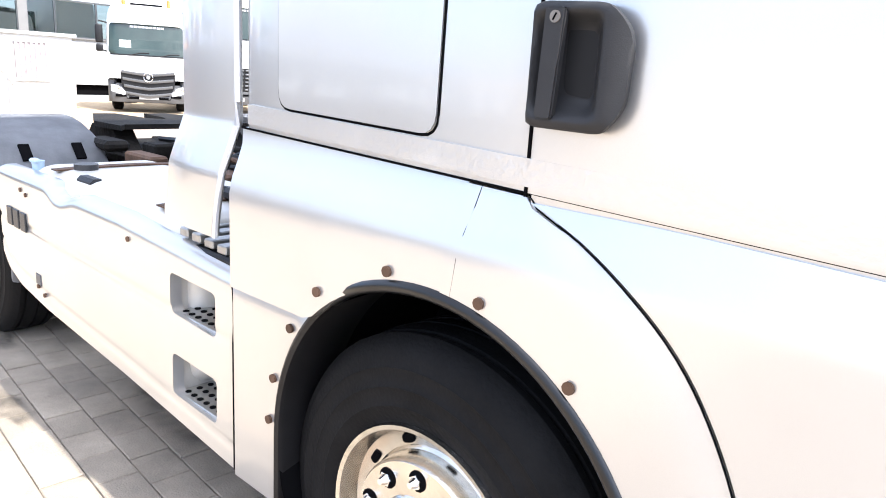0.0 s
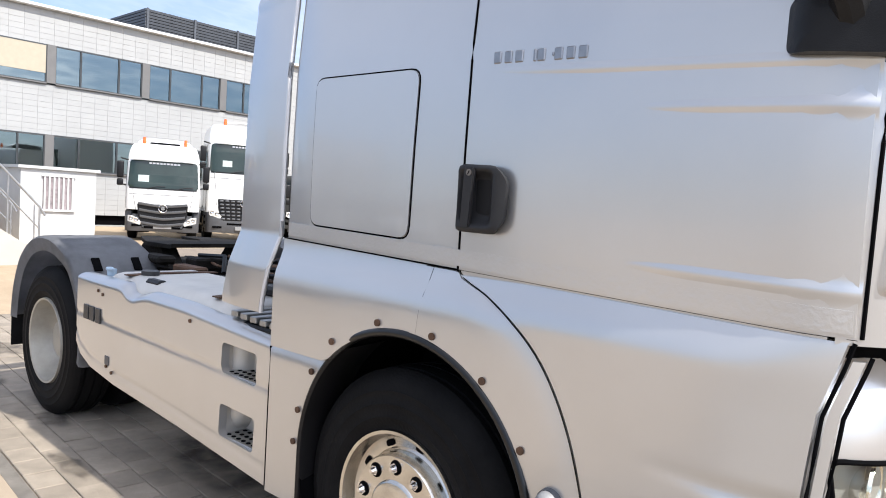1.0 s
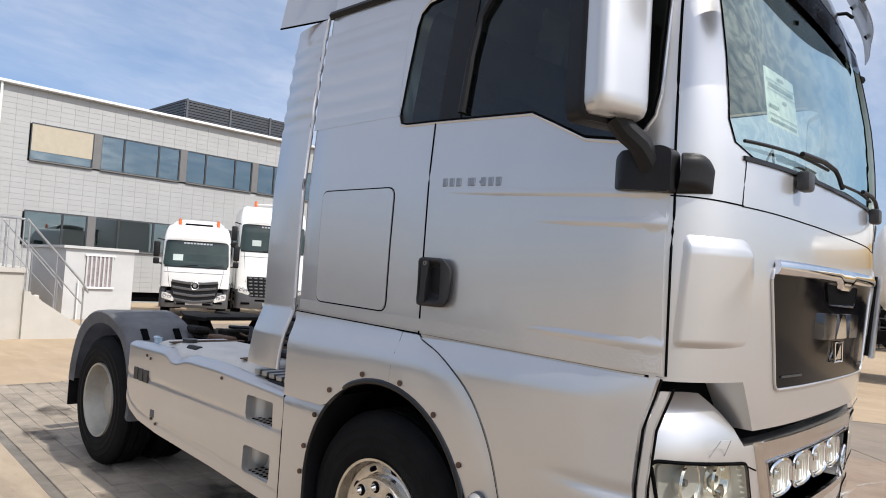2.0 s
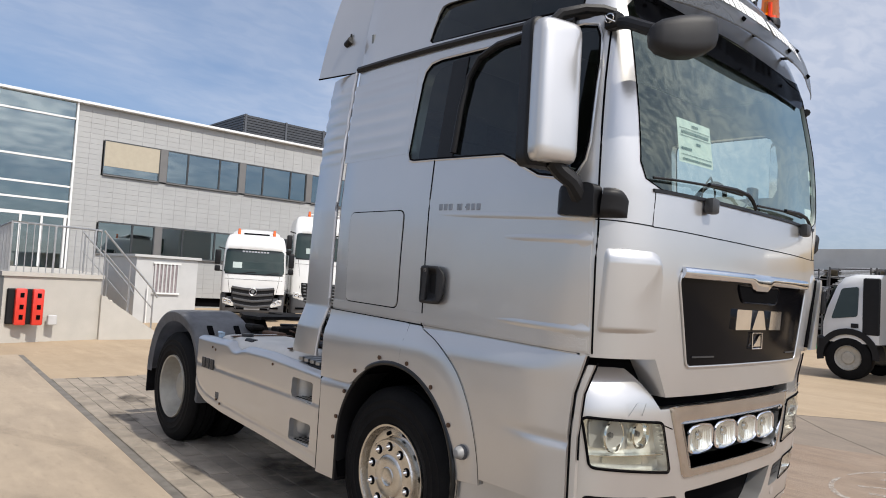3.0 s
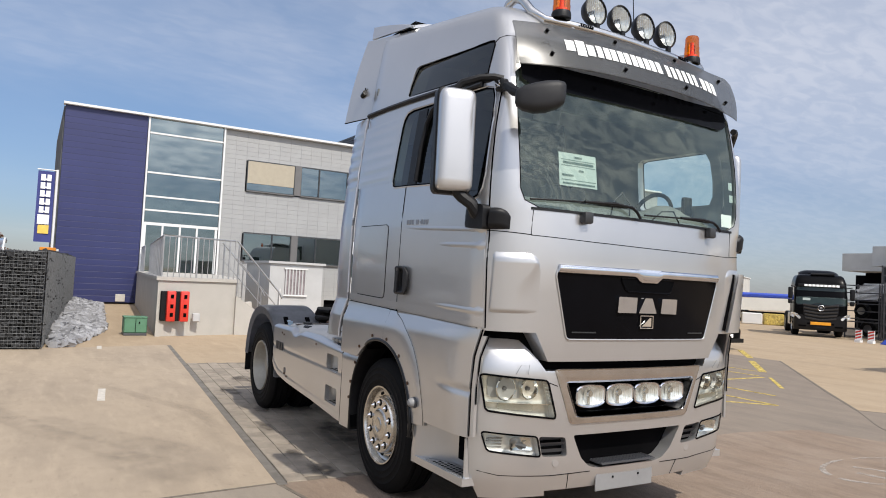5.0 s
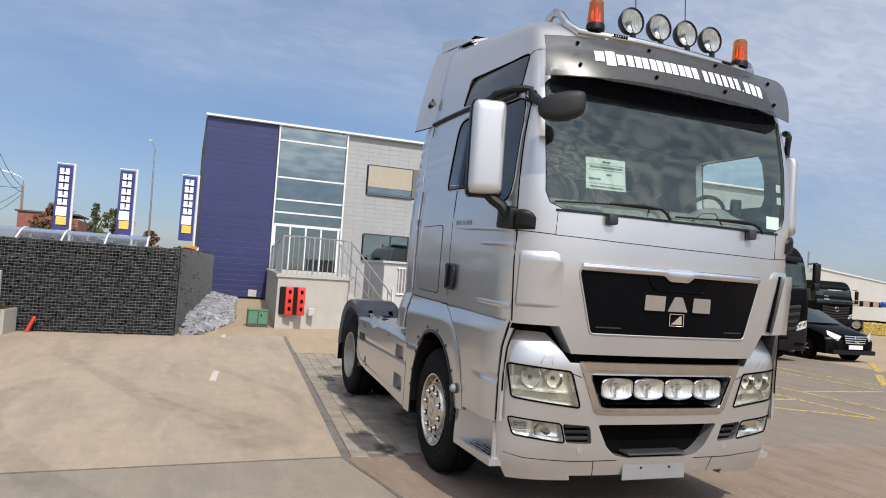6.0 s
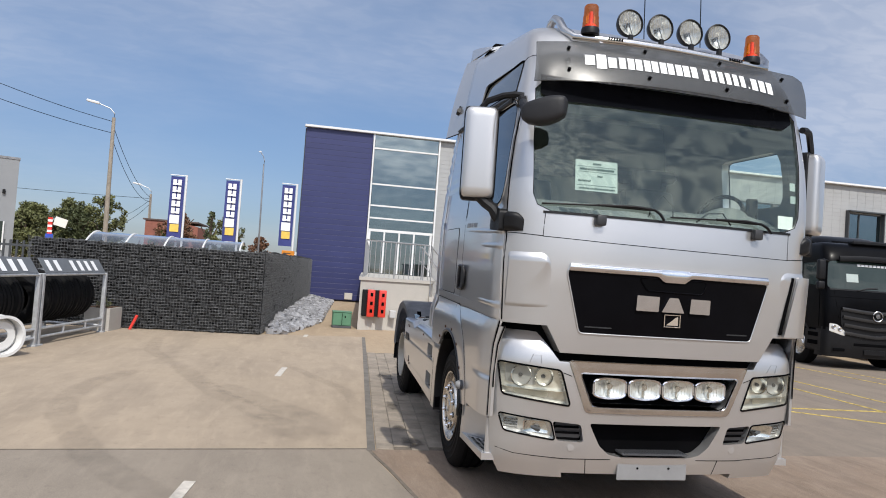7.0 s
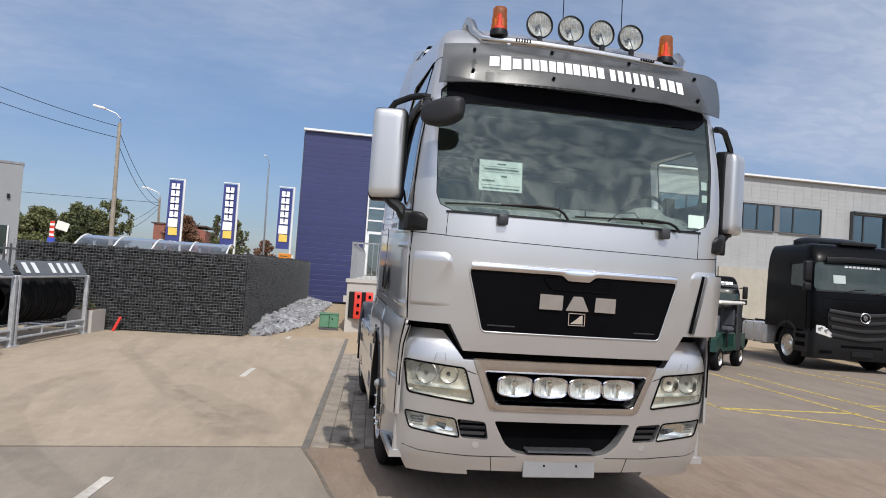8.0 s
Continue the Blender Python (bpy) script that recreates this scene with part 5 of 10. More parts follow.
        grid_surface(bm, 14, 88, ribs, 0.004, (0, -s, 0))
        part("ribbed_panel", bm, SILVER, T, "silver side sheet with shallow pressed ribs", 60)
        bm = bmesh.new()
        seam(bm, [Vector((x, s * (sy(x, z) + 0.001), z)) for x, z in ((1.285, 3.21), (1.31, 3.235), (1.35, 3.245), (1.39, 3.24))], 0.003)
        part("roof_seam", bm, GAP, T)
        # gutter strip, door and locker lines
        bm = bmesh.new()
        seam(bm, [Vector((x, s * (sy(x, 3.0) + 0.002), z)) for x, z in ((-0.58, 3.045), (-0.2, 3.04), (0.2, 3.028), (0.6, 3.01), (1.0, 2.985), (1.3, 2.95), (1.40, 2.94))], 0.021)
        part("gutter_strip", bm, BLACK_PLASTIC, T, "black rain gutter strip")
        bm = bmesh.new()
        grid_surface(bm, 16, 8, lambda u, v: side(0.345 + u * 1.10, (1.412 - 0.036 * (0.345 + u * 1.1)) + 0.014 + v * 0.72, s, 0.004), 0.02, (0, -s, 0))
        d = part("door", bm, SILVER, T, "silver cab door")
        # door gap drawn as black rods for the shade in the joint
        bm = bmesh.new()
        seam(bm, side_line([(0.335, 1.40), (0.336, 1.9), (0.337, 2.335)], s, 0.0), 0.0042)
        seam(bm, side_line([(1.457, 1.37), (1.465, 1.9), (1.462, 2.3), (1.445, 2.85), (1.42, 2.95)], s, 0.0), 0.005)
        part("door_gap", bm, GAP, d, split=True)
        bm = bmesh.new()
        for x0, za, zb_, d_ in ((0.42, 2.024, 1.973, 0.0030), (0.92, 1.893, 1.873, 0.0038), (0.90, 1.483, 1.466, 0.0038)):
            grid_surface(bm, 30, 12, lambda u, v: side(x0 + (1.452 - x0) * u, za + (zb_ - za) * u - 0.045 + 0.09 * v, s, 0.0015 + (0.0025 + d_ * min(1, 3 * u)) * math.exp(-((v - 0.5) / 0.20) ** 2)), 0)
        part("door_crease", bm, SILVER, d, "pressed creases in the door", 60, split=True)
        bm = bmesh.new()
        hs = rounded([(0.338, 1.530), (0.342, 1.740), (0.492, 1.734), (0.530, 1.690), (0.527, 1.57), (0.495, 1.528)], 0.030)
        dish = lambda x, z: math.exp(-((x - 0.414) / 0.060) ** 8 - ((z - 1.636) / 0.078) ** 8)
        rim_ = lambda x, z: min(1, (x - 0.336) / 0.02 + 0.45) * (1 - 0.35 * max(0, (x - 0.49) / 0.04) ** 2) * (1 - 0.3 * max(0, (abs(z - 1.634) - 0.085) / 0.02) ** 2)
        patch(bm, dense(hs, 0.012), lambda x, z: Vector((x, s * (1.198 + 0.036 * rim_(x, z) * (1 - 0.94 * dish(x, z))), z)), 22, 0.012, (0, -s, 0))
        h = part("door_handle", bm, HANDLE_GREY, d, "dark grey recessed door handle", 60)
        bm = bmesh.new()
        prism(bm, rounded([(0.366, 1.545), (0.402, 1.545), (0.412, 1.728), (0.372, 1.728)], 0.006, 2), s * 1.222, s * 1.238, "y")
        bmesh.ops.bevel(bm, geom=bm.edges[:], offset=0.003, segments=2, affect="EDGES")
        part("grip", bm, HANDLE_GREY, h, "flat upright grip bar", 60)
        bm = bmesh.new()
        cyl(bm, (0.394, s * 1.236, 1.712), (0.394, s * 1.2405, 1.712), 0.010, n=16)
        lk_ = part("key_lock", bm, LOCK_METAL, h, "small dull metal key lock")
        bm = bmesh.new()
        box(bm, (0.394, s * 1.2408, 1.712), (0.0028, 0.0016, 0.013), rot=Matrix.Rotation(0.5, 3, "Y"))
        part("key_slot", bm, GAP, lk_)
        # dark patch on the dish floor, painted as the shade of a deeper hollow
        bm = bmesh.new()
        patch(bm, dense(rounded([(0.400, 1.590), (0.400, 1.700), (0.458, 1.700), (0.458, 1.582)], 0.018), 0.02), lambda x, z: Vector((x, s * 1.2030, z)), 3, 0.002, (0, -s, 0))
        part("recess", bm, RECESS_SHADE, h, "dark patch for the shaded hollow behind the grip")
        # model badge as plain bars
        bm = bmesh.new()
        xx = 0.44
        for k, wd in enumerate((0.03, 0.03, 0.032, 0.012, 0.03, 0.008, 0.03, 0.03, 0.032)):
            zc = 2.062 - 0.036 * (xx - 0.44)
            box(bm, (xx, s * (sy(xx, 2.05) + 0.004), zc), (wd * 0.92, 0.008, 0.012 if k == 5 else 0.036), 0.003)
            xx += wd + 0.010 + (0.014 if k == 2 else 0)
        part("model_badge", bm, BADGE_STEEL, d, "chrome model badge as plain bars", split=True)
        # locker door on the sleeper side
        lk = rounded([(-0.425, 1.505), (-0.43, 2.06), (0.115, 2.055), (0.105, 1.488)], 0.045)
        bm = bmesh.new()
        patch(bm, dense(lk, 0.1), lambda x, z: side(x, z, s, 0.005), 4, 0.012, (0, -s, 0))
        k_ = part("locker_door", bm, SILVER, T, "silver locker door with rounded corners")
        bm = bmesh.new()
        tube(bm, [side(x, z, s, -0.001) for x, z in dense([((x + 0.16) * 1.012 - 0.16, (z - 1.78) * 1.012 + 1.78) for x, z in lk], 0.08)], 0.0036, 6, closed=True)
        part("locker_gap", bm, GAP, k_)
        # dark gap along the cab's lower edge
        bm = bmesh.new()
        for xs_, r in (((-0.59, -0.2, 0.1, 0.33), 0.0030), ((0.33, 0.6, 1.0, 1.25, 1.35, 1.45), 0.0007)):
            seam(bm, [Vector((x, s * (1.1925 if x < 1.25 else sy(x, 1.42, 0.001)), 1.4185 - 0.0355 * x)) for x in xs_], r)
        part("cab_edge_gap", bm, GAP, T, split=True)
        bm = bmesh.new()
        grid_surface(bm, 24, 2, lambda u, v: (lambda x: Vector((x, s * (sy(x, 1.42) - 0.005), 1.375 - 0.0355 * x + 0.075 * v)))(0.345 + 1.05 * u), 0.01, (0, -s, 0))
        part("sill_backing", bm, SILVER, T)
        bm = bmesh.new()
        grid_surface(bm, 60, 3, lambda u, v: side(-0.56 + u * 2.0, 1.431 - 0.036 * (-0.56 + u * 2.0) + 0.052 * v, s, 0.0048), 0.004, (0, -s, 0))
        part("sill_strip", bm, STIPPLE, T, "stippled grey stone-chip strip")
        # lower body: rear mudguard panel, fender, lower door, skirt nose
        CX, CZ, AR = 0.14, 0.61, 0.553
        arch = lambda x: CZ + math.sqrt(max(0.0, AR ** 2 - (x - CX) ** 2))
        bm = bmesh.new()
        def fa(u, v):
            x = -0.60 + u * 0.795
            lo = max(1.0, arch(x)) if x > -0.36 else 1.0
            z = lo + v * (1.418 - 0.036 * x - lo)
            return Vector((x - 0.05 * v * (1 - u) * 0, s * low_y(z), z))
        grid_surface(bm, 22, 10, fa, 0.03, (0, -s, 0))
        part("mudguard_panel", bm, SILVER, T, "silver panel over the front wheel")
        fo_ = lerp_table([(4, 0.725), (17, 0.735), (33, 0.760), (42, 0.780), (51, 0.797), (60, 0.795), (71, 0.795), (75, 0.800), (77, 0.83), (87, 0.83)])
        fo = lambda t: (sum(fo_(t + k)[0] for k in (-8, -6, -4, -2, 0, 2, 4, 6, 8)) / 9 if t < 68 else fo_(t)[0],)
        bm = bmesh.new()
        def fb(u, v):
            t = 86.5 - u * 82.5
            r = AR + v * (fo(t)[0] - AR)
            x, z = CX + r * math.cos(radians(t)), CZ + r * math.sin(radians(t))
            z = min(z, 1.412 - 0.036 * x)
            return Vector((x, s * (low_y(z) + 0.002 - 0.012 * v ** 6 * min(1, max(0, (74 - t) / 10))), z))
        grid_surface(bm, 48, 8, fb, 0.03, (0, -s, 0))
        part("fender", bm, SILVER, T, "silver front fender")
        bm = bmesh.new()
        seam(bm, [Vector((CX + r * math.cos(radians(t)), s * (low_y(CZ + r * math.sin(radians(t))) - 0.001), CZ + r * math.sin(radians(t)))) for t, r in [(t, fo(t)[0] + 0.004) for t in range(76, 3, -2)]], 0.0016)
        seam(bm, [Vector((0.20 + 0.03 * k, s * (low_y(1.165 + 0.24 * k) + 0.0012), 1.165 + 0.24 * k)) for k in (0, 0.2, 0.4, 0.6, 0.8, 1)], 0.0010)
        part("fender_gap", bm, GAP, T, split=True)
        edge_ = [(CZ + (fo(t)[0] + 0.008) * math.sin(radians(t)), CX + (fo(t)[0] + 0.008) * math.cos(radians(t))) for t in range(6, 75, 2)]
        lo_x = lerp_table(edge_ + [(1.385, 0.35), (1.40, 0.338)])
        hi_x = lerp_table([(0.69, 1.372), (1.0, 1.372), (1.19, 1.388), (1.30, 1.42), (1.40, 1.445)])
        bm = bmesh.new()
        def fc(u, v):
            z = 0.69 + v * 0.70
            a, b = lo_x(z)[0], hi_x(z)[0]
            x = a + u * (b - a)
            z2 = min(z, 1.412 - 0.036 * x)
            crease = 0.012 * math.exp(-((z - 0.985 + 0.06 * (x - 1.1)) / 0.02) ** 2) * min(max((x - 1.0) / 0.3, 0), 1)
            a_ = low_y(z2)
            b_ = (sy(x, 1.3) + 0.05 - 0.046 * (lambda q: q * q * (3 - 2 * q))(min(1, max(0, (u - 0.62) / 0.38))))
            return Vector((x, s * (0.5 * (a_ + b_ - math.sqrt((a_ - b_) ** 2 + 0.03 ** 2)) + 0.006 - crease), z2))
        grid_surface(bm, 14, 60, fc, 0.03, (0, -s, 0))
        part("lower_door_panel", bm, SILVER, T, "silver panel below the door")
        bm = bmesh.new()
        seam(bm, [Vector((hi_x(z)[0] + 0.012, s * (sy(hi_x(z)[0], 1.3) - 0.002), z)) for z in (0.70, 0.85, 1.0, 1.1, 1.19, 1.25, 1.30, 1.36)], 0.005)
        part("corner_gap", bm, GAP, T)
        bm = bmesh.new()
        grid_surface(bm, 4, 16, lambda u, v: (lambda z: (lambda x: Vector((x, s * (sy(x, 1.3) + 0.004), z)))(hi_x(z)[0] + 0.020 + 0.022 * u))(0.70 + 0.62 * v), 0.02, (0, -s, 0))
        cj = part("corner_strip", bm, SILVER, T, "narrow silver strip beside the bumper")
        bm = bmesh.new()
        seam(bm, [Vector((hi_x(z)[0] + 0.050, s * (sy(hi_x(z)[0] + 0.050, 1.3) + 0.001), z)) for z in (0.90, 1.0, 1.1, 1.19, 1.25, 1.30, 1.33)], 0.005)
        part("strip_gap", bm, GAP, cj)
        bm = bmesh.new()
        def fd(u, v):
            z = 0.37 + v * 0.65
            b = CX - math.sqrt(max(0.01, (AR + 0.005) ** 2 - max(0.0, z - CZ) ** 2))
            x = -0.655 + u * (b + 0.655)
            return Vector((x, s * (1.188 - 0.03 * max(0, (v - 0.93) / 0.07)), z))
        grid_surface(bm, 6, 14, fd, 0.03, (0, -s, 0))
        part("skirt_nose", bm, SILVER, T, "silver skirt panel before the wheel")
        # black wheel-arch lip and liner
        bm = bmesh.new()
        lip = []
        for r, y in ((0.573, 1.195), (0.572, 1.203), (0.563, 1.208), (0.550, 1.204), (0.546, 1.19), (0.555, 1.00)):
            lip.append([bm.verts.new((CX + r * math.cos(radians(t)), s * y, CZ + r * math.sin(radians(t)))) for t in range(124, 181, 4)] + [bm.verts.new((CX - r, s * y, CZ - 0.06 * k)) for k in (1, 2, 3, 4)])
        for A, B in zip(lip, lip[1:]):
            for i in range(len(A) - 1):
                bm.faces.new((A[i], A[i + 1], B[i + 1], B[i]))
        part("arch_liner_edge", bm, BLACK_PLASTIC, T, "black liner edge behind the wheel")
        bm = bmesh.new()
        arc = [(t, 1.226 - 0.030 * max(0, (t - 112) / 16)) for t in range(-6, 129, 4)]
        tube(bm, [(CX + 0.559 * math.cos(radians(t)), s * y, CZ + 0.559 * math.sin(radians(t))) for t, y in arc], 0.0155, 10)
        part("arch_lip", bm, LIP_RUBBER, T, "rounded black rubber wheel arch lip", 60)
        bm = bmesh.new()
        a0 = [bm.verts.new((CX + 0.56 * math.cos(radians(t)), s * 1.20, CZ + 0.56 * math.sin(radians(t)))) for t in range(-14, 204, 6)]
        a1 = [bm.verts.new((CX + 0.56 * math.cos(radians(t)), s * 0.62, CZ + 0.56 * math.sin(radians(t)))) for t in range(-14, 204, 6)]
        for i in range(len(a0) - 1):
            bm.faces.new((a0[i], a0[i + 1], a1[i + 1], a1[i]))
        part("arch_liner", bm, GAP, T, "black wheel arch liner")
        bm = bmesh.new()
        box(bm, (CX, s * 0.60, 0.9), (1.3, 0.02, 0.8))
        part("arch_wall", bm, GAP, T)
        for t in (31, 53.5, 76.5, 101.5, 127, 147, 165, 178):
            bm = bmesh.new()
            x, z = CX + 0.592 * math.cos(radians(t)), CZ + 0.592 * math.sin(radians(t))
            if x < -0.30:
                x -= 0.02
            cyl(bm, (x, s * 1.18, z), (x, s * (low_y(z) + 0.008 if t < 140 else 1.197), z), 0.0125, n=10)
            part("arch_screw", bm, RUSTY, T, "brown rusty fixing screw")
        # marker lamp on the fender
        bm = bmesh.new()
        cyl(bm, (0.755, s * 1.20, 0.80), (0.755, s * 1.245, 0.80), 0.042, 0.036, n=24)
        mk = part("marker_lamp", bm, DARK_GREY, T, "small round side marker lamp")
        bm = bmesh.new()
        lathe(bm, [(s * 1.245, 0.034), (s * 1.262, 0.03), (s * 1.275, 0.018), (s * 1.278, 0.0)], (0.755, 0, 0.80), "y", 18)
        part("lens", bm, PLATE_GREY, mk, "clear lens")
        # cab steps
        plan = [(0.655, 1.02), (0.655, 1.16), (0.665, 1.185), (0.69, 1.197), (0.72, 1.195), (0.77, 1.175), (0.85, 1.125), (0.93, 1.07), (1.00, 1.04), (1.08, 1.03), (1.36, 1.03)]
        bm = bmesh.new()
        A = [[bm.verts.new((x, s * y, z)) for x, y in plan] for z in (0.385, 0.43, 0.665, 0.68)]
        for P, Q in zip(A, A[1:]):
            for i in range(len(plan) - 1):
                bm.faces.new((P[i], P[i + 1], Q[i + 1], Q[i]))
        bmesh.ops.recalc_face_normals(bm, faces=bm.faces[:])
        bmesh.ops.solidify(bm, geom=bm.faces[:], thickness=0.012)
        st = part("cab_step", bm, SILVER, T, "silver lower cab step with curved side", 50)
        bm = bmesh.new()
        prism(bm, [(0.70, s * 1.195), (1.355, s * 1.195), (1.355, s * 1.035), (1.02, s * 1.05), (0.80, s * 1.16)], 0.385, 0.432, "z")
        part("step_floor", bm, SILVER, st)
        bm = bmesh.new()
        box(bm, (1.33, s * 1.12, 0.545), (0.025, 0.10, 0.27), 0.008)
        part("step_post", bm, SILVER, st)
        bm = bmesh.new()
        prism(bm, [(0.86, s * 1.178), (1.31, s * 1.178), (1.31, s * 1.06), (1.06, s * 1.065)], 0.432, 0.440, "z")
        part("tread", bm, TREAD, st, "worn perforated tread plate")
        # black discs painted as the dark of the tread's holes
        bm = bmesh.new()
        for i in range(10):
            for j in range(3):
                px, py = 0.95 + i * 0.036 + 0.018 * (j % 2), 1.16 - j * 0.034
                if py > 1.178 - (px - 0.86) * 0.6:
                    cyl(bm, (px, s * py, 0.438), (px, s * py, 0.4415), 0.011, n=8)
        tagged(part("tread_hole", bm, GAP, st), "", kind="stuff")
        # black block on the closed wall, painted as the hole's inner shade
        bm = bmesh.new()
        box(bm, (1.115, s * 1.038, 0.555), (0.105, 0.02, 0.155), 0.006)
        part("step_recess", bm, GAP, st, "black block for the dark square hole in the step")
        bm = bmesh.new()
        box(bm, (1.0, s * 0.98, 0.70), (0.68, 0.26, 0.03))
        part("step_lining", bm, SILVER_GREY, st)

        # --- mirrors
        mx, my, mz = (1.33, -1.352, 2.515) if s < 0 else (1.22, 1.40, 2.475)
        mo = Matrix.Translation((mx, my, mz)) @ Matrix.Rotation(radians(-14 if s < 0 else 38), 4, "Z")
        def shell(bm, w, d, h, x0, x1, n=28, p=4.2):
            """An upright D-shaped body: flat behind at x0, curved forward by d."""
            rows_ = []
            for z, k, q in ((-h, 0.80, 0.70), (-h + 0.012, 0.92, 0.86), (-h + 0.035, 0.985, 0.97), (-h + 0.07, 1, 1), (0, 1.0, 1.0), (h - 0.07, 1, 1), (h - 0.035, 0.985, 0.97), (h - 0.012, 0.92, 0.86), (h, 0.80, 0.70)):
                pts = []
                for i in range(n + 1):
                    t = -math.pi / 2 + math.pi * i / n
                    pts.append(Vector((x1 + d * q * max(0, math.cos(t)) ** (2 / p), w * k * math.copysign(abs(math.sin(t)) ** (2 / p), math.sin(t)), z)))
                pts += [Vector((x0, w * k, z)), Vector((x0, -w * k, z))]
                rows_.append(pts)
            loft(bm, rows_)
            bm.transform(mo)
        bm = bmesh.new()
        shell(bm, 0.115, 0.075, 0.315, -0.012, 0.0)
        m_ = part("mirror", bm, SILVER, T, "tall mirror with silver cover", 50)
        bm = bmesh.new()
        shell(bm, 0.124, 0.03, 0.332, -0.085, -0.030)
        part("mirror_housing", bm, BLACK_PLASTIC, m_, "black mirror housing", 50)
        bm = bmesh.new()
        prism(bm, rounded([(-0.10, -0.30), (-0.10, 0.30), (0.10, 0.30), (0.10, -0.30)], 0.04), -0.09, -0.0865, "x")
        bm.transform(mo)
        part("mirror_glass", bm, CHROME, m_, "mirror glass")
        bm = bmesh.new()
        tube(bm, [(mx, my - s * 0.02, mz - 0.30), (mx + 0.02, my - s * 0.06, mz - 0.345), (mx + 0.05, s * 1.24, mz - 0.385), (mx + 0.06, s * 1.22, mz - 0.43), (mx + 0.06, s * 1.19, mz - 0.47)], 0.040, 10)
        part("mirror_arm", bm, BLACK_PLASTIC, m_, "black lower mirror arm")
        bm = bmesh.new()
        tube(bm, [(mx - 0.03, my, mz + 0.32), (mx, my - s * 0.03, mz + 0.37), (1.38, s * 1.22, 2.925), (1.43, s * 1.15, 2.93), (1.46, s * 1.10, 2.92)], 0.024, 8)
        part("mirror_arm", bm, BLACK_PLASTIC, m_, "black upper mirror arm")
        bm = bmesh.new()
        foot = rounded([(1.262, 1.990), (1.262, 2.105), (1.295, 2.118), (1.44, 2.130), (1.478, 2.112), (1.478, 1.972)], 0.022)
        patch(bm, dense(foot, 0.03), lambda x, z: Vector((x, s * (sy(min(x, 1.42), z) - 0.10 * max(0, x - 1.42) + 0.050 * min(1, (x - 1.255) / 0.05) * (1 - 2.2 * max(0, z - 2.07))), z)), 6, 0.09, (0, -s, 0))
        part("mirror_foot", bm, BLACK_PLASTIC, m_, "black mirror foot", 50)
        bm = bmesh.new()
        grid_surface(bm, 14, 10, lambda u, v: (lambda y, z: Vector((fx(y, z), y, z)) + Vector((0.55, s * 0.8, 0)) * (0.012 + 0.034 * (1 - u ** 2) * min(1, 6 * v, 5 * (1 - v) + 0.3)))(s * (1.152 - 0.088 * u), 1.974 + 0.006 * u + v * (0.132 - 0.058 * u ** 3)), 0.02, (-0.5, -s * 0.8, 0))
        part("mirror_foot", bm, BLACK_PLASTIC, m_, "black corner piece of the mirror foot", 50)
    # front mirror on the kerb side
    bm = bmesh.new()
    A, B = Vector((1.695, -1.172, 2.728)), Vector((1.858, -0.928, 2.770))
    ax = (B - A).normalized()
    up = Vector((0, 0, 1))
    ou = up.cross(ax).normalized() * -1
    rows_ = []
    for t, h, d, c in ((0.0, 0.030, 0.028, 0.015), (0.03, 0.048, 0.042, 0.012), (0.14, 0.070, 0.056, 0.006), (0.38, 0.088, 0.066, 0), (0.62, 0.092, 0.066, 0), (0.84, 0.082, 0.058, 0.004), (0.96, 0.066, 0.046, 0.008), (1.0, 0.044, 0.030, 0.012)):
        c0 = A.lerp(B, t) + up * c
        rows_.append([c0 + up * (h * math.copysign(abs(math.sin(q)) ** 0.55, math.sin(q))) + ou * (d * math.copysign(abs(math.cos(q)) ** 0.6, math.cos(q))) for q in [2 * math.pi * i / 24 for i in range(24)]])
    loft(bm, rows_)
    fm = part("front_mirror", bm, HANDLE_GREY, T, "dark grey front mirror", 60)
    bm = bmesh.new()
    tube(bm, [(1.49, -1.11, 2.865), (1.56, -1.125, 2.845), (1.64, -1.145, 2.80), (1.735, -1.13, 2.755)], 0.030, 10)
    part("mirror_arm", bm, BLACK_PLASTIC, fm, "black arm")
    bm = bmesh.new()
    box(bm, (1.47, -1.115, 2.875), (0.08, 0.06, 0.075), 0.012)
    part("bracket", bm, BLACK_PLASTIC, fm, "black bracket with missing cover")
    bm = bmesh.new()
    tube(bm, [Vector((1.47 + 0.022 * math.cos(t), -1.152, 2.88 + 0.020 * math.sin(t))) for t in [2 * math.pi * k / 14 for k in range(14)]], 0.004, 5, closed=True)
    tube(bm, [(1.44, -1.150, 2.905), (1.46, -1.155, 2.88), (1.50, -1.150, 2.855)], 0.005, 5)
    part("bracket_spring", bm, STEEL, fm, "bare metal spring in the bracket", split=True)

    # --- raised pressing round each front corner
    ease = lambda a, b, q: (lambda w: w * w * (3 - 2 * w))(min(1, max(0, (q - a) / (b - a))))
    def pressing(s):
        def pos(u, v):
            y, z = 1.158 - 0.36 * u, 1.40 + 0.475 * v
            h = 0.003
            slope = (fx(y + h, z) - fx(y - h, z)) / (2 * h)
            n_ = Vector((1, -slope, 0)).normalized()
            q = max(0.0, 0.955 - y)
            drop = 0.075 - math.sqrt(max(0.0, 0.075 ** 2 - min(q, 0.075) ** 2))
            soft = 0.042 + 0.14 * ease(1.80, 1.55, z)
            k = (1 - ease(1.800, 1.852, z + drop)) * ease(1.462, 1.492, z) * (1 - ease(1.128, 1.142, y)) * ease(0.872 - soft * 0.3, 0.872 + soft, y)
            o = -0.0025 + (0.0170 if s < 0 else 0.009) * k
            return Vector((fx(y, z) + n_.x * o, s * (y + n_.y * o), z))
        return pos
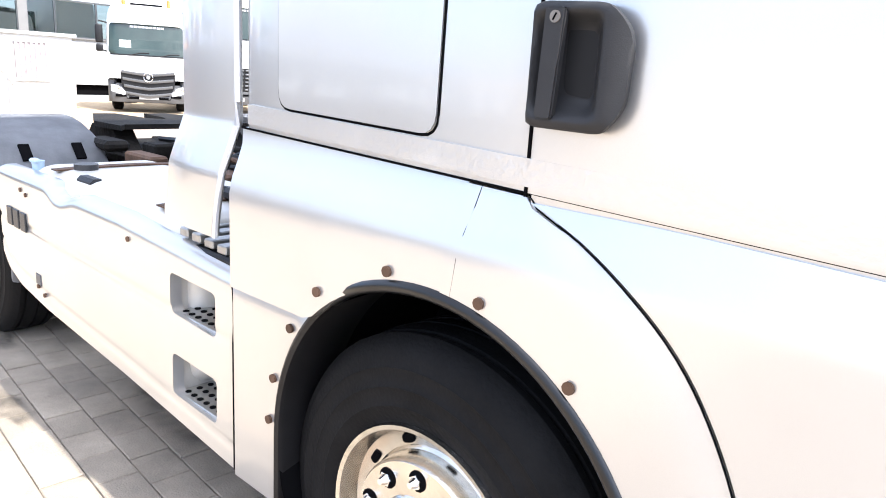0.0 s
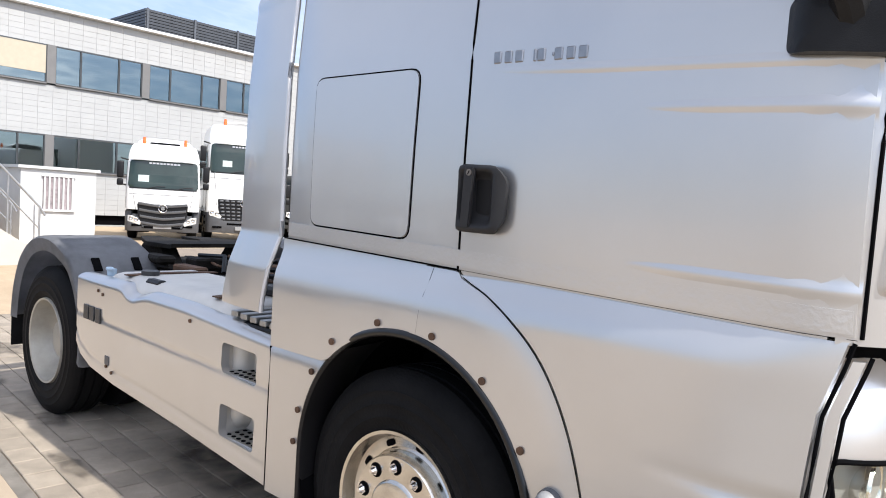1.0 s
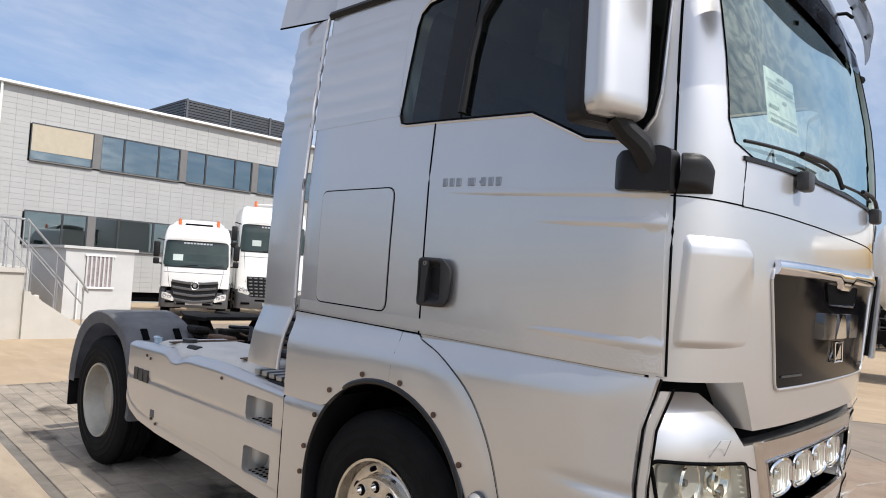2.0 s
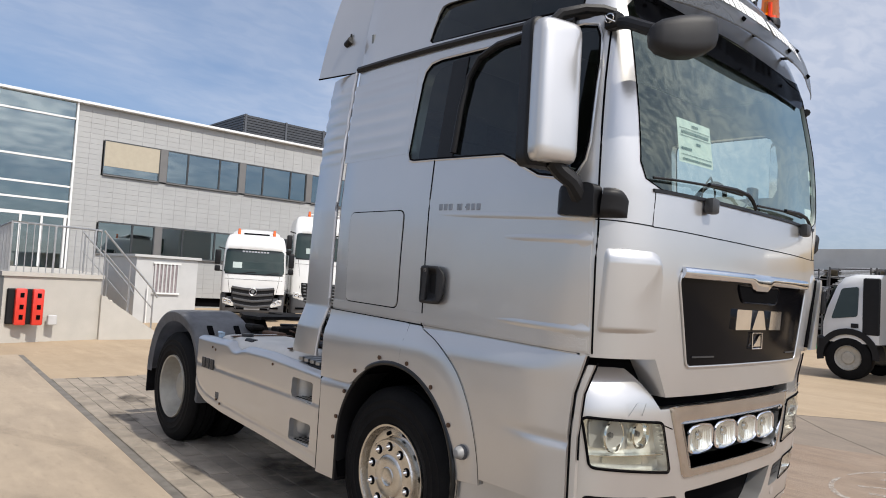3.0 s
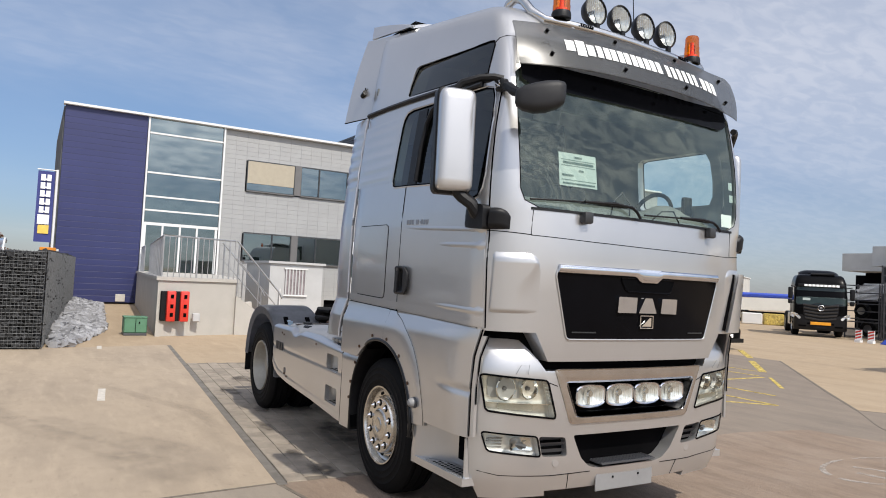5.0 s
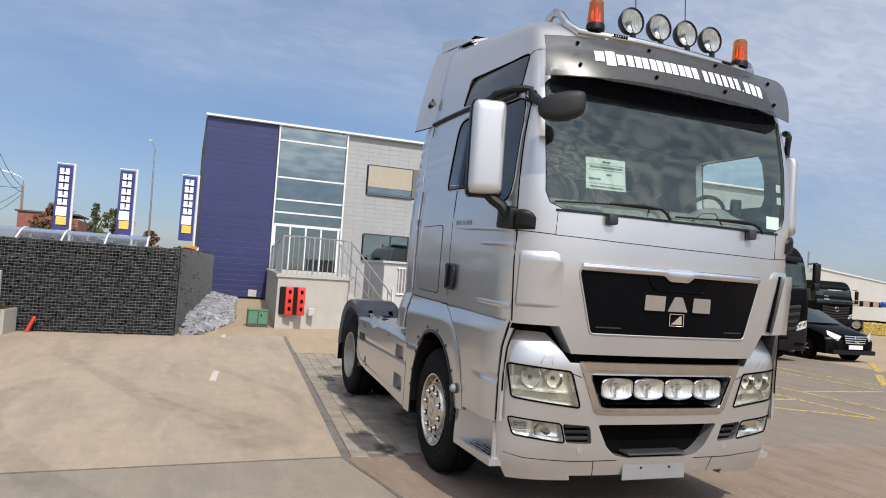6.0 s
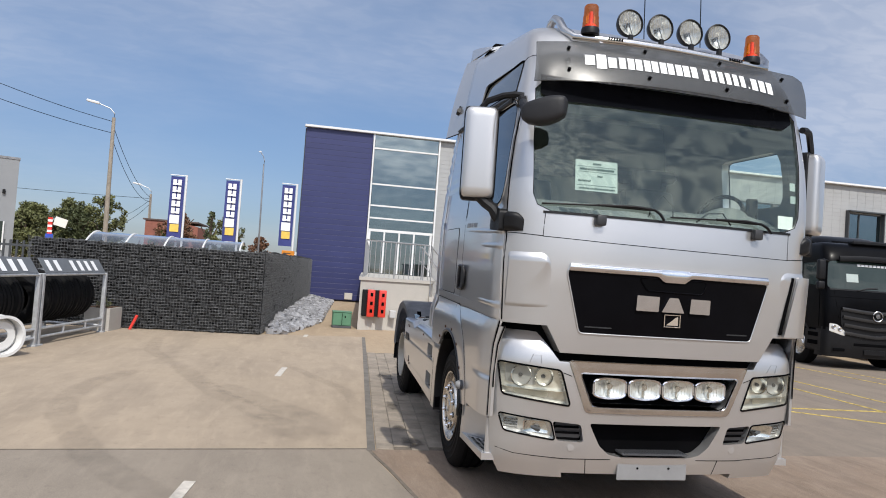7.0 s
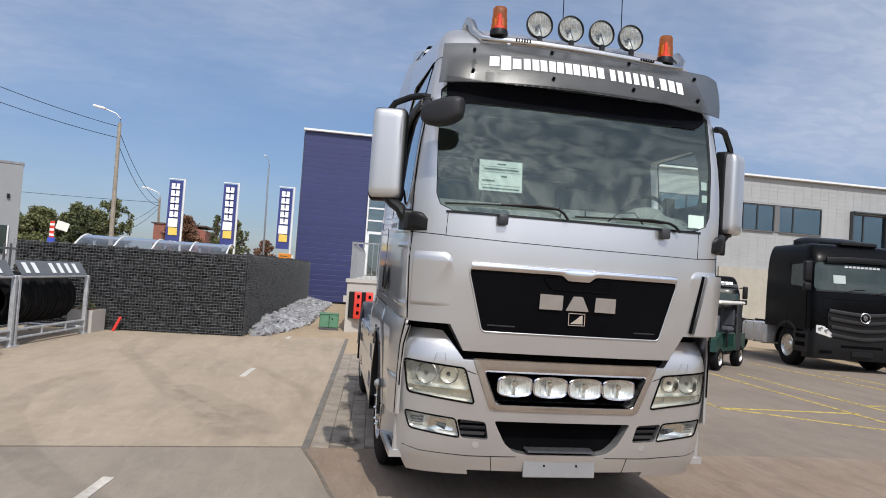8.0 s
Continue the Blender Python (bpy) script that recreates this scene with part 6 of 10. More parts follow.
    for s in (-1, 1):
        bm = bmesh.new()
        grid_surface(bm, 72, 80, pressing(s), 0)
        part("corner_panel", bm, SILVER, T, "raised silver corner pressing", 60)
    # --- front panel details
    bm = bmesh.new()
    seam(bm, front_line([(-0.94, 1.952), (-0.5, 1.938), (0, 1.930), (0.5, 1.926), (0.94, 1.925)], 0.0, 0.02), 0.0026)
    for s in (-1, 1):
        zc = 1.954 if s < 0 else 1.926
        seam(bm, front_line([(s * 0.935, 2.12), (s * 0.94, zc)], 0.0, 0.02), 0.0026)
        seam(bm, front_line([(s * 0.935, zc), (s * 1.06, zc + 0.008), (s * 1.16, zc + 0.014)], 0.0, 0.02), 0.0030)
    part("bonnet_gap", bm, GAP, T, split=True)
    gp = rounded([(-0.768, 1.715), (-0.755, 1.76), (0.755, 1.76), (0.768, 1.715), (0.655, 1.318), (-0.655, 1.318)], 0.030, 4)
    bm = bmesh.new()
    patch(bm, dense(gp, 0.06), lambda y, z: front(y, z, 0.004), 5, 0.012, (-1, 0, 0))
    gr = part("grille_panel", bm, GLOSS_BLACK, T, "gloss black front grille panel")
    bm = bmesh.new()
    tube(bm, [front(y, z, 0.003) for y, z in dense(gp, 0.05)], 0.0060, 8, closed=True)
    part("grille_surround", bm, SILVER, T, "rolled silver edge round the grille", 60)
    bm = bmesh.new()
    dip = lambda u: 0.034 * ease(0.085, 0.05, abs(u - 0.5))
    grid_surface(bm, 64, 6, lambda u, v: front((-0.764 + 1.528 * u) * (1 - 0.012 * v), 1.733 + v * 0.052 - dip(u) * (1 - v), 0.012 + 0.014 * math.sin(math.pi * (0.12 + 0.8 * v))), 0.02, (-1, 0, 0))
    part("grille_strip", bm, CHROME, gr, "chrome strip with a handle lip", 60)
    # handle hollow under the chrome lip: raised rim round a patch painted shade-black
    bm = bmesh.new()
    hollow = rounded([(-0.262, 1.722), (0.252, 1.722), (0.225, 1.632), (-0.200, 1.636)], 0.03, 4)
    tube(bm, [front(y, z, 0.006) for y, z in dense(hollow, 0.03)], 0.006, 6, closed=True)
    part("handle_rim", bm, GLOSS_BLACK, gr, "raised black edge of the handle hollow", 60)
    bm = bmesh.new()
    patch(bm, dense(hollow, 0.05), lambda y, z: front(y, z, 0.0075), 3, 0.002, (-1, 0, 0))
    part("handle_recess", bm, GAP, gr)
    for y0, y1 in ((-0.62, -0.43), (0.45, 0.62)):
        bm = bmesh.new()
        grid_surface(bm, 6, 1, lambda u, v: front(y0 + (y1 - y0) * u, 1.368 - v * 0.008, 0.008), 0.004, (-1, 0, 0))
        part("grille_slot", bm, MIRROR_GREY, gr)
    for poly in ([(-0.272, 1.496), (-0.272, 1.600), (-0.106, 1.598), (-0.106, 1.496)], [(-0.082, 1.496), (-0.032, 1.597), (0.036, 1.597), (0.088, 1.496)], [(0.130, 1.496), (0.133, 1.597), (0.284, 1.596), (0.286, 1.494)]):
        bm = bmesh.new()
        patch(bm, dense(rounded(poly, 0.006, 2), 0.05), lambda y, z: front(y, z, 0.022), 2, 0.018, (-1, 0, 0))
        part("front_badge", bm, CHROME, gr, "plain chrome block of the badge")
    bm = bmesh.new()
    for c, sz in (((0.007, 1.479), (0.124, 0.006)), ((0.007, 1.397), (0.124, 0.006)), ((-0.052, 1.438), (0.006, 0.088)), ((0.066, 1.438), (0.006, 0.088))):
        y, z = c
        box(bm, (fx(y, z) + 0.014, y, z), (0.010, sz[0], sz[1]), 0.002)
    prism(bm, [(-0.040, 1.408), (0.052, 1.408), (0.050, 1.468), (0.030, 1.462), (0.005, 1.440)], fx(0, 1.43) + 0.008, fx(0, 1.43) + 0.016, "x")
    part("emblem", bm, CHROME, gr, "small square chrome emblem", split=True)
    # side air flap at the left-hand grille edge and corner slots
    for s in (1, -1):
        bm = bmesh.new()
        if s > 0:
            grid_surface(bm, 8, 10, lambda u, v: (lambda y, z: Vector((fx(y, z) + 0.034 + 0.022 * u, y + 0.012, z)))(0.925 + 0.085 * v + u * (0.215 - 0.075 * v), 1.365 + v * 0.44), 0.022, (-1, 0, 0))
            part("air_flap", bm, SILVER, T, "silver air deflector flap")
            bm = bmesh.new()
            seam(bm, front_line([(0.92, 1.38), (0.99, 1.80)], 0.008), 0.012)
            part("flap_gap", bm, GAP, T)
        else:
            bm.free()

    # --- bumper
    INTAKE = rounded([(-0.505, 0.702), (0.505, 0.702), (0.475, 0.645), (0.420, 0.548), (0.350, 0.490), (0.27, 0.472), (-0.27, 0.472), (-0.350, 0.490), (-0.420, 0.548), (-0.475, 0.645)], 0.02, 3)
    bm = bmesh.new()
    zs = [0.31, 0.34, 0.40, 0.46, 0.55, 0.70, 0.85, 1.0, 1.10, 1.18, 1.23, 1.27, 1.292, 1.302]
    R = []
    for z in zs:
        rr = ring(0.90, min(z, 1.12), 0.0, n=44, rear_r=0.01)
        t = max(0, (z - 1.06) / 0.26)
        for v in rr:
            v.z = z
            if t > 0:
                v.x -= 0.11 * t ** 2.6
                v.y *= 1 - 0.03 * t ** 2.6
        R.append(rr)
    loft(bm, R)
    cutters = []
    c = bmesh.new()
    prism(c, [(-0.90, 1.5), (-0.892, 1.30), (-0.75, 1.115), (0.75, 1.115), (0.892, 1.30), (0.90, 1.5)], 1.0, 2.2, "x")
    cutters.append(c)
    c = bmesh.new()
    prism(c, rounded([(-0.600, 1.042), (0.600, 1.042), (0.505, 0.822), (-0.505, 0.822)], 0.03), 1.42, 2.2, "x")
    cutters.append(c)
    c = bmesh.new()
    prism(c, INTAKE, 1.28, 2.2, "x")
    cutters.append(c)
    HL = [(-1.14, 1.088), (-0.735, 1.055), (-0.655, 0.815), (-1.105, 0.865)]
    FG = [(-1.115, 0.735), (-0.775, 0.705), (-0.735, 0.575), (-1.075, 0.615)]
    LV = [(-0.765, 0.705), (-0.565, 0.692), (-0.535, 0.568), (-0.725, 0.575)]
    for s in (-1, 1):
        for q, dep in ((HL, 0.10), (FG, 0.08), (LV, 0.06)):
            c = bmesh.new()
            pl = rounded([(-s * y, z) for y, z in q], 0.025)
            X0 = min(fx(y, z) for y, z in pl) - dep
            prism(c, pl, X0, 2.2, "x")
            cutters.append(c)
    c = bmesh.new()
    prism(c, [(-0.62, 0.2), (-0.66, 0.345), (0.66, 0.345), (0.62, 0.2)], 1.0, 2.2, "x")
    cutters.append(c)
    c = bmesh.new()
    box(c, (0.845, 0, 0.9), (1.0, 4, 3))
    cutters.append(c)
    bu = cut("bumper", bm, cutters, SILVER, T, 38, "silver front bumper")
    bm = bmesh.new()
    seam(bm, front_line([(-1.16, 0.50), (-1.0, 0.465), (-0.66, 0.45), (-0.33, 0.455)], -0.0005), 0.0025)
    seam(bm, front_line([(1.16, 0.50), (1.0, 0.465), (0.66, 0.45), (0.33, 0.455)], -0.0005), 0.0025)
    for s in (-1, 1):
        seam(bm, front_line([(s * 0.510, 0.455), (s * 0.490, 0.345)], -0.0005), 0.0028)
        seam(bm, front_line([(s * 0.72, 1.04), (s * 0.66, 1.02)], 0.0), 0.003)
    part("bumper_gap", bm, GAP, bu, split=True)
    # black backing painted as the shade in the gap above the bumper
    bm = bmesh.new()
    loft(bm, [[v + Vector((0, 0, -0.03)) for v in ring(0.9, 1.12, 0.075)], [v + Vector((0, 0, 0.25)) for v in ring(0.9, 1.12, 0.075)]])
    part("front_gap_backing", bm, GAP, T, "black backing for the shade between cab and bumper")
    # steel frame with four driving lamps
    bm = bmesh.new()
    outer = [(-0.695, 1.132), (0.695, 1.132), (0.548, 0.772), (-0.548, 0.772)]
    inner = [(-0.600, 1.042), (0.600, 1.042), (0.505, 0.822), (-0.505, 0.822)]
    ro, ri = rounded(outer, 0.035, 5), rounded(inner, 0.040, 5)
    rows_ = []
    for t, o in ((0.0, -0.004), (0.03, 0.006), (0.12, 0.011), (0.5, 0.013), (0.85, 0.012), (0.95, 0.006), (1.0, -0.010)):
        loop = []
        for (a, b), (c2, d) in zip(zip(ro, ro[1:] + ro[:1]), zip(ri, ri[1:] + ri[:1])):
            for k in range(6):
                p, q = Vector(a).lerp(Vector(b), k / 6), Vector(c2).lerp(Vector(d), k / 6)
                y, z = p.lerp(q, t)
                loop.append(bm.verts.new(front(y, z, o)))
        rows_.append(loop)
    for A, B in zip(rows_, rows_[1:]):
        for i in range(len(A)):
            j = (i + 1) % len(A)
            bm.faces.new((A[i], A[j], B[j], B[i]))
    fr = part("lamp_frame", bm, STEEL, T, "polished stainless steel lamp surround")
    bm = bmesh.new()
    for a, b in ((inner[0], inner[1]), (inner[1], inner[2]), (inner[2], inner[3]), (inner[3], inner[0])):
        grid_surface(bm, 8, 2, lambda u, v: front(a[0] + (b[0] - a[0]) * u, a[1] + (b[1] - a[1]) * u, 0.016) - Vector((0.14 * v, 0, 0)), 0)
    part("frame_side", bm, CHROME, fr, "chromed inner sides")
    # black sheet painted as the dark behind the driving lamps
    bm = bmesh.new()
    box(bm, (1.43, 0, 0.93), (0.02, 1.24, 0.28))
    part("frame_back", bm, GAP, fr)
    for yc in (-0.376, -0.118, 0.140, 0.398):
        bm = bmesh.new()
        sq = rounded([(-0.119, -0.045), (-0.119, 0.045), (-0.085, 0.060), (0, 0.069), (0.085, 0.060), (0.119, 0.045), (0.119, -0.045), (0.085, -0.060), (0, -0.069), (-0.085, -0.060)], 0.03, 3)
        cx_ = fx(yc, 0.94) - 0.02
        prism(bm, [(yc + a, 0.948 + b) for a, b in sq], cx_ - 0.09, cx_ - 0.046, "x")
        dl = part("driving_lamp", bm, BLACK_PLASTIC, fr, "rectangular driving lamp with chrome ring")
        bm = bmesh.new()
        patch(bm, dense([(yc + a * 0.97, 0.948 + b * 0.97) for a, b in sq], 0.03), lambda y, z: Vector((cx_ - 0.045 + 3.2 * (y - yc) ** 2 + 6.0 * (z - 0.948) ** 2 + 0.002 * math.sin(60 * (y - yc)), y, z)), 6, 0)
        part("reflector", bm, LAMP_BACK, dl, "bright ribbed reflector")
        bm = bmesh.new()
        tube(bm, [(cx_, yc + a, 0.948 + b) for a, b in sq], 0.0085, 6, closed=True)
        part("lamp_ring", bm, CHROME, dl)
        bm = bmesh.new()
        patch(bm, [(yc + a * 0.96, 0.948 + b * 0.96) for a, b in sq], lambda y, z: Vector((cx_ + 0.012 - 2.0 * (y - yc) ** 2 * 0.6, y, z)), 3, 0)
        part("lens", bm, LENS, dl, "clear ribbed lens").visible_shadow = False
        bm = bmesh.new()
        grid_surface(bm, 6, 10, lambda u, v: Vector((cx_ - 0.008 - 0.03 * (2 * u - 1) ** 2, yc - 0.022 + 0.044 * u, 0.948 - 0.058 + 0.116 * v)), 0)
        lathe(bm, [(cx_ - 0.001, 0.0), (cx_ - 0.001, 0.020), (cx_ - 0.012, 0.026)], (0, yc, 0.960), "x", 14)
        part("bulb_shield", bm, LAMP_DISH, dl, "bright upright bulb shield", split=True)
        for k in range(9):
            bm = bmesh.new()
            q = -0.096 + 0.024 * k
            hh = 0.046 - 0.10 * abs(q) ** 1.6
            tube(bm, [(cx_ + 0.009 - 1.2 * q * q, yc + q, 0.948 - hh), (cx_ + 0.010 - 1.2 * q * q, yc + q, 0.948 + hh)], 0.0013, 4)
            part("lens_rib", bm, LAMP_DISH, dl, "fine rib in the lens")
    # headlights, fog lamps, louvres
    for s in (-1, 1):
        hl = rounded([(-s * y, z) for y, z in HL], 0.025)
        bm = bmesh.new()
        patch(bm, dense(hl, 0.08), lambda y, z: front(y, z, -0.06), 3, 0)
        h = part("headlight", bm, LAMP_BACK, T, "aged clear headlight with yellowed housing")
        bm = bmesh.new()
        for yc, r in ((-0.985, 0.068), (-0.835, 0.060)):
            c0 = front(-s * yc, 1.000, -0.030)
            lathe(bm, [(-0.075, 0.0), (-0.07, r * 0.35), (-0.045, r * 0.72), (-0.012, r * 0.95), (0.0, r), (0.004, r * 1.05), (-0.004, r * 1.12)], c0, "x", 28)
        # bright shelf under the lamps and the side wall by the grille
        grid_surface(bm, 10, 2, lambda u, v: front(-s * (-1.10 + 0.40 * u), 0.918 - 0.012 * u, -0.055 + 0.045 * v), 0.004, (0, 0, -1))
        part("reflector", bm, LAMP_DISH, h, "bright lamp reflector", 50, split=True)
        bm = bmesh.new()
        for yc in (-0.985, -0.835):
            c0 = front(-s * yc, 1.000, -0.030)
            cyl(bm, c0 + Vector((-0.07, 0, 0)), c0 + Vector((-0.012, 0, 0)), 0.020, 0.012, n=12)
        part("bulb", bm, DARK_GREY, h, "dark bulb cap", split=True)
        bm = bmesh.new()
        patch(bm, dense(rounded([(-s * -1.085, 1.068), (-s * -0.905, 1.054), (-s * -0.885, 0.935), (-s * -1.075, 0.945)], 0.02), 0.04), lambda y, z: front(y, z, -0.052), 2, 0.004, (-1, 0, 0))
        part("lamp_mask", bm, SILVER_GREY, h, "grey lamp mask")
        for k in range(6):
            bm = bmesh.new()
            y = -s * (-0.728 + 0.009 * k)
            box(bm, (fx(y, 0.95) - 0.022, y, 1.030 - k * 0.022), (0.012, 0.034, 0.006), 0.001)
            part("lamp_rib", bm, WHITE_STICKER, h, "white moulded rib")
        bm = bmesh.new()
        patch(bm, dense(rounded([(-s * -1.02, 0.905), (-s * -0.80, 0.895), (-s * -0.80, 0.858), (-s * -1.02, 0.875)], 0.01), 0.05), lambda y, z: front(y, z, -0.045), 2, 0.004, (-1, 0, 0))
        part("indicator", bm, LAMP_TAN, h, "yellowed indicator strip")
        bm = bmesh.new()
        patch(bm, dense(hl, 0.08), lambda y, z: front(y, z, 0.006), 4, 0)
        part("lens", bm, LENS_AGED, h, "slightly yellowed plastic lens").visible_shadow = False
        bm = bmesh.new()
        tube(bm, [front(y, z, 0.001) for y, z in dense(hl, 0.06)], 0.007, 6, closed=True)
        part("lamp_seal", bm, GAP, h)
        fg = rounded([(-s * y, z) for y, z in FG], 0.025)
        bm = bmesh.new()
        patch(bm, dense(fg, 0.08), lambda y, z: front(y, z, -0.045), 3, 0)
        f = part("fog_lamp", bm, LAMP_BACK, T, "clear fog lamp in the bumper")
        bm = bmesh.new()
        c0 = front(s * 0.865, 0.652, -0.040)
        patch(bm, dense(rounded([(s * 0.965, 0.705), (s * 0.795, 0.690), (s * 0.775, 0.610), (s * 0.955, 0.622)], 0.02), 0.03), lambda y, z: Vector((c0.x + 2.6 * (y - c0.y) ** 2 + 5.0 * (z - c0.z) ** 2, y, z)), 6, 0)
        part("reflector", bm, LAMP_DISH, f, "bright reflector", 60)
        bm = bmesh.new()
        cyl(bm, c0 + Vector((-0.01, s * 0.03, 0.0)), c0 + Vector((0.028, -s * 0.03, -0.012)), 0.013, n=10)
        part("bulb", bm, DARK_GREY, f, "dark bulb cap")
        for k in range(4):
            bm = bmesh.new()
            grid_surface(bm, 3, 1, lambda u, v: front(s * (0.985 + 0.085 * u), 0.632 + 0.018 * k + 0.012 * v, -0.030 + 0.008 * v), 0.003, (-1, 0, 0))
            part("lamp_rib", bm, STEEL, f)
        bm = bmesh.new()
        patch(bm, dense(fg, 0.08), lambda y, z: front(y, z, 0.004), 3, 0)
        part("lens", bm, LENS, f, "clear plastic lens").visible_shadow = False
        bm = bmesh.new()
        tube(bm, [front(y, z, 0.0) for y, z in dense(fg, 0.06)], 0.006, 6, closed=True)
        part("lamp_seal", bm, GAP, f)
        for k in range(3):
            bm = bmesh.new()
            z0 = 0.595 + k * 0.040
            grid_surface(bm, 6, 2, lambda u, v: front(s * (0.735 - 0.175 * u), z0 + 0.028 * v, -0.028 + 0.022 * v), 0.01, (-1, 0, -0.3))
            part("bumper_louvre", bm, DARK_GREY, bu, "dark grey louvre")
        # black sheet painted as the dark behind the louvres
        bm = bmesh.new()
        lv = [(-s * y, z) for y, z in LV]
        patch(bm, dense(lv, 0.1), lambda y, z: front(y, z, -0.05), 2, 0)
        part("louvre_back", bm, GAP, bu)
        # washer cover
        bm = bmesh.new()
        tube(bm, [front(s * (0.91 + a * 0.75), 1.125 + b, 0.0) for a, b in ((-0.05, -0.03), (-0.035, 0.03), (0.035, 0.03), (0.05, -0.03))], 0.0016, 5)
        part("washer_cover", bm, SILVER_GREY, bu)
        bm = bmesh.new()
        c0 = front(s * 0.62, 0.53, 0.0)
        lathe(bm, [(-0.004, 0.026), (0.002, 0.026), (0.004, 0.0)], c0, "x", 18)
        part("sensor_cap", bm, SILVER, bu)
    # black sheet close behind the opening, painted as its inner shade
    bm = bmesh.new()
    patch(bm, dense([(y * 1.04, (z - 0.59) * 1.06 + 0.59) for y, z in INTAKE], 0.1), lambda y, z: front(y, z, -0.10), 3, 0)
    part("intake_back", bm, GAP, bu, "black sheet for the dark of the lower air intake")
    bm = bmesh.new()
    prism(bm, [(1.40, 0.492), (1.575, 0.492), (1.575, 0.500), (1.40, 0.503)], -0.25, 0.25, "y")
    bs = part("bumper_step", bm, DARK_GREY, bu, "metal tread on the bumper step")
    for k in range(22):
        bm = bmesh.new()
        box(bm, (1.50, -0.24 + k * 0.0225, 0.503), (0.12, 0.010, 0.006))
        part("step_rib", bm, DARK_GREY, bs)
    bm = bmesh.new()
    box(bm, (fx(0, 0.37) + 0.012, 0, 0.372), (0.012, 0.535, 0.122), 0.004)
    pl = part("plate_holder", bm, PLATE_GREY, bu, "empty number plate holder")
    bm = bmesh.new()
    for y in (-0.115, 0.125):
        cyl(bm, (fx(0, 0.37) + 0.015, y, 0.395), (fx(0, 0.37) + 0.021, y, 0.395), 0.008, n=8)
    part("plate_screw", bm, GAP, pl, split=True)

    # --- wipers
    for tip, end, piv, cap in (((-0.965, 2.172), (-0.21, 2.185), (-0.11, 2.120), -0.57), ((-0.05, 2.150), (0.64, 2.160), (0.76, 2.105), 0.635)):
        bm = bmesh.new()
        mid = ((tip[0] + end[0]) / 2, (tip[1] + end[1]) / 2 + 0.008)
        tube(bm, front_line([tip, mid, end], 0.014), 0.0065, 6)
        tube(bm, front_line([mid, (end[0] * 0.7 + mid[0] * 0.3, end[1] + 0.012), (end[0] + 0.03, end[1] + 0.002), ((end[0] + piv[0]) / 2 + 0.02, (end[1] + piv[1]) / 2 + 0.01), piv], 0.034), 0.010, 6)
        wp = part("wiper", bm, BLACK_PLASTIC, T, "black windscreen wiper", split=False)
        bm = bmesh.new()
        box(bm, front(cap, 2.085, 0.030), (0.05, 0.072, 0.075), 0.014, seg=2)
        part("wiper_stop", bm, MIRROR_GREY, wp)
    # the visor's dark reflection painted as a strip over glass and header
    bm = bmesh.new()
    grid_surface(bm, 60, 2, lambda u, v: front((-1 + 2 * u) * 0.985, (2.898 + 0.05 * max(0, abs(2 * u - 1) - 0.93) / 0.07) * (1 - v) + (3.06 + 0.03 * abs(2 * u - 1) ** 4) * v, 0.003), 0)
    part("shade_band", bm, GLOSS_BLACK, w, "black band for the visor's dark reflection on the windscreen")
    bm = bmesh.new()
    grid_surface(bm, 20, 2, lambda u, v: front(-0.95 + 1.90 * u, 2.108 + v * 0.016, 0.008), 0.008, (-1, 0, 0))
    part("cowl", bm, BLACK_PLASTIC, T, "black scuttle strip below the windscreen")

    # --- papers in the windscreen
    bm = bmesh.new()
    grid_surface(bm, 6, 3, lambda u, v: front(-0.735 + 0.305 * u, 2.285 + v * 0.215, -0.020), 0)
    pp = part("paper_sheet", bm, PAPER, T, "pale green printed price sheet behind the glass")
    bm = bmesh.new()
    for (y, z, w_, h_) in ((-0.58, 2.475, 0.06, 0.012), (-0.58, 2.437, 0.25, 0.014), (-0.56, 2.39, 0.04, 0.012), (-0.67, 2.355, 0.09, 0.012), (-0.58, 2.303, 0.26, 0.010), (-0.58, 2.455, 0.28, 0.003), (-0.58, 2.418, 0.28, 0.003), (-0.58, 2.325, 0.28, 0.003)):
        grid_surface(bm, 4, 1, lambda u, v: front(y - w_ / 2 + w_ * u, z - h_ / 2 + h_ * v, -0.017), 0)
    part("paper_print", bm, INK, pp, "printed lines as plain bars", split=True)
    for y, z, w_, h_ in ((0.925, 2.20, 0.13, 0.095), (0.985, 2.47, 0.045, 0.06), (0.99, 2.375, 0.045, 0.055)):
        bm = bmesh.new()
        grid_surface(bm, 3, 2, lambda u, v: front(y - w_ / 2 + w_ * u, z - h_ / 2 + h_ * v, -0.020), 0)
        part("sticker", bm, WHITE_STICKER if h_ > 0.09 else PAPER, T, "small sticker on the windscreen")

    # --- sun visor with plain white bars for its lettering
    def vis(u, v, o=0.0):
        a = 2 * u - 1
        y = (-1.015 - 0.035 * v) + (2.125 + 0.035 * v) * u
        xt = 1.50 - 0.09 * abs(a) ** 3.2
        xb = 1.685 - (0.16 if a < 0 else 0.205) * abs(a) ** 3.2
        zt = 3.362 - 0.032 * abs(a) ** 2.5 - 0.03 * max(0, a - 0.93) / 0.07
        zb = 3.040 - 0.020 * abs(a) ** 2 - 0.012 * u
        b = math.sin(v * math.pi) * 0.02
        return Vector((xt + (xb - xt) * v + b + o, y, zt + (zb - zt) * v + o * 0.8))
    bm = bmesh.new()
    grid_surface(bm, 48, 8, lambda u, v: vis(u, v), 0.008, (-0.7, 0, -0.6))
    vi = part("sun_visor", bm, VISOR_MAT, T, "smoked sun visor with white lettering as bars")
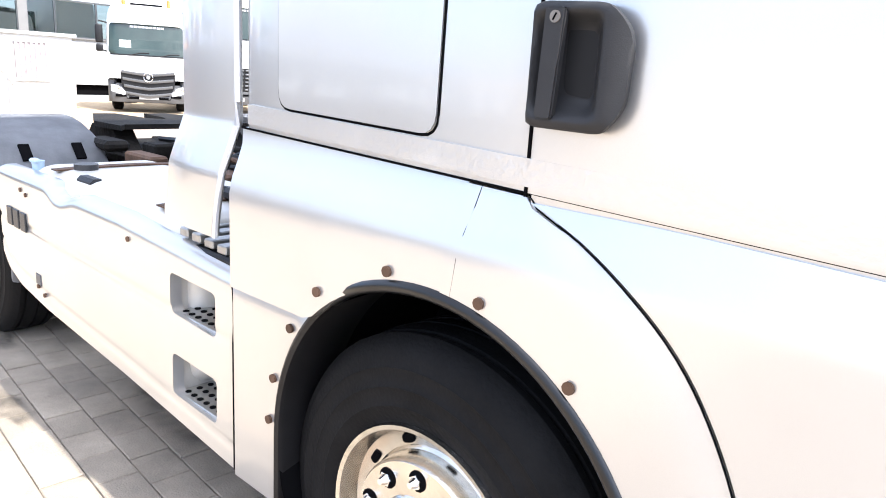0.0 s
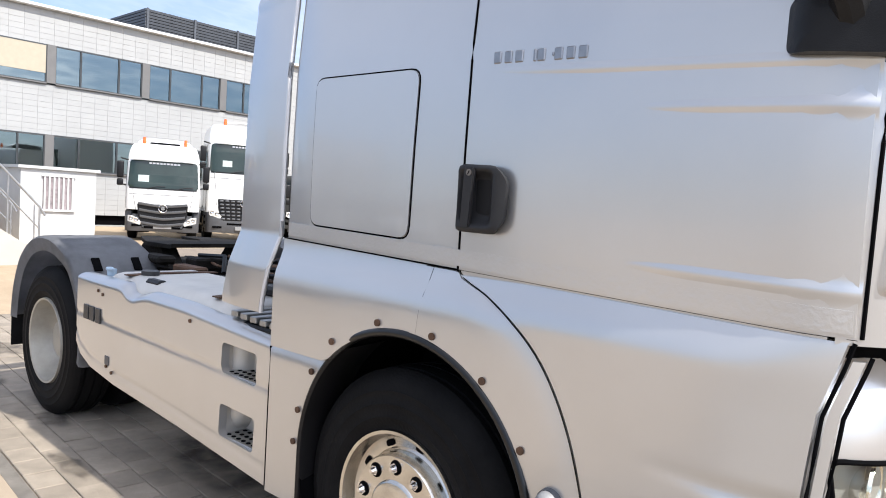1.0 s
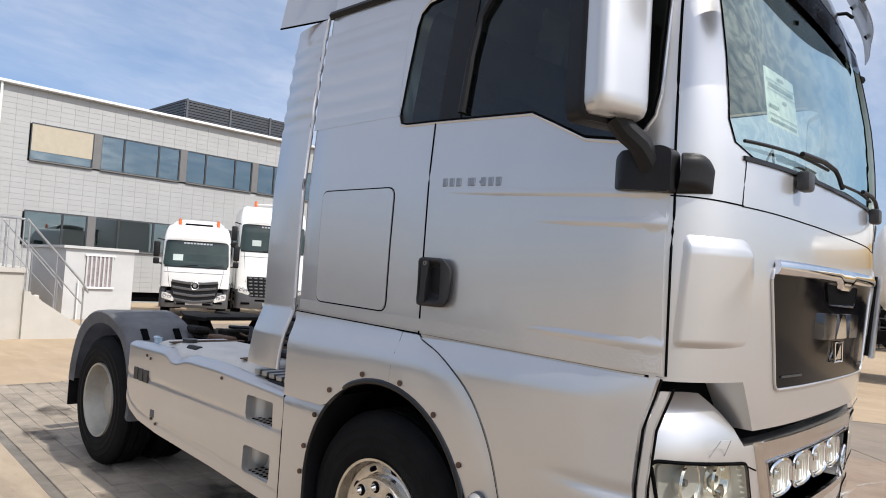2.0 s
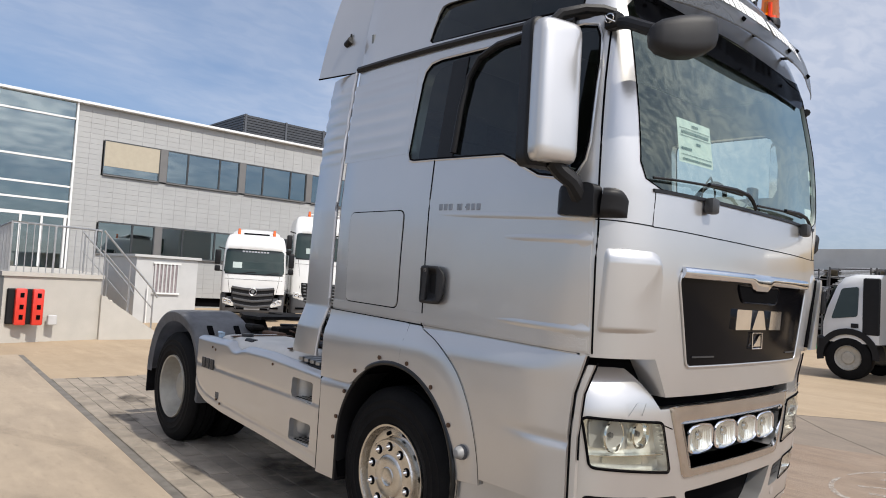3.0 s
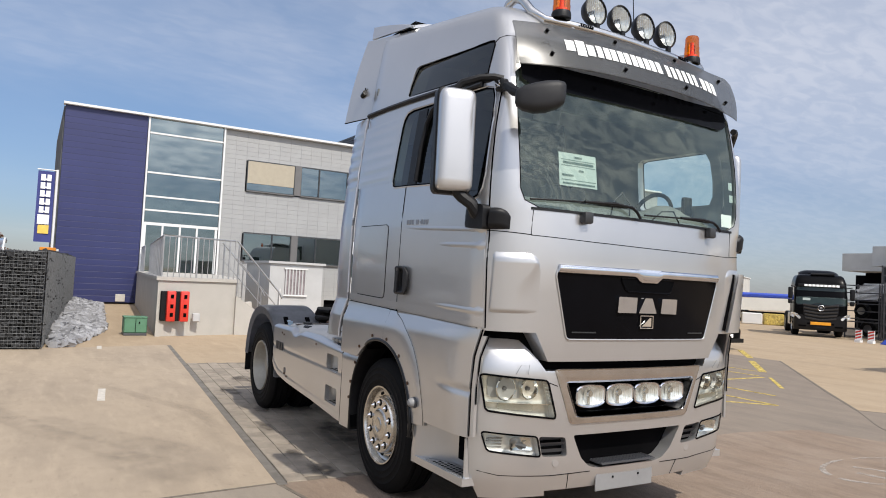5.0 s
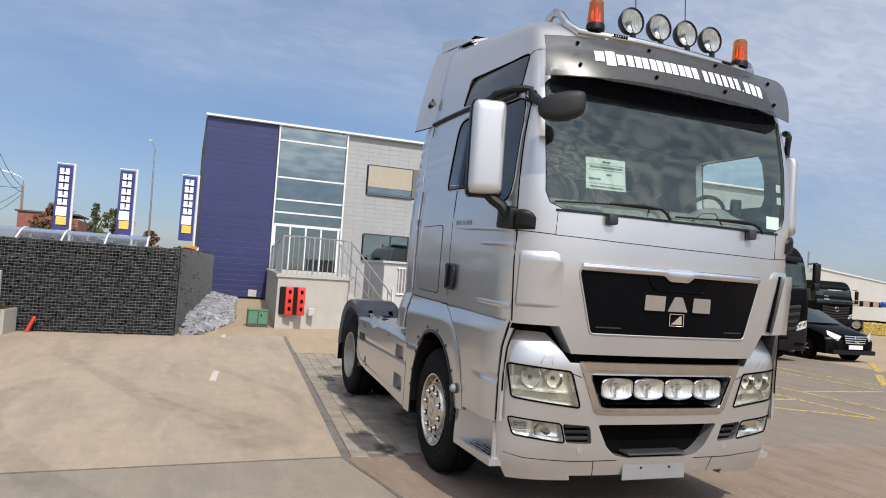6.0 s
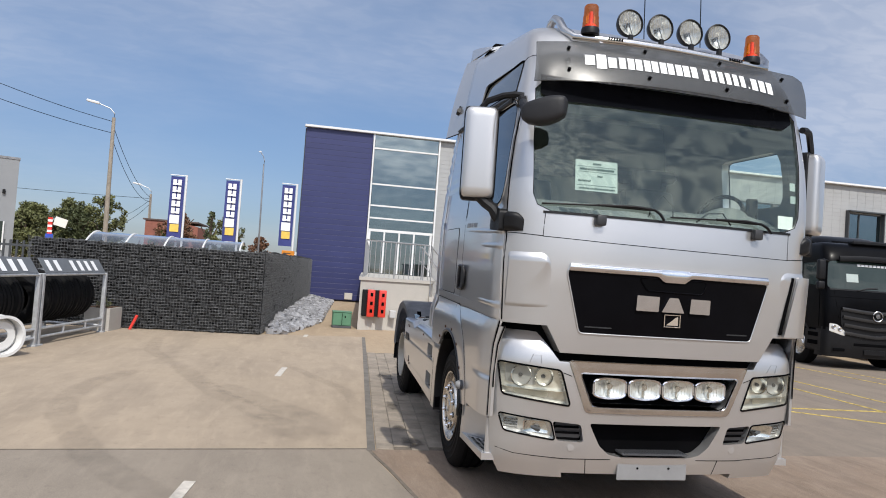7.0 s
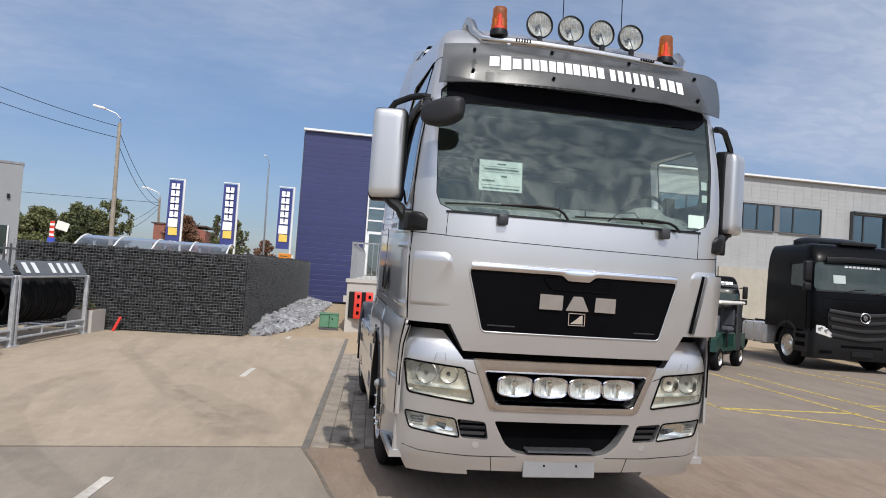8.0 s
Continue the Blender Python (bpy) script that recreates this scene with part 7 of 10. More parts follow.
    bm = bmesh.new()
    lu = lambda q: 0.150 + 0.695 * q
    blocks = [(0.0, 0.045, 0.37, 0.62), (0.053, 0.100, 0.34, 0.70), (0.108, 0.148, 0.40, 0.66)]
    blocks += [(0.160 + 0.081 * k + q, 0.160 + 0.081 * k + q + 0.032, 0.38, 0.66) for k in range(5) for q in (0, 0.042)]
    blocks += [(0.590 + 0.041 * k, 0.590 + 0.041 * k + 0.027, 0.39, 0.68) for k in range(6)]
    blocks += [(0.838, 0.846, 0.64, 0.68)] + [(0.860 + 0.049 * k, 0.860 + 0.049 * k + 0.036, 0.40, 0.69) for k in range(3)]
    blocks = [(lu(u0), lu(u1), v0, v1) for u0, u1, v0, v1 in blocks]
    for u0, u1, v0, v1 in blocks:
        grid_surface(bm, 3, 3, lambda u, v: vis(u0 + (u1 - u0) * u, v0 + (v1 - v0) * v, 0.003), 0)
    part("visor_bar", bm, WHITE_STICKER, vi, "white lettering as plain bars", split=True)
    for u, v in ((0.10, 0.2), (0.10, 0.75), (0.36, 0.14), (0.36, 0.82), (0.64, 0.14), (0.64, 0.82), (0.90, 0.2), (0.90, 0.75)):
        bm = bmesh.new()
        p = vis(u, v)
        cyl(bm, p - Vector((0.01, 0, 0.01)), p + Vector((0.013, 0, 0.008)), 0.012, n=10)
        part("visor_screw", bm, GAP, vi)
    bm = bmesh.new()
    for y in (-0.8, -0.3, 0.3, 0.8):
        tube(bm, [(fx(y, 3.22) - 0.03, y, 3.22), (fx(y, 3.22) + 0.05, y, 3.21), (fx(y, 3.22) + 0.08, y, 3.18)], 0.010, 5)
    part("visor_bracket", bm, BLACK_PLASTIC, vi, split=True)

    # --- roof lamp bar
    bm = bmesh.new()
    tube(bm, [(0.98, -0.80, 3.53), (1.05, -0.795, 3.605), (1.12, -0.79, 3.622), (1.20, -0.785, 3.58), (1.28, -0.77, 3.485), (1.36, -0.72, 3.415), (1.42, -0.58, 3.398), (1.45, -0.3, 3.393), (1.455, 0, 3.388), (1.45, 0.4, 3.378), (1.425, 0.68, 3.375), (1.37, 0.84, 3.395), (1.28, 0.90, 3.47), (1.18, 0.91, 3.545), (1.10, 0.91, 3.555), (1.0, 0.905, 3.51)], 0.031, 12)
    lb = part("lamp_bar", bm, STEEL, T, "stainless steel roof lamp bar")
    for y in (-0.55, -0.2, 0.15, 0.5):
        bm = bmesh.new()
        tube(bm, [(1.45, y, 3.375), (1.40, y, 3.35), (1.34, y, 3.395), (1.27, y, 3.45)], 0.013, 6)
        part("bar_foot", bm, STEEL, lb, split=True)
    for y in (-0.315, -0.072, 0.172, 0.408):
        lamp_round(lb, "spot_lamp", (1.40, y, 3.560), 0.095, 0.10, "round black spot lamp")
        bm = bmesh.new()
        box(bm, (1.42, y, 3.438), (0.03, 0.035, 0.06), 0.004)
        part("lamp_stem", bm, BLACK_PLASTIC, lb)
    for y, bz_ in ((-0.62, 0.022), (0.70, -0.010)):
        bm = bmesh.new()
        lathe(bm, [(3.410 + bz_, 0.0), (3.410 + bz_, 0.066), (3.44 + bz_, 0.066), (3.455 + bz_, 0.062)], (1.405, y, 0), "z", 20)
        bc = part("beacon", bm, BLACK_PLASTIC, lb, "amber rotating beacon")
        bm = bmesh.new()
        lathe(bm, [(3.455 + bz_, 0.0), (3.455 + bz_, 0.060), (3.495 + bz_, 0.060), (3.497 + bz_, 0.057), (3.535 + bz_, 0.058), (3.537 + bz_, 0.055), (3.605 + bz_, 0.054), (3.62 + bz_, 0.045), (3.625 + bz_, 0.0)], (1.405, y, 0), "z", 20)
        part("beacon_lens", bm, AMBER_GLASS, bc, "amber glass lens").visible_shadow = False
        bm = bmesh.new()
        lathe(bm, [(3.460 + bz_, 0.0), (3.460 + bz_, 0.045), (3.478 + bz_, 0.043), (3.480 + bz_, 0.016), (3.575 + bz_, 0.014), (3.58 + bz_, 0.0)], (1.405, y, 0), "z", 16)
        part("rotator", bm, ORANGE, bc, "orange rotator inside the beacon")
        bm = bmesh.new()
        grid_surface(bm, 8, 4, lambda u, v: Vector((1.405 - 0.034 * math.cos(math.pi * (u - 0.5)), y + 0.038 * math.sin(math.pi * (u - 0.5)), 3.50 + bz_ + 0.075 * v)), 0.002, (-1, 0, 0))
        part("rotator_mirror", bm, LAMP_DISH, bc, "curved mirror inside the beacon")
    bm = bmesh.new()
    for k in range(6):
        box(bm, (1.474, -0.50 + k * 0.02, 3.400), (0.006, 0.013, 0.02), 0.001)
        box(bm, (1.474, 0.47 + k * 0.02, 3.382), (0.006, 0.013, 0.02), 0.001)
    part("bar_label", bm, GAP, lb, "small dark lettering as plain bars", split=True)
    for y, x in ((0.0, 1.0), (0.52, 0.95)):
        bm = bmesh.new()
        tube(bm, [(x, y, 3.53), (x - 0.02, y, 3.75), (x - 0.05, y + 0.005, 4.08)], 0.004, 5)
        cyl(bm, (x, y, 3.50), (x, y, 3.56), 0.018, 0.010, n=8)
        part("aerial", bm, GAP, T, "thin black roof aerial")
    # --- horn-like camera on the roof fairing, fairings behind the cab
    bm = bmesh.new()
    cyl(bm, (-0.74, -1.04, 3.27), (-0.74, -1.085, 3.27), 0.014, n=8)
    cyl(bm, (-0.77, -1.092, 3.262), (-0.71, -1.092, 3.285), 0.022, 0.026, n=12)
    cyl(bm, (-0.73, -1.088, 3.28), (-0.72, -1.088, 3.33), 0.007, n=8)
    part("fairing_knob", bm, BLACK_PLASTIC, T, "small black fitting on the fairing")
    for s in (-1, 1):
        bm = bmesh.new()
        def ff(u, v):
            z = 1.12 + v * 1.92
            x = -0.635 - u * (0.31 + 0.03 * (1 - v))
            y = sy(0, max(z, 1.5)) - 0.004 - 0.035 * u + 0.012 * math.sin(math.pi * u)
            if z < 1.45:
                y += 0.035 * min(1, (1.45 - z) / 0.15)
                x -= 0.07 * min(1, (1.45 - z) / 0.3)
            y += 0.0045 * math.sin(2 * math.pi * (z - 2.40) / 0.0964) * min(1, max(0, (z - 2.36) / 0.08)) * min(1, max(0, (2.98 - z) / 0.08))
            return Vector((x, s * y, z))
        grid_surface(bm, 8, 150, ff, 0.025, (0, -s, 0))
        sf = part("side_fairing", bm, SILVER, T, "silver wind fairing behind the cab")
        bm = bmesh.new()
        seam(bm, [ff(0, k / 30) + Vector((0.012, s * -0.002, 0)) for k in range(31)], 0.009)
        part("fairing_edge", bm, FAIRING_EDGE, sf, "bright edge strip")
        bm = bmesh.new()
        def fu(u, v):
            z = 3.05 + v * (0.70 + 0.07 * u)
            a, b = -0.595 + 0.24 * v ** 1.2, -1.00 + 0.10 * v
            return Vector((a + (b - a) * u, s * (1.068 - 0.110 * v + 0.02 * math.sin(math.pi * v) + 0.085 * u * (1 - 0.4 * v)), z))
        grid_surface(bm, 8, 16, fu, 0.025, (0, -s, 0))
        uf = part("upper_fairing", bm, SILVER, T, "silver upper side fairing", 60)
        bm = bmesh.new()
        seam(bm, [fu(0, k / 16) + Vector((0.006, 0, 0)) for k in range(17)], 0.007)
        part("fairing_edge", bm, FAIRING_EDGE, uf, "bright edge strip")
        bm = bmesh.new()
        grid_surface(bm, 6, 16, lambda u, v: fu(0, v) + Vector((-0.012 + 0.03 * u, -s * (0.004 + 0.42 * u), -0.03 * u)), 0.012, (-1, 0, 0))
        part("fairing_front", bm, SILVER, uf, "silver front return of the fairing", 60)
        bm = bmesh.new()
        seam(bm, [fu(k / 8, 0) + Vector((0, 0, -0.006)) for k in range(9)], 0.005)
        part("fairing_seam", bm, GAP, uf)
    bm = bmesh.new()
    def fr_(u, v):
        y = -0.955 + 1.91 * u
        a = abs(y) / 0.955
        x = -0.10 - 0.80 * v
        z = 3.83 + 0.27 * v - 0.06 * v * v - 0.06 * a ** 6 - 0.02 * a ** 2
        return Vector((x, y, z))
    grid_surface(bm, 40, 10, fr_, 0.025, (0, 0, -1))
    rd = part("roof_deflector", bm, SILVER, T, "silver adjustable roof air deflector", 60)
    for s in (-1, 1):
        bm = bmesh.new()
        def fq(u, v):
            top = fr_(0.0 if s < 0 else 1.0, 1 - u)
            z0 = 3.845 - 0.105 * u
            return Vector((top.x, s * (0.958 + 0.012 * (1 - v)), z0 + (max(top.z, z0 + 0.004) - z0) * v))
        grid_surface(bm, 12, 4, fq, 0.02, (0, -s, 0))
        part("deflector_side", bm, SILVER, rd, "silver side of the deflector", 60)
    # black block painted as the shade in the slot under the deflector
    bm = bmesh.new()
    box(bm, (-0.52, 0, 3.74), (0.76, 1.86, 0.15), 0.02)
    part("deflector_base", bm, GAP, rd, "black block for the dark gap under the deflector")

    # --- chassis
    for s in (-1, 1):
        bm = bmesh.new()
        box(bm, (-1.5, s * 0.38, 0.88), (5.5, 0.075, 0.26), 0.008)
        part("frame_rail", bm, DIRTY_FRAME, T, "greasy black chassis rail")
    bm = bmesh.new()
    for x in (-4.2, -3.0, -1.6, -0.3):
        box(bm, (x, 0, 0.86), (0.12, 0.72, 0.2), 0.01)
    part("cross_member", bm, DIRTY_FRAME, T, split=True)
    bm = bmesh.new()
    cyl(bm, (-3.43, -0.95, 0.52), (-3.43, 0.95, 0.52), 0.09, n=14)
    lathe(bm, [(-0.22, 0.0), (-0.18, 0.14), (0, 0.21), (0.18, 0.14), (0.22, 0.0)], (-3.43, 0, 0.52), "y", 20)
    cyl(bm, (0.09, -0.9, 0.50), (0.09, 0.9, 0.50), 0.06, n=12)
    part("axle", bm, DIRTY_FRAME, T, "black axles", split=True)
    bm = bmesh.new()
    box(bm, (0.45, 0, 0.82), (1.5, 0.75, 0.7), 0.05)
    box(bm, (-0.2, 0, 1.25), (0.7, 0.9, 0.25), 0.05)
    part("engine", bm, DIRTY_FRAME, T, "dark engine block under the cab")
    # fifth wheel
    bm = bmesh.new()
    prism(bm, [(-3.05, -0.40), (-2.98, -0.45), (-3.30, -0.47), (-3.85, -0.25), (-3.85, -0.10), (-3.45, -0.06), (-3.38, 0.0), (-3.45, 0.06), (-3.85, 0.10), (-3.85, 0.25), (-3.30, 0.47), (-2.98, 0.45), (-3.05, 0.40)], 1.185, 1.215, "z")
    fw = part("fifth_wheel", bm, DIRTY_FRAME, T, "greasy black coupling plate")
    bm = bmesh.new()
    for s in (-1, 1):
        prism(bm, [(-3.62, 1.01), (-3.0, 1.01), (-3.18, 1.19), (-3.45, 1.19)], s * 0.30, s * 0.42, "y")
    box(bm, (-3.3, 0, 1.03), (0.95, 0.95, 0.04), 0.005)
    box(bm, (-2.95, -0.55, 1.12), (0.30, 0.14, 0.06), 0.02)
    part("coupling_stand", bm, DIRTY_FRAME, fw, "greasy dark coupling stand", split=True)
    # cables and pipes behind the cab
    bm = bmesh.new()
    rnd = random.Random(4)
    for k in range(9):
        y = -0.45 + k * 0.1
        tube(bm, [(-0.85, y, 1.1 + 0.05 * k % 0.2), (-1.3, y * 0.8 + rnd.uniform(-0.1, 0.1), 1.05), (-1.9, y * 0.5, 1.03), (-2.6, y * 0.6, 1.02)], 0.014, 6)
    for k in range(4):
        tube(bm, [(-0.72, -0.75 + 0.5 * k, 1.9), (-0.8, -0.7 + 0.45 * k, 1.5), (-1.0, -0.5 + 0.3 * k, 1.15)], 0.016, 6)
    part("air_line", bm, BLACK_PLASTIC, T, "black cables and hoses", split=True)
    for y, mat in ((-0.35, BLACK_PLASTIC), (-0.15, RED), (0.1, BLACK_PLASTIC)):
        bm = bmesh.new()
        tube(bm, [(-0.86 - 0.05 * math.cos(t) - 0.018 * t / 6.28, y + 0.05 * math.sin(t), 1.42 - 0.02 * t / 6.28) for t in [6.28 * k / 12 for k in range(12 * 9)]], 0.007, 5)
        part("coiled_hose", bm, mat, T, "coiled air hose")
    rnd = random.Random(17)
    for k in range(22):
        bm = bmesh.new()
        x0, y0 = rnd.uniform(-2.9, -1.2), rnd.uniform(-0.55, 0.5)
        tube(bm, [(x0, y0, 1.03 + rnd.uniform(0, 0.12)), (x0 + rnd.uniform(0.1, 0.4), y0 + rnd.uniform(-0.1, 0.1), 1.05 + rnd.uniform(0, 0.16)), (x0 + rnd.uniform(0.4, 0.8), y0 + rnd.uniform(-0.2, 0.2), 1.03 + rnd.uniform(0, 0.08))], rnd.uniform(0.008, 0.018), 6)
        part("air_line", bm, BLACK_PLASTIC if k % 4 else RUSTY, T, "greasy hose on the chassis")
    for k in range(14):
        bm = bmesh.new()
        box(bm, (rnd.uniform(-2.9, -1.1), rnd.uniform(-0.55, 0.5), 1.03 + rnd.uniform(0, 0.07)), (rnd.uniform(0.06, 0.22), rnd.uniform(0.05, 0.16), rnd.uniform(0.04, 0.12)), 0.012, Matrix.Rotation(rnd.uniform(-0.5, 0.5), 3, "Z"))
        part("valve_block", bm, RUSTY if k % 5 == 0 else DIRTY_FRAME, T, "greasy valve block on the chassis")
    for x, y, z, sx, sy_, sz in ((-2.55, -0.52, 1.06, 0.30, 0.10, 0.10), (-2.75, -0.30, 1.10, 0.16, 0.22, 0.08), (-1.9, -0.38, 1.04, 0.7, 0.05, 0.06), (-2.2, 0.1, 1.05, 0.4, 0.5, 0.05)):
        bm = bmesh.new()
        box(bm, (x, y, z), (sx, sy_, sz), 0.012)
        part("chassis_bracket", bm, RUSTY if sz > 0.09 else DIRTY_FRAME, T, "rusty chassis bracket")
    bm = bmesh.new()
    box(bm, (-0.66, 0, 1.9), (0.04, 1.9, 1.3), 0.01)
    part("cab_back_panel", bm, DARK_GREY, T)
    # tanks
    bm = bmesh.new()
    box(bm, (-1.72, -0.83, 0.80), (1.45, 0.60, 0.61), 0.09, seg=4)
    box(bm, (-1.72, 0.83, 0.80), (1.45, 0.60, 0.61), 0.09, seg=4)
    tk = part("fuel_tank", bm, CREAM_TANK, T, "pale aluminium fuel tank", split=True)
    bm = bmesh.new()
    for x in (-2.2, -1.25):
        grid_surface(bm, 12, 1, lambda u, v: Vector((x - 0.03 + 0.06 * v, -1.10 + 0.56 * u, 1.107 + 0.006 * math.sin(math.pi * u))), 0.006, (0, 0, -1))
    part("tank_strap", bm, RUSTY, tk, "brown tank straps", split=True)
    bm = bmesh.new()
    cyl(bm, (-2.16, -0.98, 1.09), (-2.16, -0.98, 1.13), 0.05, n=18)
    part("tank_cap", bm, MIRROR_GREY, tk)
    bm = bmesh.new()
    cyl(bm, (-2.44, -1.08, 1.05), (-2.44, -1.08, 1.115), 0.022, 0.028, n=12)
    box(bm, (-2.42, -1.10, 1.118), (0.05, 0.035, 0.02), 0.007)
    part("blue_valve", bm, pbr("blue_plastic", (0.42, 0.55, 0.68), 0.5), tk, "pale blue filler cap")
    bm = bmesh.new()
    box(bm, (-1.92, -1.06, 1.085), (0.16, 0.06, 0.05), 0.015)
    box(bm, (-1.18, -0.82, 1.13), (0.14, 0.09, 0.05), 0.015)
    tube(bm, [(-1.45, -0.80, 1.12), (-1.3, -0.78, 1.13), (-1.15, -0.75, 1.15), (-1.0, -0.8, 1.14), (-0.9, -0.7, 1.17)], 0.012, 6)
    part("tank_fitting", bm, BLACK_PLASTIC, tk, "black fittings on the tank", split=True)
    # walkway grating behind the fairing
    for k in range(6):
        bm = bmesh.new()
        box(bm, (-1.02 + 0.075 * k, -1.02, 1.062 - 0.004 * k), (0.05, 0.24, 0.028), 0.004)
        part("step_slat", bm, TREAD, T, "ribbed metal catwalk slat")
    bm = bmesh.new()
    box(bm, (-0.83, -1.0, 1.01), (0.48, 0.30, 0.05), 0.01)
    part("catwalk_tray", bm, BLACK_PLASTIC, T)
    # --- side skirts
    for s in (-1, 1):
        bm = bmesh.new()
        top = lerp_table([(-2.66, 1.075), (-2.10, 1.078), (-2.06, 1.07), (-2.0, 1.035), (-1.93, 1.028), (-1.86, 1.045), (-1.78, 1.065), (-1.4, 1.062), (-0.66, 1.018)])
        bot = lerp_table([(-2.66, 0.66), (-2.60, 0.595), (-2.45, 0.54), (-2.14, 0.50), (-1.4, 0.45), (-0.66, 0.385)])
        def fs(u, v):
            x = -2.66 + u * 1.998
            z0, z1 = bot(x)[0], top(x)[0]
            z = z0 + v * (z1 - z0)
            roll_in = max(0, (v - 0.93) / 0.07)
            groove = 0.006 * math.exp(-((z - (0.80 - 0.022 * (x + 0.7))) / 0.012) ** 2) + 0.005 * math.exp(-((z - (bot(x)[0] + 0.07)) / 0.012) ** 2)
            return Vector((x, s * (1.186 - 0.045 * roll_in ** 2 - groove), z))
        bm2 = bmesh.new()
        grid_surface(bm2, 60, 44, fs, 0.04, (0, -s, 0))
        cs = []
        for z0, z1 in ((0.785, 0.935), (0.495, 0.655)):
            c = bmesh.new()
            prism(c, rounded([(-1.035, z0 + 0.012), (-1.03, z1), (-0.755, z1 - 0.008), (-0.76, z0)], 0.025), s * 1.0, s * 1.4, "y")
            cs.append(c)
        sk = cut("side_skirt", bm2, cs, SILVER, T, 38, "silver side skirt with two step recesses")
        bm.free()
        for z0, z1 in ((0.785, 0.935), (0.495, 0.655)):
            bm = bmesh.new()
            box(bm, (-0.895, s * 1.03, (z0 + z1) / 2), (0.30, 0.012, z1 - z0 + 0.05))
            box(bm, (-1.05, s * 1.10, (z0 + z1) / 2), (0.012, 0.15, z1 - z0 + 0.04))
            box(bm, (-0.735, s * 1.10, (z0 + z1) / 2), (0.012, 0.15, z1 - z0 + 0.04))
            box(bm, (-0.895, s * 1.10, z1 + 0.02), (0.30, 0.15, 0.012))
            r_ = part("step_box", bm, CREAM_TANK, sk, "recessed step box")
            bm = bmesh.new()
            box(bm, (-0.895, s * 1.10, z0 + 0.004), (0.29, 0.14, 0.012), 0.003)
            part("step_tread", bm, TREAD, sk, "perforated step tread")
            bm = bmesh.new()
            for i in range(7):
                for j in range(3):
                    cyl(bm, (-1.01 + i * 0.039, s * (1.06 + j * 0.042), z0 + 0.010), (-1.01 + i * 0.039, s * (1.06 + j * 0.042), z0 + 0.0125), 0.011, n=8)
            part("tread_hole", bm, GAP, sk)
            bm = bmesh.new()
            box(bm, (-0.895, s * 1.17, z0 - 0.006), (0.27, 0.02, 0.012), 0.003)
            part("step_edge", bm, GAP, sk)
        bm = bmesh.new()
        seam(bm, [Vector((-0.6585, s * (1.184 - 0.03 * max(0, (z - 0.98) / 0.04)), z)) for z in (0.385, 0.6, 0.8, 0.98, 1.015)], 0.006)
        part("skirt_gap", bm, GAP, sk)
        for x, z in ((-2.36, 1.0), (-2.30, 0.985), (-1.32, 0.985), (-2.23, 0.585), (-2.16, 0.56)):
            bm = bmesh.new()
            cyl(bm, (x, s * 1.17, z), (x, s * 1.192, z), 0.010, n=8)
            part("skirt_screw", bm, RUSTY, sk)
        bm = bmesh.new()
        box(bm, (-2.22, s * 1.187, 0.62), (0.055, 0.006, 0.05), 0.002)
        part("skirt_latch", bm, DARK_GREY, sk)
        bm = bmesh.new()
        for x in (-2.515, -2.435, -2.35):
            box(bm, (x, s * 1.190, 0.855 - 0.02 * (x + 2.4)), (0.062, 0.008, 0.085), 0.002)
        part("skirt_badge", bm, MIRROR_GREY, sk, "dark raised badge as three plain blocks", split=True)
    # --- rear mudguards and wheels
    for s in (-1, 1):
        bm = bmesh.new()
        RC = (-3.37, 0.56)
        prof = [(176, 0.66), (165, 0.665), (150, 0.68), (135, 0.70), (118, 0.70), (100, 0.685), (85, 0.68), (68, 0.685), (52, 0.71), (38, 0.70), (22, 0.685), (8, 0.675), (-8, 0.665)]
        pf = lerp_table([(-a_, r_) for a_, r_ in prof])
        prof = [(t, pf(-t)[0]) for t in range(176, -9, -4)]
        rows_ = []
        for y, k in ((1.118, 0.85), (1.132, 0.93), (1.136, 0.975), (1.12, 1.0), (1.06, 1.008), (0.60, 1.008), (0.58, 0.99)):
            rows_.append([bm.verts.new((RC[0] + r * k * math.cos(radians(t)) * 0.98, s * y, RC[1] + r * k * math.sin(radians(t)))) for t, r in prof])
        for A, B in zip(rows_, rows_[1:]):
            for i in range(len(A) - 1):
                bm.faces.new((A[i], A[i + 1], B[i + 1], B[i]))
        bmesh.ops.solidify(bm, geom=bm.faces[:], thickness=0.012)
        rf = part("rear_mudguard", bm, FENDER_GREY, T, "weathered dark grey plastic rear mudguard", 50)
        bm = bmesh.new()
        box(bm, (-4.03, s * 0.87, 0.56), (0.015, 0.50, 0.36), 0.004)
        part("mud_flap", bm, RUBBER, rf, "black rubber mud flap")
        for y in (0.98, 0.72):
            bm = bmesh.new()
            bmesh.ops.create_cube(bm, size=1.0)
            bmesh.ops.scale(bm, vec=(0.10, 0.05, 0.02), verts=bm.verts)
            bmesh.ops.rotate(bm, cent=(0, 0, 0), matrix=Matrix.Rotation(radians(48), 3, "Y"), verts=bm.verts)
            bmesh.ops.translate(bm, vec=(-2.90, s * y, 1.09), verts=bm.verts)
            part("clip", bm, GAP, rf, "black rubber clip")
        wheel(T, 0.09, s * 1.165, 0.51, 0.51, s, True, ALLOY)
        wheel(T, -3.43, s * 1.10, 0.515, 0.515, s, False, RIM_STEEL)
        wheel(T, -3.43, s * 0.74, 0.515, 0.515, s, False, RIM_STEEL)
    bm = bmesh.new()
    box(bm, (-4.22, 0, 0.86), (0.06, 1.2, 0.16), 0.01)
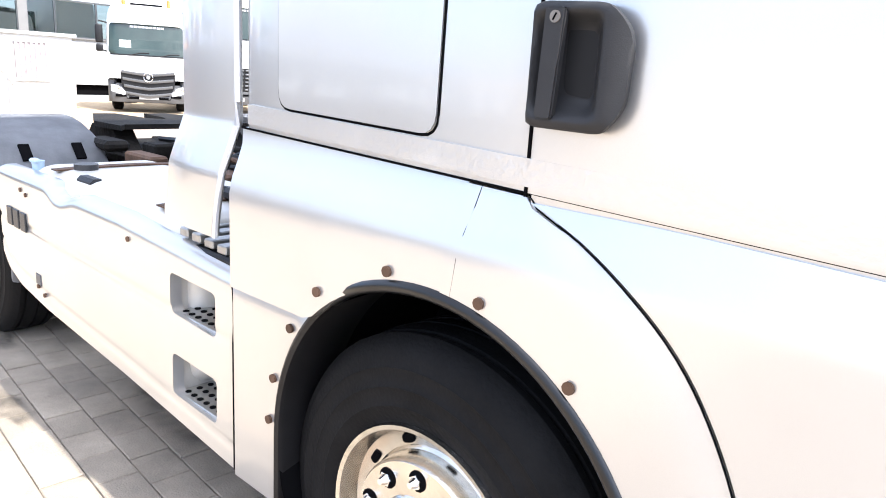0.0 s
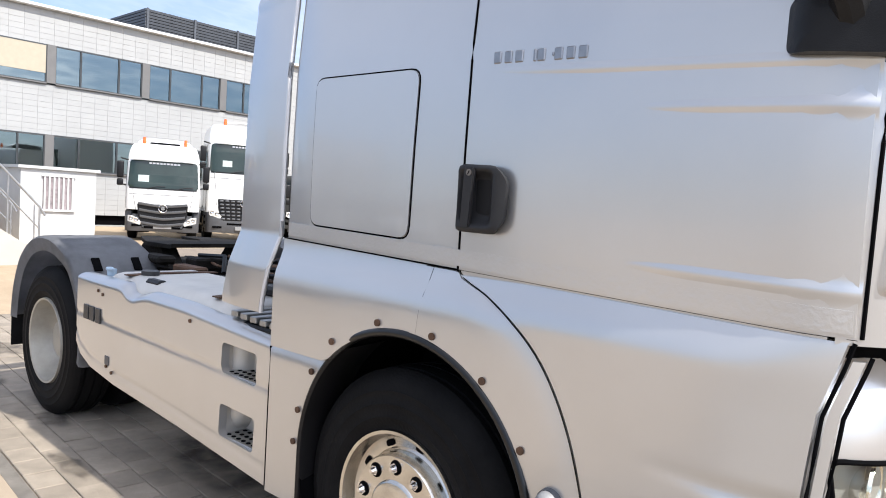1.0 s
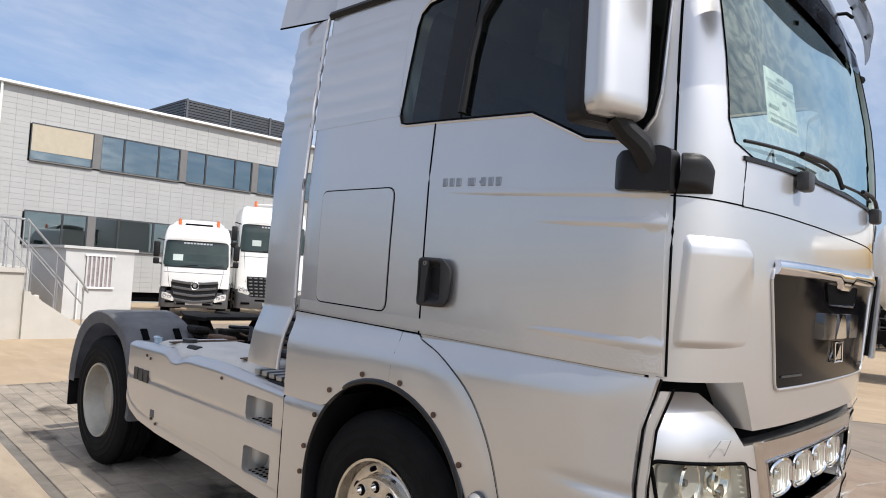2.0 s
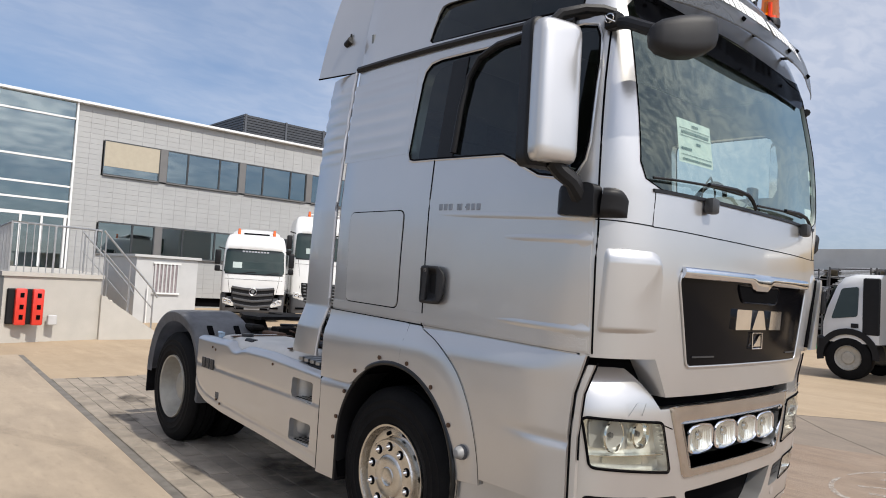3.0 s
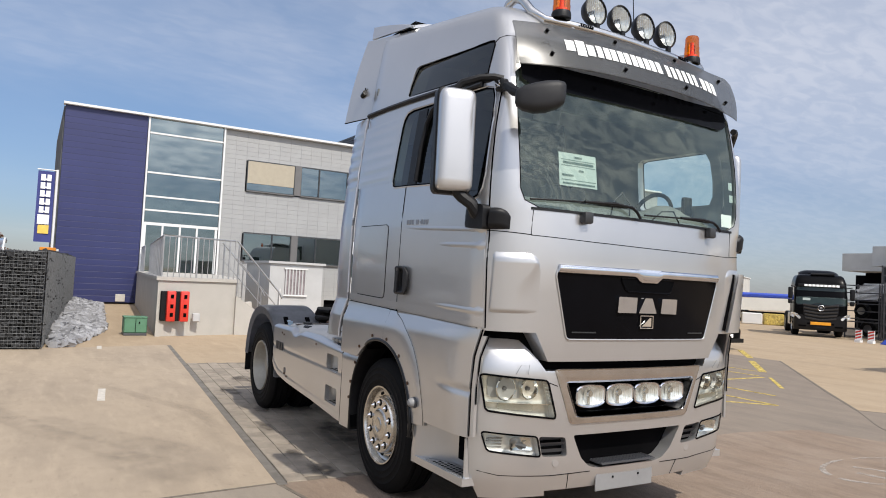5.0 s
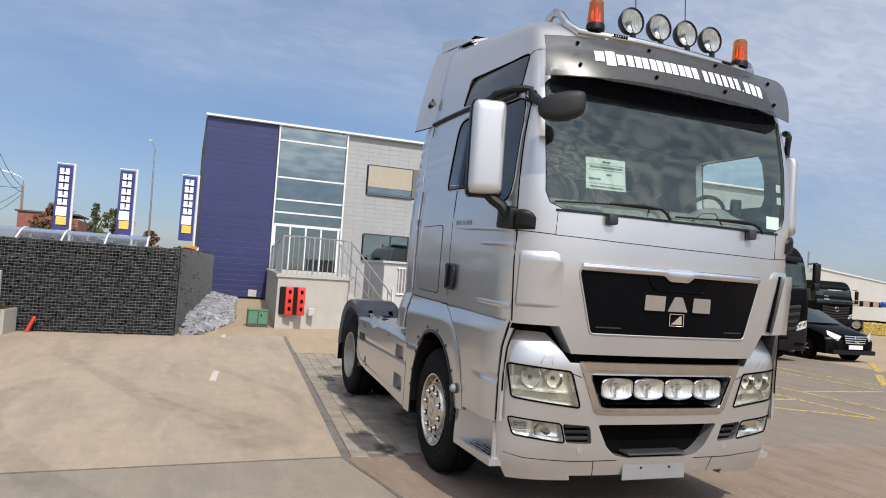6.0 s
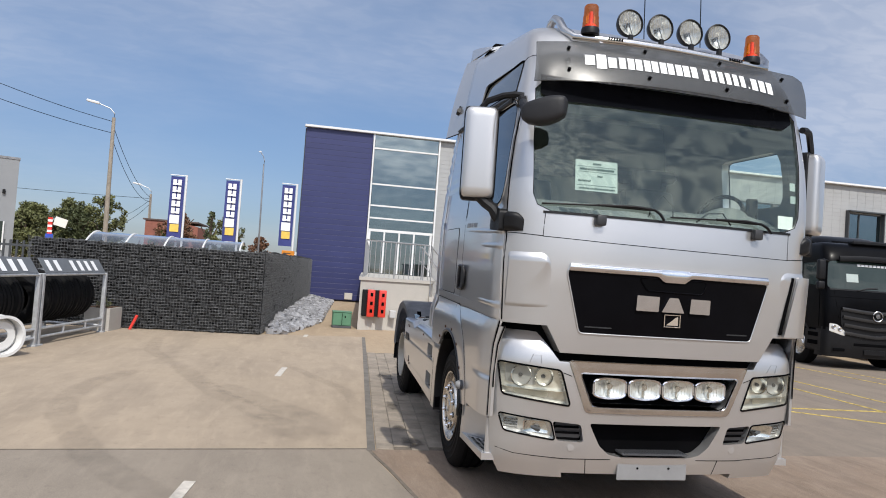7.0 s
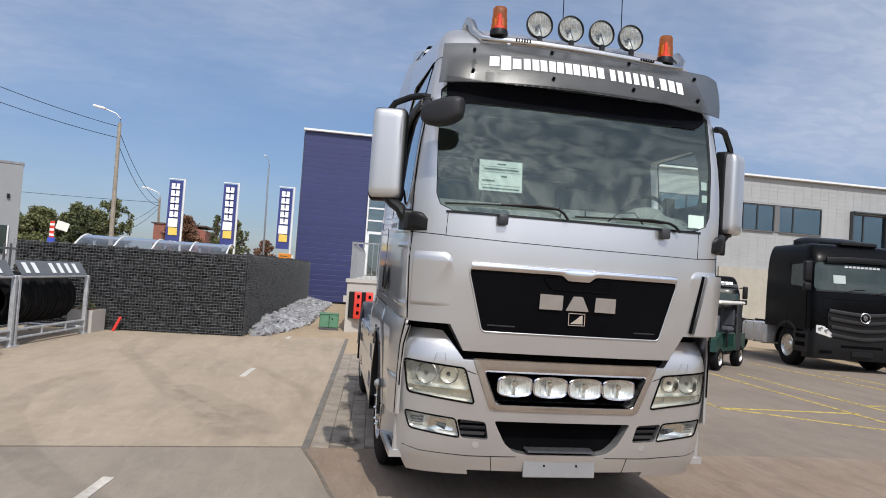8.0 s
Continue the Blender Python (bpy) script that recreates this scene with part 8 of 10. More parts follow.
    for s in (-1, 1):
        box(bm, (-4.22, s * 0.78, 0.80), (0.07, 0.36, 0.15), 0.015)
    part("rear_lamp_bar", bm, BLACK_PLASTIC, T, "black rear light bar")

    # --- cab interior
    bm = bmesh.new()
    prism(bm, [(0.90, 1.78), (1.50, 1.78), (1.55, 2.03), (1.40, 2.15), (1.18, 2.25), (0.98, 2.23), (0.88, 2.05)], -1.05, 1.05, "y")
    ds = part("dashboard", bm, CABIN, T, "grey dashboard")
    bm = bmesh.new()
    grid_surface(bm, 14, 6, lambda u, v: Vector((0.95 + 0.42 * v, 0.48 + 0.56 * u, 2.20 - 0.04 * v + 0.15 * math.sin(math.pi * u) ** 0.7 * math.sin(math.pi * (0.15 + 0.8 * v)))), 0.06, (0, 0, -1))
    part("instrument_binnacle", bm, CABIN_LIGHT, ds)
    bm = bmesh.new()
    ring_pts = [Vector((0.93 + 0.09 * math.sin(t), 0.80 + 0.21 * math.cos(t), 2.24 + 0.19 * math.sin(t))) for t in [2 * math.pi * k / 28 for k in range(28)]]
    tube(bm, ring_pts, 0.017, 8, closed=True)
    tube(bm, [ring_pts[0], Vector((0.94, 0.80, 2.22)), ring_pts[14]], 0.016, 6)
    tube(bm, [Vector((0.94, 0.80, 2.22)), Vector((1.10, 0.80, 2.05))], 0.03, 8)
    part("steering_wheel", bm, BLACK_PLASTIC, T, "black steering wheel")
    for y in (-0.60, 0.60):
        bm = bmesh.new()
        box(bm, (0.35, y, 1.92), (0.52, 0.52, 0.16), 0.05, seg=2)
        box(bm, (0.05, y, 2.25), (0.16, 0.50, 0.62), 0.05, Matrix.Rotation(radians(-8), 3, "Y"), seg=2)
        box(bm, (0.0, y, 2.66), (0.11, 0.28, 0.20), 0.04, seg=2)
        part("seat", bm, CABIN_CLOTH, T, "dark cloth cab seat")
    bm = bmesh.new()
    box(bm, (-0.30, 0, 1.95), (0.40, 2.1, 0.25), 0.05)
    box(bm, (-0.36, 0, 2.75), (0.30, 2.1, 0.12), 0.04)
    part("bunk", bm, CABIN_CLOTH, T, "sleeper bunk")
    bm = bmesh.new()
    box(bm, (-0.48, 0, 2.5), (0.02, 2.15, 1.55))
    box(bm, (0.4, 0, 1.765), (1.8, 2.1, 0.02))
    part("cab_lining", bm, CABIN_LIGHT, T, split=True)
    bm = bmesh.new()
    box(bm, (1.05, 0, 3.10), (0.50, 1.95, 0.22), 0.04)
    part("overhead_locker", bm, CABIN, T, "grey overhead lockers")
    bm = bmesh.new()
    tube(bm, [(1.35, -0.05, 2.09), (1.36, -0.03, 2.2), (1.36, 0.05, 2.27), (1.34, 0.15, 2.2), (1.33, 0.16, 2.09)], 0.006, 5)
    tube(bm, [(1.42, 0.3, 2.09), (1.44, 0.38, 2.16), (1.45, 0.5, 2.17), (1.44, 0.58, 2.09)], 0.006, 5)
    box(bm, (1.25, 0.88, 2.22), (0.05, 0.08, 0.22), 0.01)
    bm.transform(Matrix.Translation((0, 0, 0.07)))
    part("phone_holder", bm, BLACK_PLASTIC, T, "black cables and phone holder on the dashboard")
    bow_front(T)
    return T


def bow_front(T):
    """The front falls back a little more towards the driver's corner."""
    for ob in T.children_recursive:
        if ob.type != "MESH" or ob.matrix_local != Matrix.Identity(4):
            continue
        for v in ob.data.vertices:
            x, y, z = v.co
            if x > 0.9 and y > -0.45:
                w = min(1.0, (x - 0.9) / 0.4)
                e = 1 - min(1.0, max(0.0, (y - 0.75) / 0.40))
                v.co.x = x - 0.028 * w * w * (3 - 2 * w) * e * e * (3 - 2 * e) * (y + 0.45) ** 2


make_truck()

# ---------------------------------------------------------------- other vehicles
GRILLE_BAR = pbr("grey_grille_bar", (0.085, 0.088, 0.095), 0.35, 0, 0.1, 5)
BLACK_BAR = pbr("satin_black_grille_bar", (0.030, 0.030, 0.032), 0.30, 0, 0.15, 5, spec=0.5)
FAR_GLASS = pbr("dark_vehicle_glass", (0.020, 0.032, 0.027), 0.06, 0, 0.2, 2, spec=0.55)
STAR = pbr("bright_emblem", (0.7, 0.7, 0.7), 0.2, 1.0)
YELLOW_PAINT = pbr("yellow_tank_band", (0.70, 0.40, 0.03), 0.35, 0, 0.08, 2, coat=0.3)
CREAM = pbr("cream_tank_paint", (0.74, 0.72, 0.66), 0.35, 0, 0.06, 1.5, coat=0.3)
AMBER_BOARD = pbr("amber_board", (0.80, 0.33, 0.02), 0.4)
BLUE_TARP = pbr("blue_tarpaulin", (0.03, 0.07, 0.42), 0.5, 0, 0.2, 6, 0.3, 20)
GREEN_TARP = pbr("green_tarpaulin", (0.02, 0.36, 0.16), 0.5, 0, 0.2, 6, 0.3, 20)


def simple_wheel(parent, x, y, z, R, w, s, mat=None):
    e = lambda pr: [(-s * a, r) for a, r in pr]
    bm = bmesh.new()
    lathe(bm, e([(0.03, R * 0.56), (0.0, R * 0.62), (0.0, R * 0.82), (0.03, R * 0.97), (0.06, R), (w - 0.06, R), (w - 0.03, R * 0.97), (w, R * 0.82), (w, R * 0.58)]), (x, y, z), "y", 32)
    t = part("wheel", bm, RUBBER, parent, "black tyre")
    bm = bmesh.new()
    lathe(bm, e([(0.02, R * 0.58), (0.005, R * 0.56), (0.05, R * 0.50), (0.06, R * 0.30), (0.02, R * 0.26), (0.015, 0.0)]), (x, y, z), "y", 24)
    part("rim", bm, mat or RIM_STEEL, t, "steel rim")
    return t


def cab_truck(name, label, at, paint, low, H, W=1.24, deep=2.1, spoiler=True, beacons=True, slats=5, light_y=1.02, length=6.2, toothed=False, board=False, screen=None, strip=0.0, drop=0.0, wheel_x=-1.40, group="parked trucks"):
    """A forward-control lorry that looks along +x; its front lies at x = 0."""
    T = thing(name, label, "truck", group, at)
    tab = lerp_table([(0.9, 0.0, W), (1.4, 0.01, W), (1.75, -0.02, W), (H - 0.95, -0.10, W - 0.01), (H - 0.55, -0.16, W - 0.02), (H - 0.3, -0.24, W - 0.05), (H - 0.12, -0.36, W - 0.10), (H - 0.03, -0.50, W - 0.16), (H, -0.62, W - 0.24)])
    def fr(y, z, off=0.0):
        X, w = tab(z)
        k = min(abs(y) / w, 0.999)
        return Vector((X - 0.3 + 0.3 * (1 - k ** 4.6) ** (1 / 4.6) + off, y, z))
    bm = bmesh.new()
    R = []
    for z in (0.95, 1.2, 1.4, 1.75, 2.1, H - 0.95, H - 0.7, H - 0.5, H - 0.35, H - 0.2, H - 0.1, H - 0.03, H):
        X, w = tab(z)
        pts = [(-deep, -w)]
        for k in range(25):
            t = -math.pi / 2 + math.pi * k / 24
            pts.append((X - 0.3 + 0.3 * max(0, math.cos(t)) ** (2 / 4.6), math.copysign(w * abs(math.sin(t)) ** (2 / 4.6), math.sin(t))))
        pts.append((-deep, w))
        R.append([Vector((x, y, z)) for x, y in pts])
    loft(bm, R)
    part("cab", bm, paint, T, "painted cab body", 40)
    zs0, zs1 = screen or (1.72, H - 0.95 if H > 3.3 else H - 0.62)
    sc = rounded([(-W + 0.055, zs0), (W - 0.055, zs0), (W - 0.10, zs1), (-W + 0.10, zs1)], 0.11)
    bm = bmesh.new()
    patch(bm, dense(sc, 0.06), lambda y, z: fr(y, z, 0.014), 12, 0.01, (-1, 0, 0))
    ws = part("windscreen", bm, FAR_GLASS, T, "dark windscreen")
    bm = bmesh.new()
    grid_surface(bm, 24, 2, lambda u, v: fr((-1 + 2 * u) * (W - 0.10), zs0 - 0.035 + 0.075 * v, 0.012), 0.012, (-1, 0, 0))
    part("cowl", bm, BLACK_PLASTIC, T, "black cowl strip under the windscreen")
    bm = bmesh.new()
    seam(bm, [fr((-1 + k / 6) * (W - 0.10), zs0 - 0.20, 0.002) for k in range(13)], 0.006)
    for s in (-1, 1):
        seam(bm, [fr(s * (W - 0.20), zs0 - 0.05, 0.002), fr(s * (W - 0.24), zs0 - 0.35, 0.002), fr(s * (W - 0.30), 1.20 - drop, 0.002)], 0.006)
    part("panel_gap", bm, GAP, T, split=True)
    bm = bmesh.new()
    grid_surface(bm, 2, 2, lambda u, v: fr(-0.72 + 0.30 * u, zs0 + 0.18 + 0.2 * v, 0.020), 0)
    part("paper_sheet", bm, PAPER, ws, "pale sheet in the windscreen")
    bm = bmesh.new()
    for k in range(9):
        wb = 0.155 if strip else 0.10
        grid_surface(bm, 1, 1, lambda u, v: fr(wb * (k - 4.3) + wb * 0.8 * u, zs1 - 0.10 + strip + (0.05 + 0.3 * strip) * v, 0.020 + 0.17 * (strip > 0)), 0)
    part("screen_bar", bm, WHITE_STICKER, ws, "white lettering as plain bars", split=True)
    bm = bmesh.new()
    for y0 in (-0.45, 0.35):
        tube(bm, [fr(y0, zs0 - 0.02, 0.03), fr(y0 + 0.25, zs0 + 0.05, 0.03), fr(y0 + 0.5, zs0 + 0.06, 0.03)], 0.014, 5)
    part("wiper", bm, BLACK_PLASTIC, T, split=True)
    for s in (-1, 1):
        bm = bmesh.new()
        pl = rounded([(-0.40, zs0 + 0.06), (-1.12, zs0 + 0.10), (-1.12, zs1 - 0.06), (-0.58, zs1 - 0.04)], 0.06)
        patch(bm, pl, lambda x, z: Vector((x, s * (tab(z)[1] + 0.004), z)), 2, 0.008, (0, -s, 0))
        part("side_window", bm, FAR_GLASS, T, "dark side window")
        bm = bmesh.new()
        seam(bm, [(-0.32, s * (W + 0.002), 1.0), (-0.34, s * (W + 0.002), 1.8), (-0.50, s * (tab(zs1)[1] + 0.002), zs1)], 0.008)
        seam(bm, [(-1.22, s * (W + 0.002), 1.0), (-1.22, s * (tab(zs1)[1] + 0.002), zs1)], 0.008)
        part("door_gap", bm, GAP, T, split=True)
        bm = bmesh.new()
        box(bm, (-0.08, s * (W + 0.16), (zs0 + zs1) / 2 + 0.10), (0.14, 0.19, 0.50), 0.045, seg=3)
        box(bm, (-0.08, s * (W + 0.16), (zs0 + zs1) / 2 - 0.28), (0.13, 0.18, 0.20), 0.04, seg=3)
        m_ = part("mirror", bm, BLACK_PLASTIC, T, "black mirror")
        bm = bmesh.new()
        tube(bm, [(-0.15, s * (W - 0.05), zs1 - 0.02), (-0.05, s * (W + 0.15), zs1 + 0.02)], 0.022, 6)
        tube(bm, [(-0.25, s * (W - 0.02), zs0 + 0.05), (-0.05, s * (W + 0.15), zs0 + 0.08)], 0.022, 6)
        part("mirror_arm", bm, BLACK_PLASTIC, m_, split=True)
        bm = bmesh.new()
        hl = rounded([(s * (light_y + 0.15), 0.86), (s * (light_y + 0.15), 1.05), (s * (light_y - 0.02), 1.03), (s * (light_y - 0.25), 0.84), (s * (light_y - 0.20), 0.76)], 0.03)
        patch(bm, hl, lambda y, z: fr(y, 0.95, 0.024) + Vector((0, 0, z - 0.95 - drop)), 3, 0.02, (-1, 0, 0))
        h = part("headlight", bm, LAMP_BACK, T, "clear headlight")
        bm = bmesh.new()
        for k in (0, 1):
            c0 = fr(s * (light_y - 0.09 + 0.14 * k), 0.95, 0.026) + Vector((0, 0, -0.03 - drop + 0.04 * k))
            lathe(bm, [(0, 0.0), (0.014, 0.045), (0.0, 0.062)], c0, "x", 14)
        part("reflector", bm, STEEL, h, split=True)
        # steps and cab lower side
        bm = bmesh.new()
        box(bm, (-0.55, s * (W - 0.10), 0.66), (0.75, 0.20, 0.55), 0.04)
        st = part("cab_step", bm, low, T, "lower cab step panel")
        bm = bmesh.new()
        box(bm, (-0.55, s * (W + 0.002), 0.60), (0.42, 0.012, 0.10))
        box(bm, (-0.55, s * (W + 0.002), 0.80), (0.42, 0.012, 0.10))
        part("step_slot", bm, GAP, st, split=True)
        simple_wheel(T, wheel_x, s * (W - 0.02), 0.51, 0.51, 0.30, s, ALLOY)
        simple_wheel(T, -4.95, s * (W - 0.02), 0.51, 0.51, 0.60, s)
        bm = bmesh.new()
        a0 = [bm.verts.new((wheel_x + 0.62 * math.cos(radians(t)), s * (W + 0.004), 0.52 + 0.62 * math.sin(radians(t)))) for t in range(0, 181, 12)]
        a1 = [bm.verts.new((wheel_x + 0.55 * math.cos(radians(t)), s * (W + 0.004), 0.52 + 0.55 * math.sin(radians(t)))) for t in range(0, 181, 12)]
        a2 = [bm.verts.new((wheel_x + 0.62 * math.cos(radians(t)), s * (W - 0.4), 0.52 + 0.62 * math.sin(radians(t)))) for t in range(0, 181, 12)]
        for i in range(len(a0) - 1):
            bm.faces.new((a0[i], a0[i + 1], a1[i + 1], a1[i]))
            bm.faces.new((a0[i], a0[i + 1], a2[i + 1], a2[i]))
        part("wheel_arch", bm, BLACK_PLASTIC, T, "black wheel arch")
        bm = bmesh.new()
        box(bm, (-3.1, s * (W - 0.33), 0.70), (1.5, 0.55, 0.55), 0.08, seg=2)
        tkk = part("tank", bm, CREAM_TANK, T, "aluminium tank")
        bm = bmesh.new()
        for x in (-3.6, -3.1, -2.6):
            box(bm, (x, s * (W - 0.33), 0.70), (0.05, 0.57, 0.57), 0.08)
        part("tank_strap", bm, STEEL, tkk, split=True)
    # grille with bars that dip in the middle
    gz0, gz1 = 0.66 - drop, 1.40 - drop
    gw = W - 0.34
    on_front = lambda y, z, off: fr(y, max(z, 0.95), off) + Vector((0, 0, min(0, z - 0.95)))
    bm = bmesh.new()
    gp = rounded([(-gw, gz1), (gw, gz1), (gw - 0.02, gz1 - 0.32), (gw - 0.14, gz0), (-gw + 0.14, gz0), (-gw + 0.02, gz1 - 0.32)], 0.03)
    patch(bm, dense(gp, 0.15), lambda y, z: on_front(y, z, 0.012), 3, 0.02, (-1, 0, 0))
    g = part("grille", bm, BLACK_PLASTIC, T, "dark radiator grille")
    bar_mat = GRILLE_BAR if paint is WHITE_PAINT else BLACK_BAR
    for k in range(slats):
        q = k / (slats - 1)
        z = gz0 + 0.10 + (gz1 - gz0 - 0.16) * q
        w_ = gw - 0.11 + 0.09 * q
        bm = bmesh.new()
        if toothed:
            for j in range(9):
                y0 = -w_ + 2 * w_ * j / 9
                box(bm, on_front(y0 + w_ / 9, z, 0.03), (0.03, 2 * w_ / 9 * 0.7, 0.055), 0.01)
        else:
            grid_surface(bm, 16, 3, lambda u, v: on_front(w_ * (2 * u - 1), z + 0.075 * abs(2 * u - 1) ** 1.3 - 0.035 + 0.078 * v, 0.030 + 0.030 * math.sin(math.pi * (0.15 + 0.5 * v)) + 0.02 * (1 - abs(2 * u - 1))), 0.02, (-1, 0, 0))
        part("grille_slat", bm, bar_mat, g, "grille bar", 50)
    bm = bmesh.new()
    c0 = on_front(0, 1.28 - drop, 0.085)
    tube(bm, [c0 + Vector((0, 0.12 * math.cos(t), 0.12 * math.sin(t))) for t in [2 * math.pi * k / 20 for k in range(20)]], 0.012, 6, closed=True)
    cyl(bm, c0 - Vector((0.012, 0, 0)), c0 + Vector((0.006, 0, 0)), 0.055, n=14)
    part("emblem", bm, STAR, g, "plain round bright emblem")
    bm = bmesh.new()
    grid_surface(bm, 44, 8, lambda u, v: (lambda y: fr(y, 0.95, 0.016 - 0.05 * (1 - v) ** 3) + Vector((0, 0, -0.95 + 0.30 + v * (0.40 - drop * 0.8 + 0.26 * min(1, max(0, (abs(y) - W + 0.52) / 0.16))))))(W * 0.998 * (2 * u - 1)), 0.25, (-1, 0, 0))
    box(bm, (-0.22, 0, 0.70 - drop * 0.5), (0.24, 1.7, 0.50))
    part("bumper", bm, low, T, "lower bumper", 50)
    bm = bmesh.new()
    for s in (-1, 1):
        box(bm, fr(s * (W - 0.34), 0.95, 0.012) + Vector((0, 0, -0.47)), (0.02, 0.30, 0.07), 0.01)
    box(bm, fr(0, 0.95, 0.012) + Vector((0, 0, -0.36 - drop * 0.6)), (0.02, 1.05, 0.07), 0.01)
    part("bumper_slot", bm, GAP, T, split=True)
    bm = bmesh.new()
    box(bm, (0.02, 0, 0.45), (0.02, 0.52, 0.12), 0.004)
    part("plate_holder", bm, PLATE_GREY if paint is WHITE_PAINT else BLACK_PLASTIC, T)
    if board:
        bm = bmesh.new()
        box(bm, (0.06, 0, 0.60), (0.02, 0.80, 0.13), 0.01)
        part("front_board", bm, AMBER_BOARD, T, "amber marker board")
    if spoiler:
        bm = bmesh.new()
        grid_surface(bm, 20, 8, lambda u, v: Vector((-0.72 - 0.85 * v, (W - 0.26) * (2 * u - 1), H - 0.10 + 0.34 * math.sin(0.5 * math.pi * v) - 0.12 * abs(2 * u - 1) ** 5)), 0.03, (0, 0, -1))
        for s in (-1, 1):
            prism(bm, [(-0.85, H - 0.10), (-1.55, H - 0.10), (-1.55, H + 0.12), (-1.1, H + 0.02)], s * (W - 0.28), s * (W - 0.25), "y")
        sp = part("roof_spoiler", bm, paint, T, "roof air deflector")
        bm = bmesh.new()
        grid_surface(bm, 12, 2, lambda u, v: Vector((-0.90 - 0.10 * v, (W - 0.62) * (2 * u - 1), H - 0.095 + 0.34 * math.sin(0.5 * math.pi * (0.21 + 0.12 * v)) + 0.006)), 0.004, (0, 0, -1))
        part("air_slot", bm, GAP, sp)
        if paint is not WHITE_PAINT:
            bm = bmesh.new()
            box(bm, (-0.55, 0.1, H + 0.03), (0.22, 0.95, 0.11), 0.03)
            part("roof_light_box", bm, BLACK_PLASTIC, T, "long black box on the roof")
    bm = bmesh.new()
    tube(bm, [fr(-0.9, zs1 + 0.06, 0.10), fr(-0.4, zs1 + 0.09, 0.15), fr(0.4, zs1 + 0.09, 0.15), fr(0.9, zs1 + 0.06, 0.10)], 0.035, 6, flat=2.2)
    part("sun_visor", bm, low if paint is not WHITE_PAINT else WHITE_PAINT, T, "sun visor")
    if beacons:
        bm = bmesh.new()
        tube(bm, [(-0.85, -0.6, H + 0.10), (-0.80, 0, H + 0.13), (-0.85, 0.6, H + 0.10)], 0.02, 6)
        lbb = part("beacon_bar", bm, WHITE_TRIM, T)
        for s in (-1, 1):
            bm = bmesh.new()
            lathe(bm, [(H + 0.0, 0.05), (H + 0.10, 0.055), (H + 0.11, 0.05), (H + 0.20, 0.045), (H + 0.22, 0.0)], (-0.78, s * 0.60, 0), "z", 12)
            part("beacon", bm, ORANGE, lbb, "amber beacon")
    bm = bmesh.new()
    for s in (-1, 1):
        box(bm, (-length / 2 - 0.3, s * 0.38, 0.85), (length - 0.8, 0.08, 0.25))
    box(bm, (-length + 0.6, 0, 0.85), (0.1, 1.6, 0.12))
    box(bm, (-1.3, 0, 0.75), (1.6, 0.9, 0.5))
    part("chassis", bm, DIRTY_FRAME, T, "black chassis", split=True)
    return T


AT = lambda x, y, a=0.0, z=0.0: pose(x, y, z, 0, 0, a)
cab_truck("lorry", "white lorry cab with dark grey grille and roof beacons", AT(-18.9, 7.48, -27), WHITE_PAINT, DARK_GREY, 2.98, W=1.06, slats=4, light_y=0.83, screen=(1.62, 2.45), drop=0.27)
cab_truck("lorry", "taller white lorry with toothed dark grille and beacon", AT(-18.62, 10.12, -24), WHITE_PAINT, DARK_GREY, 3.86, W=1.17, screen=(2.28, 3.20), light_y=0.94, toothed=True, slats=6, spoiler=False)
cab_truck("lorry", "black lorry with long cab parked on yellow lines", AT(-8.68, 11.27, -8), BLACK_PAINT, BLACK_PLASTIC, 3.12, W=1.22, deep=2.35, beacons=False, slats=4, light_y=0.97, screen=(1.96, 2.64), drop=-0.06, wheel_x=-1.2)
cab_truck("lorry", "black lorry with white cab stickers parked far behind", AT(-23.8, 31.14, -8), BLACK_PAINT, BLACK_PLASTIC, 2.85, beacons=False, spoiler=False, screen=(1.62, 2.42))
cab_truck("lorry", "black lorry with small amber front board", AT(-13.2, 26.4, -52), BLACK_PAINT, BLACK_PLASTIC, 2.75, W=1.05, board=True, beacons=False, spoiler=True, screen=(1.42, 2.2), strip=0.12)
cab_truck("lorry", "dark lorry with white screen lettering parked behind the buggy", AT(-19.3, 13.75, -20), BLACK_PAINT, DARK_GREY, 2.42, W=1.02, beacons=False, spoiler=False, screen=(1.42, 1.98), strip=0.2)


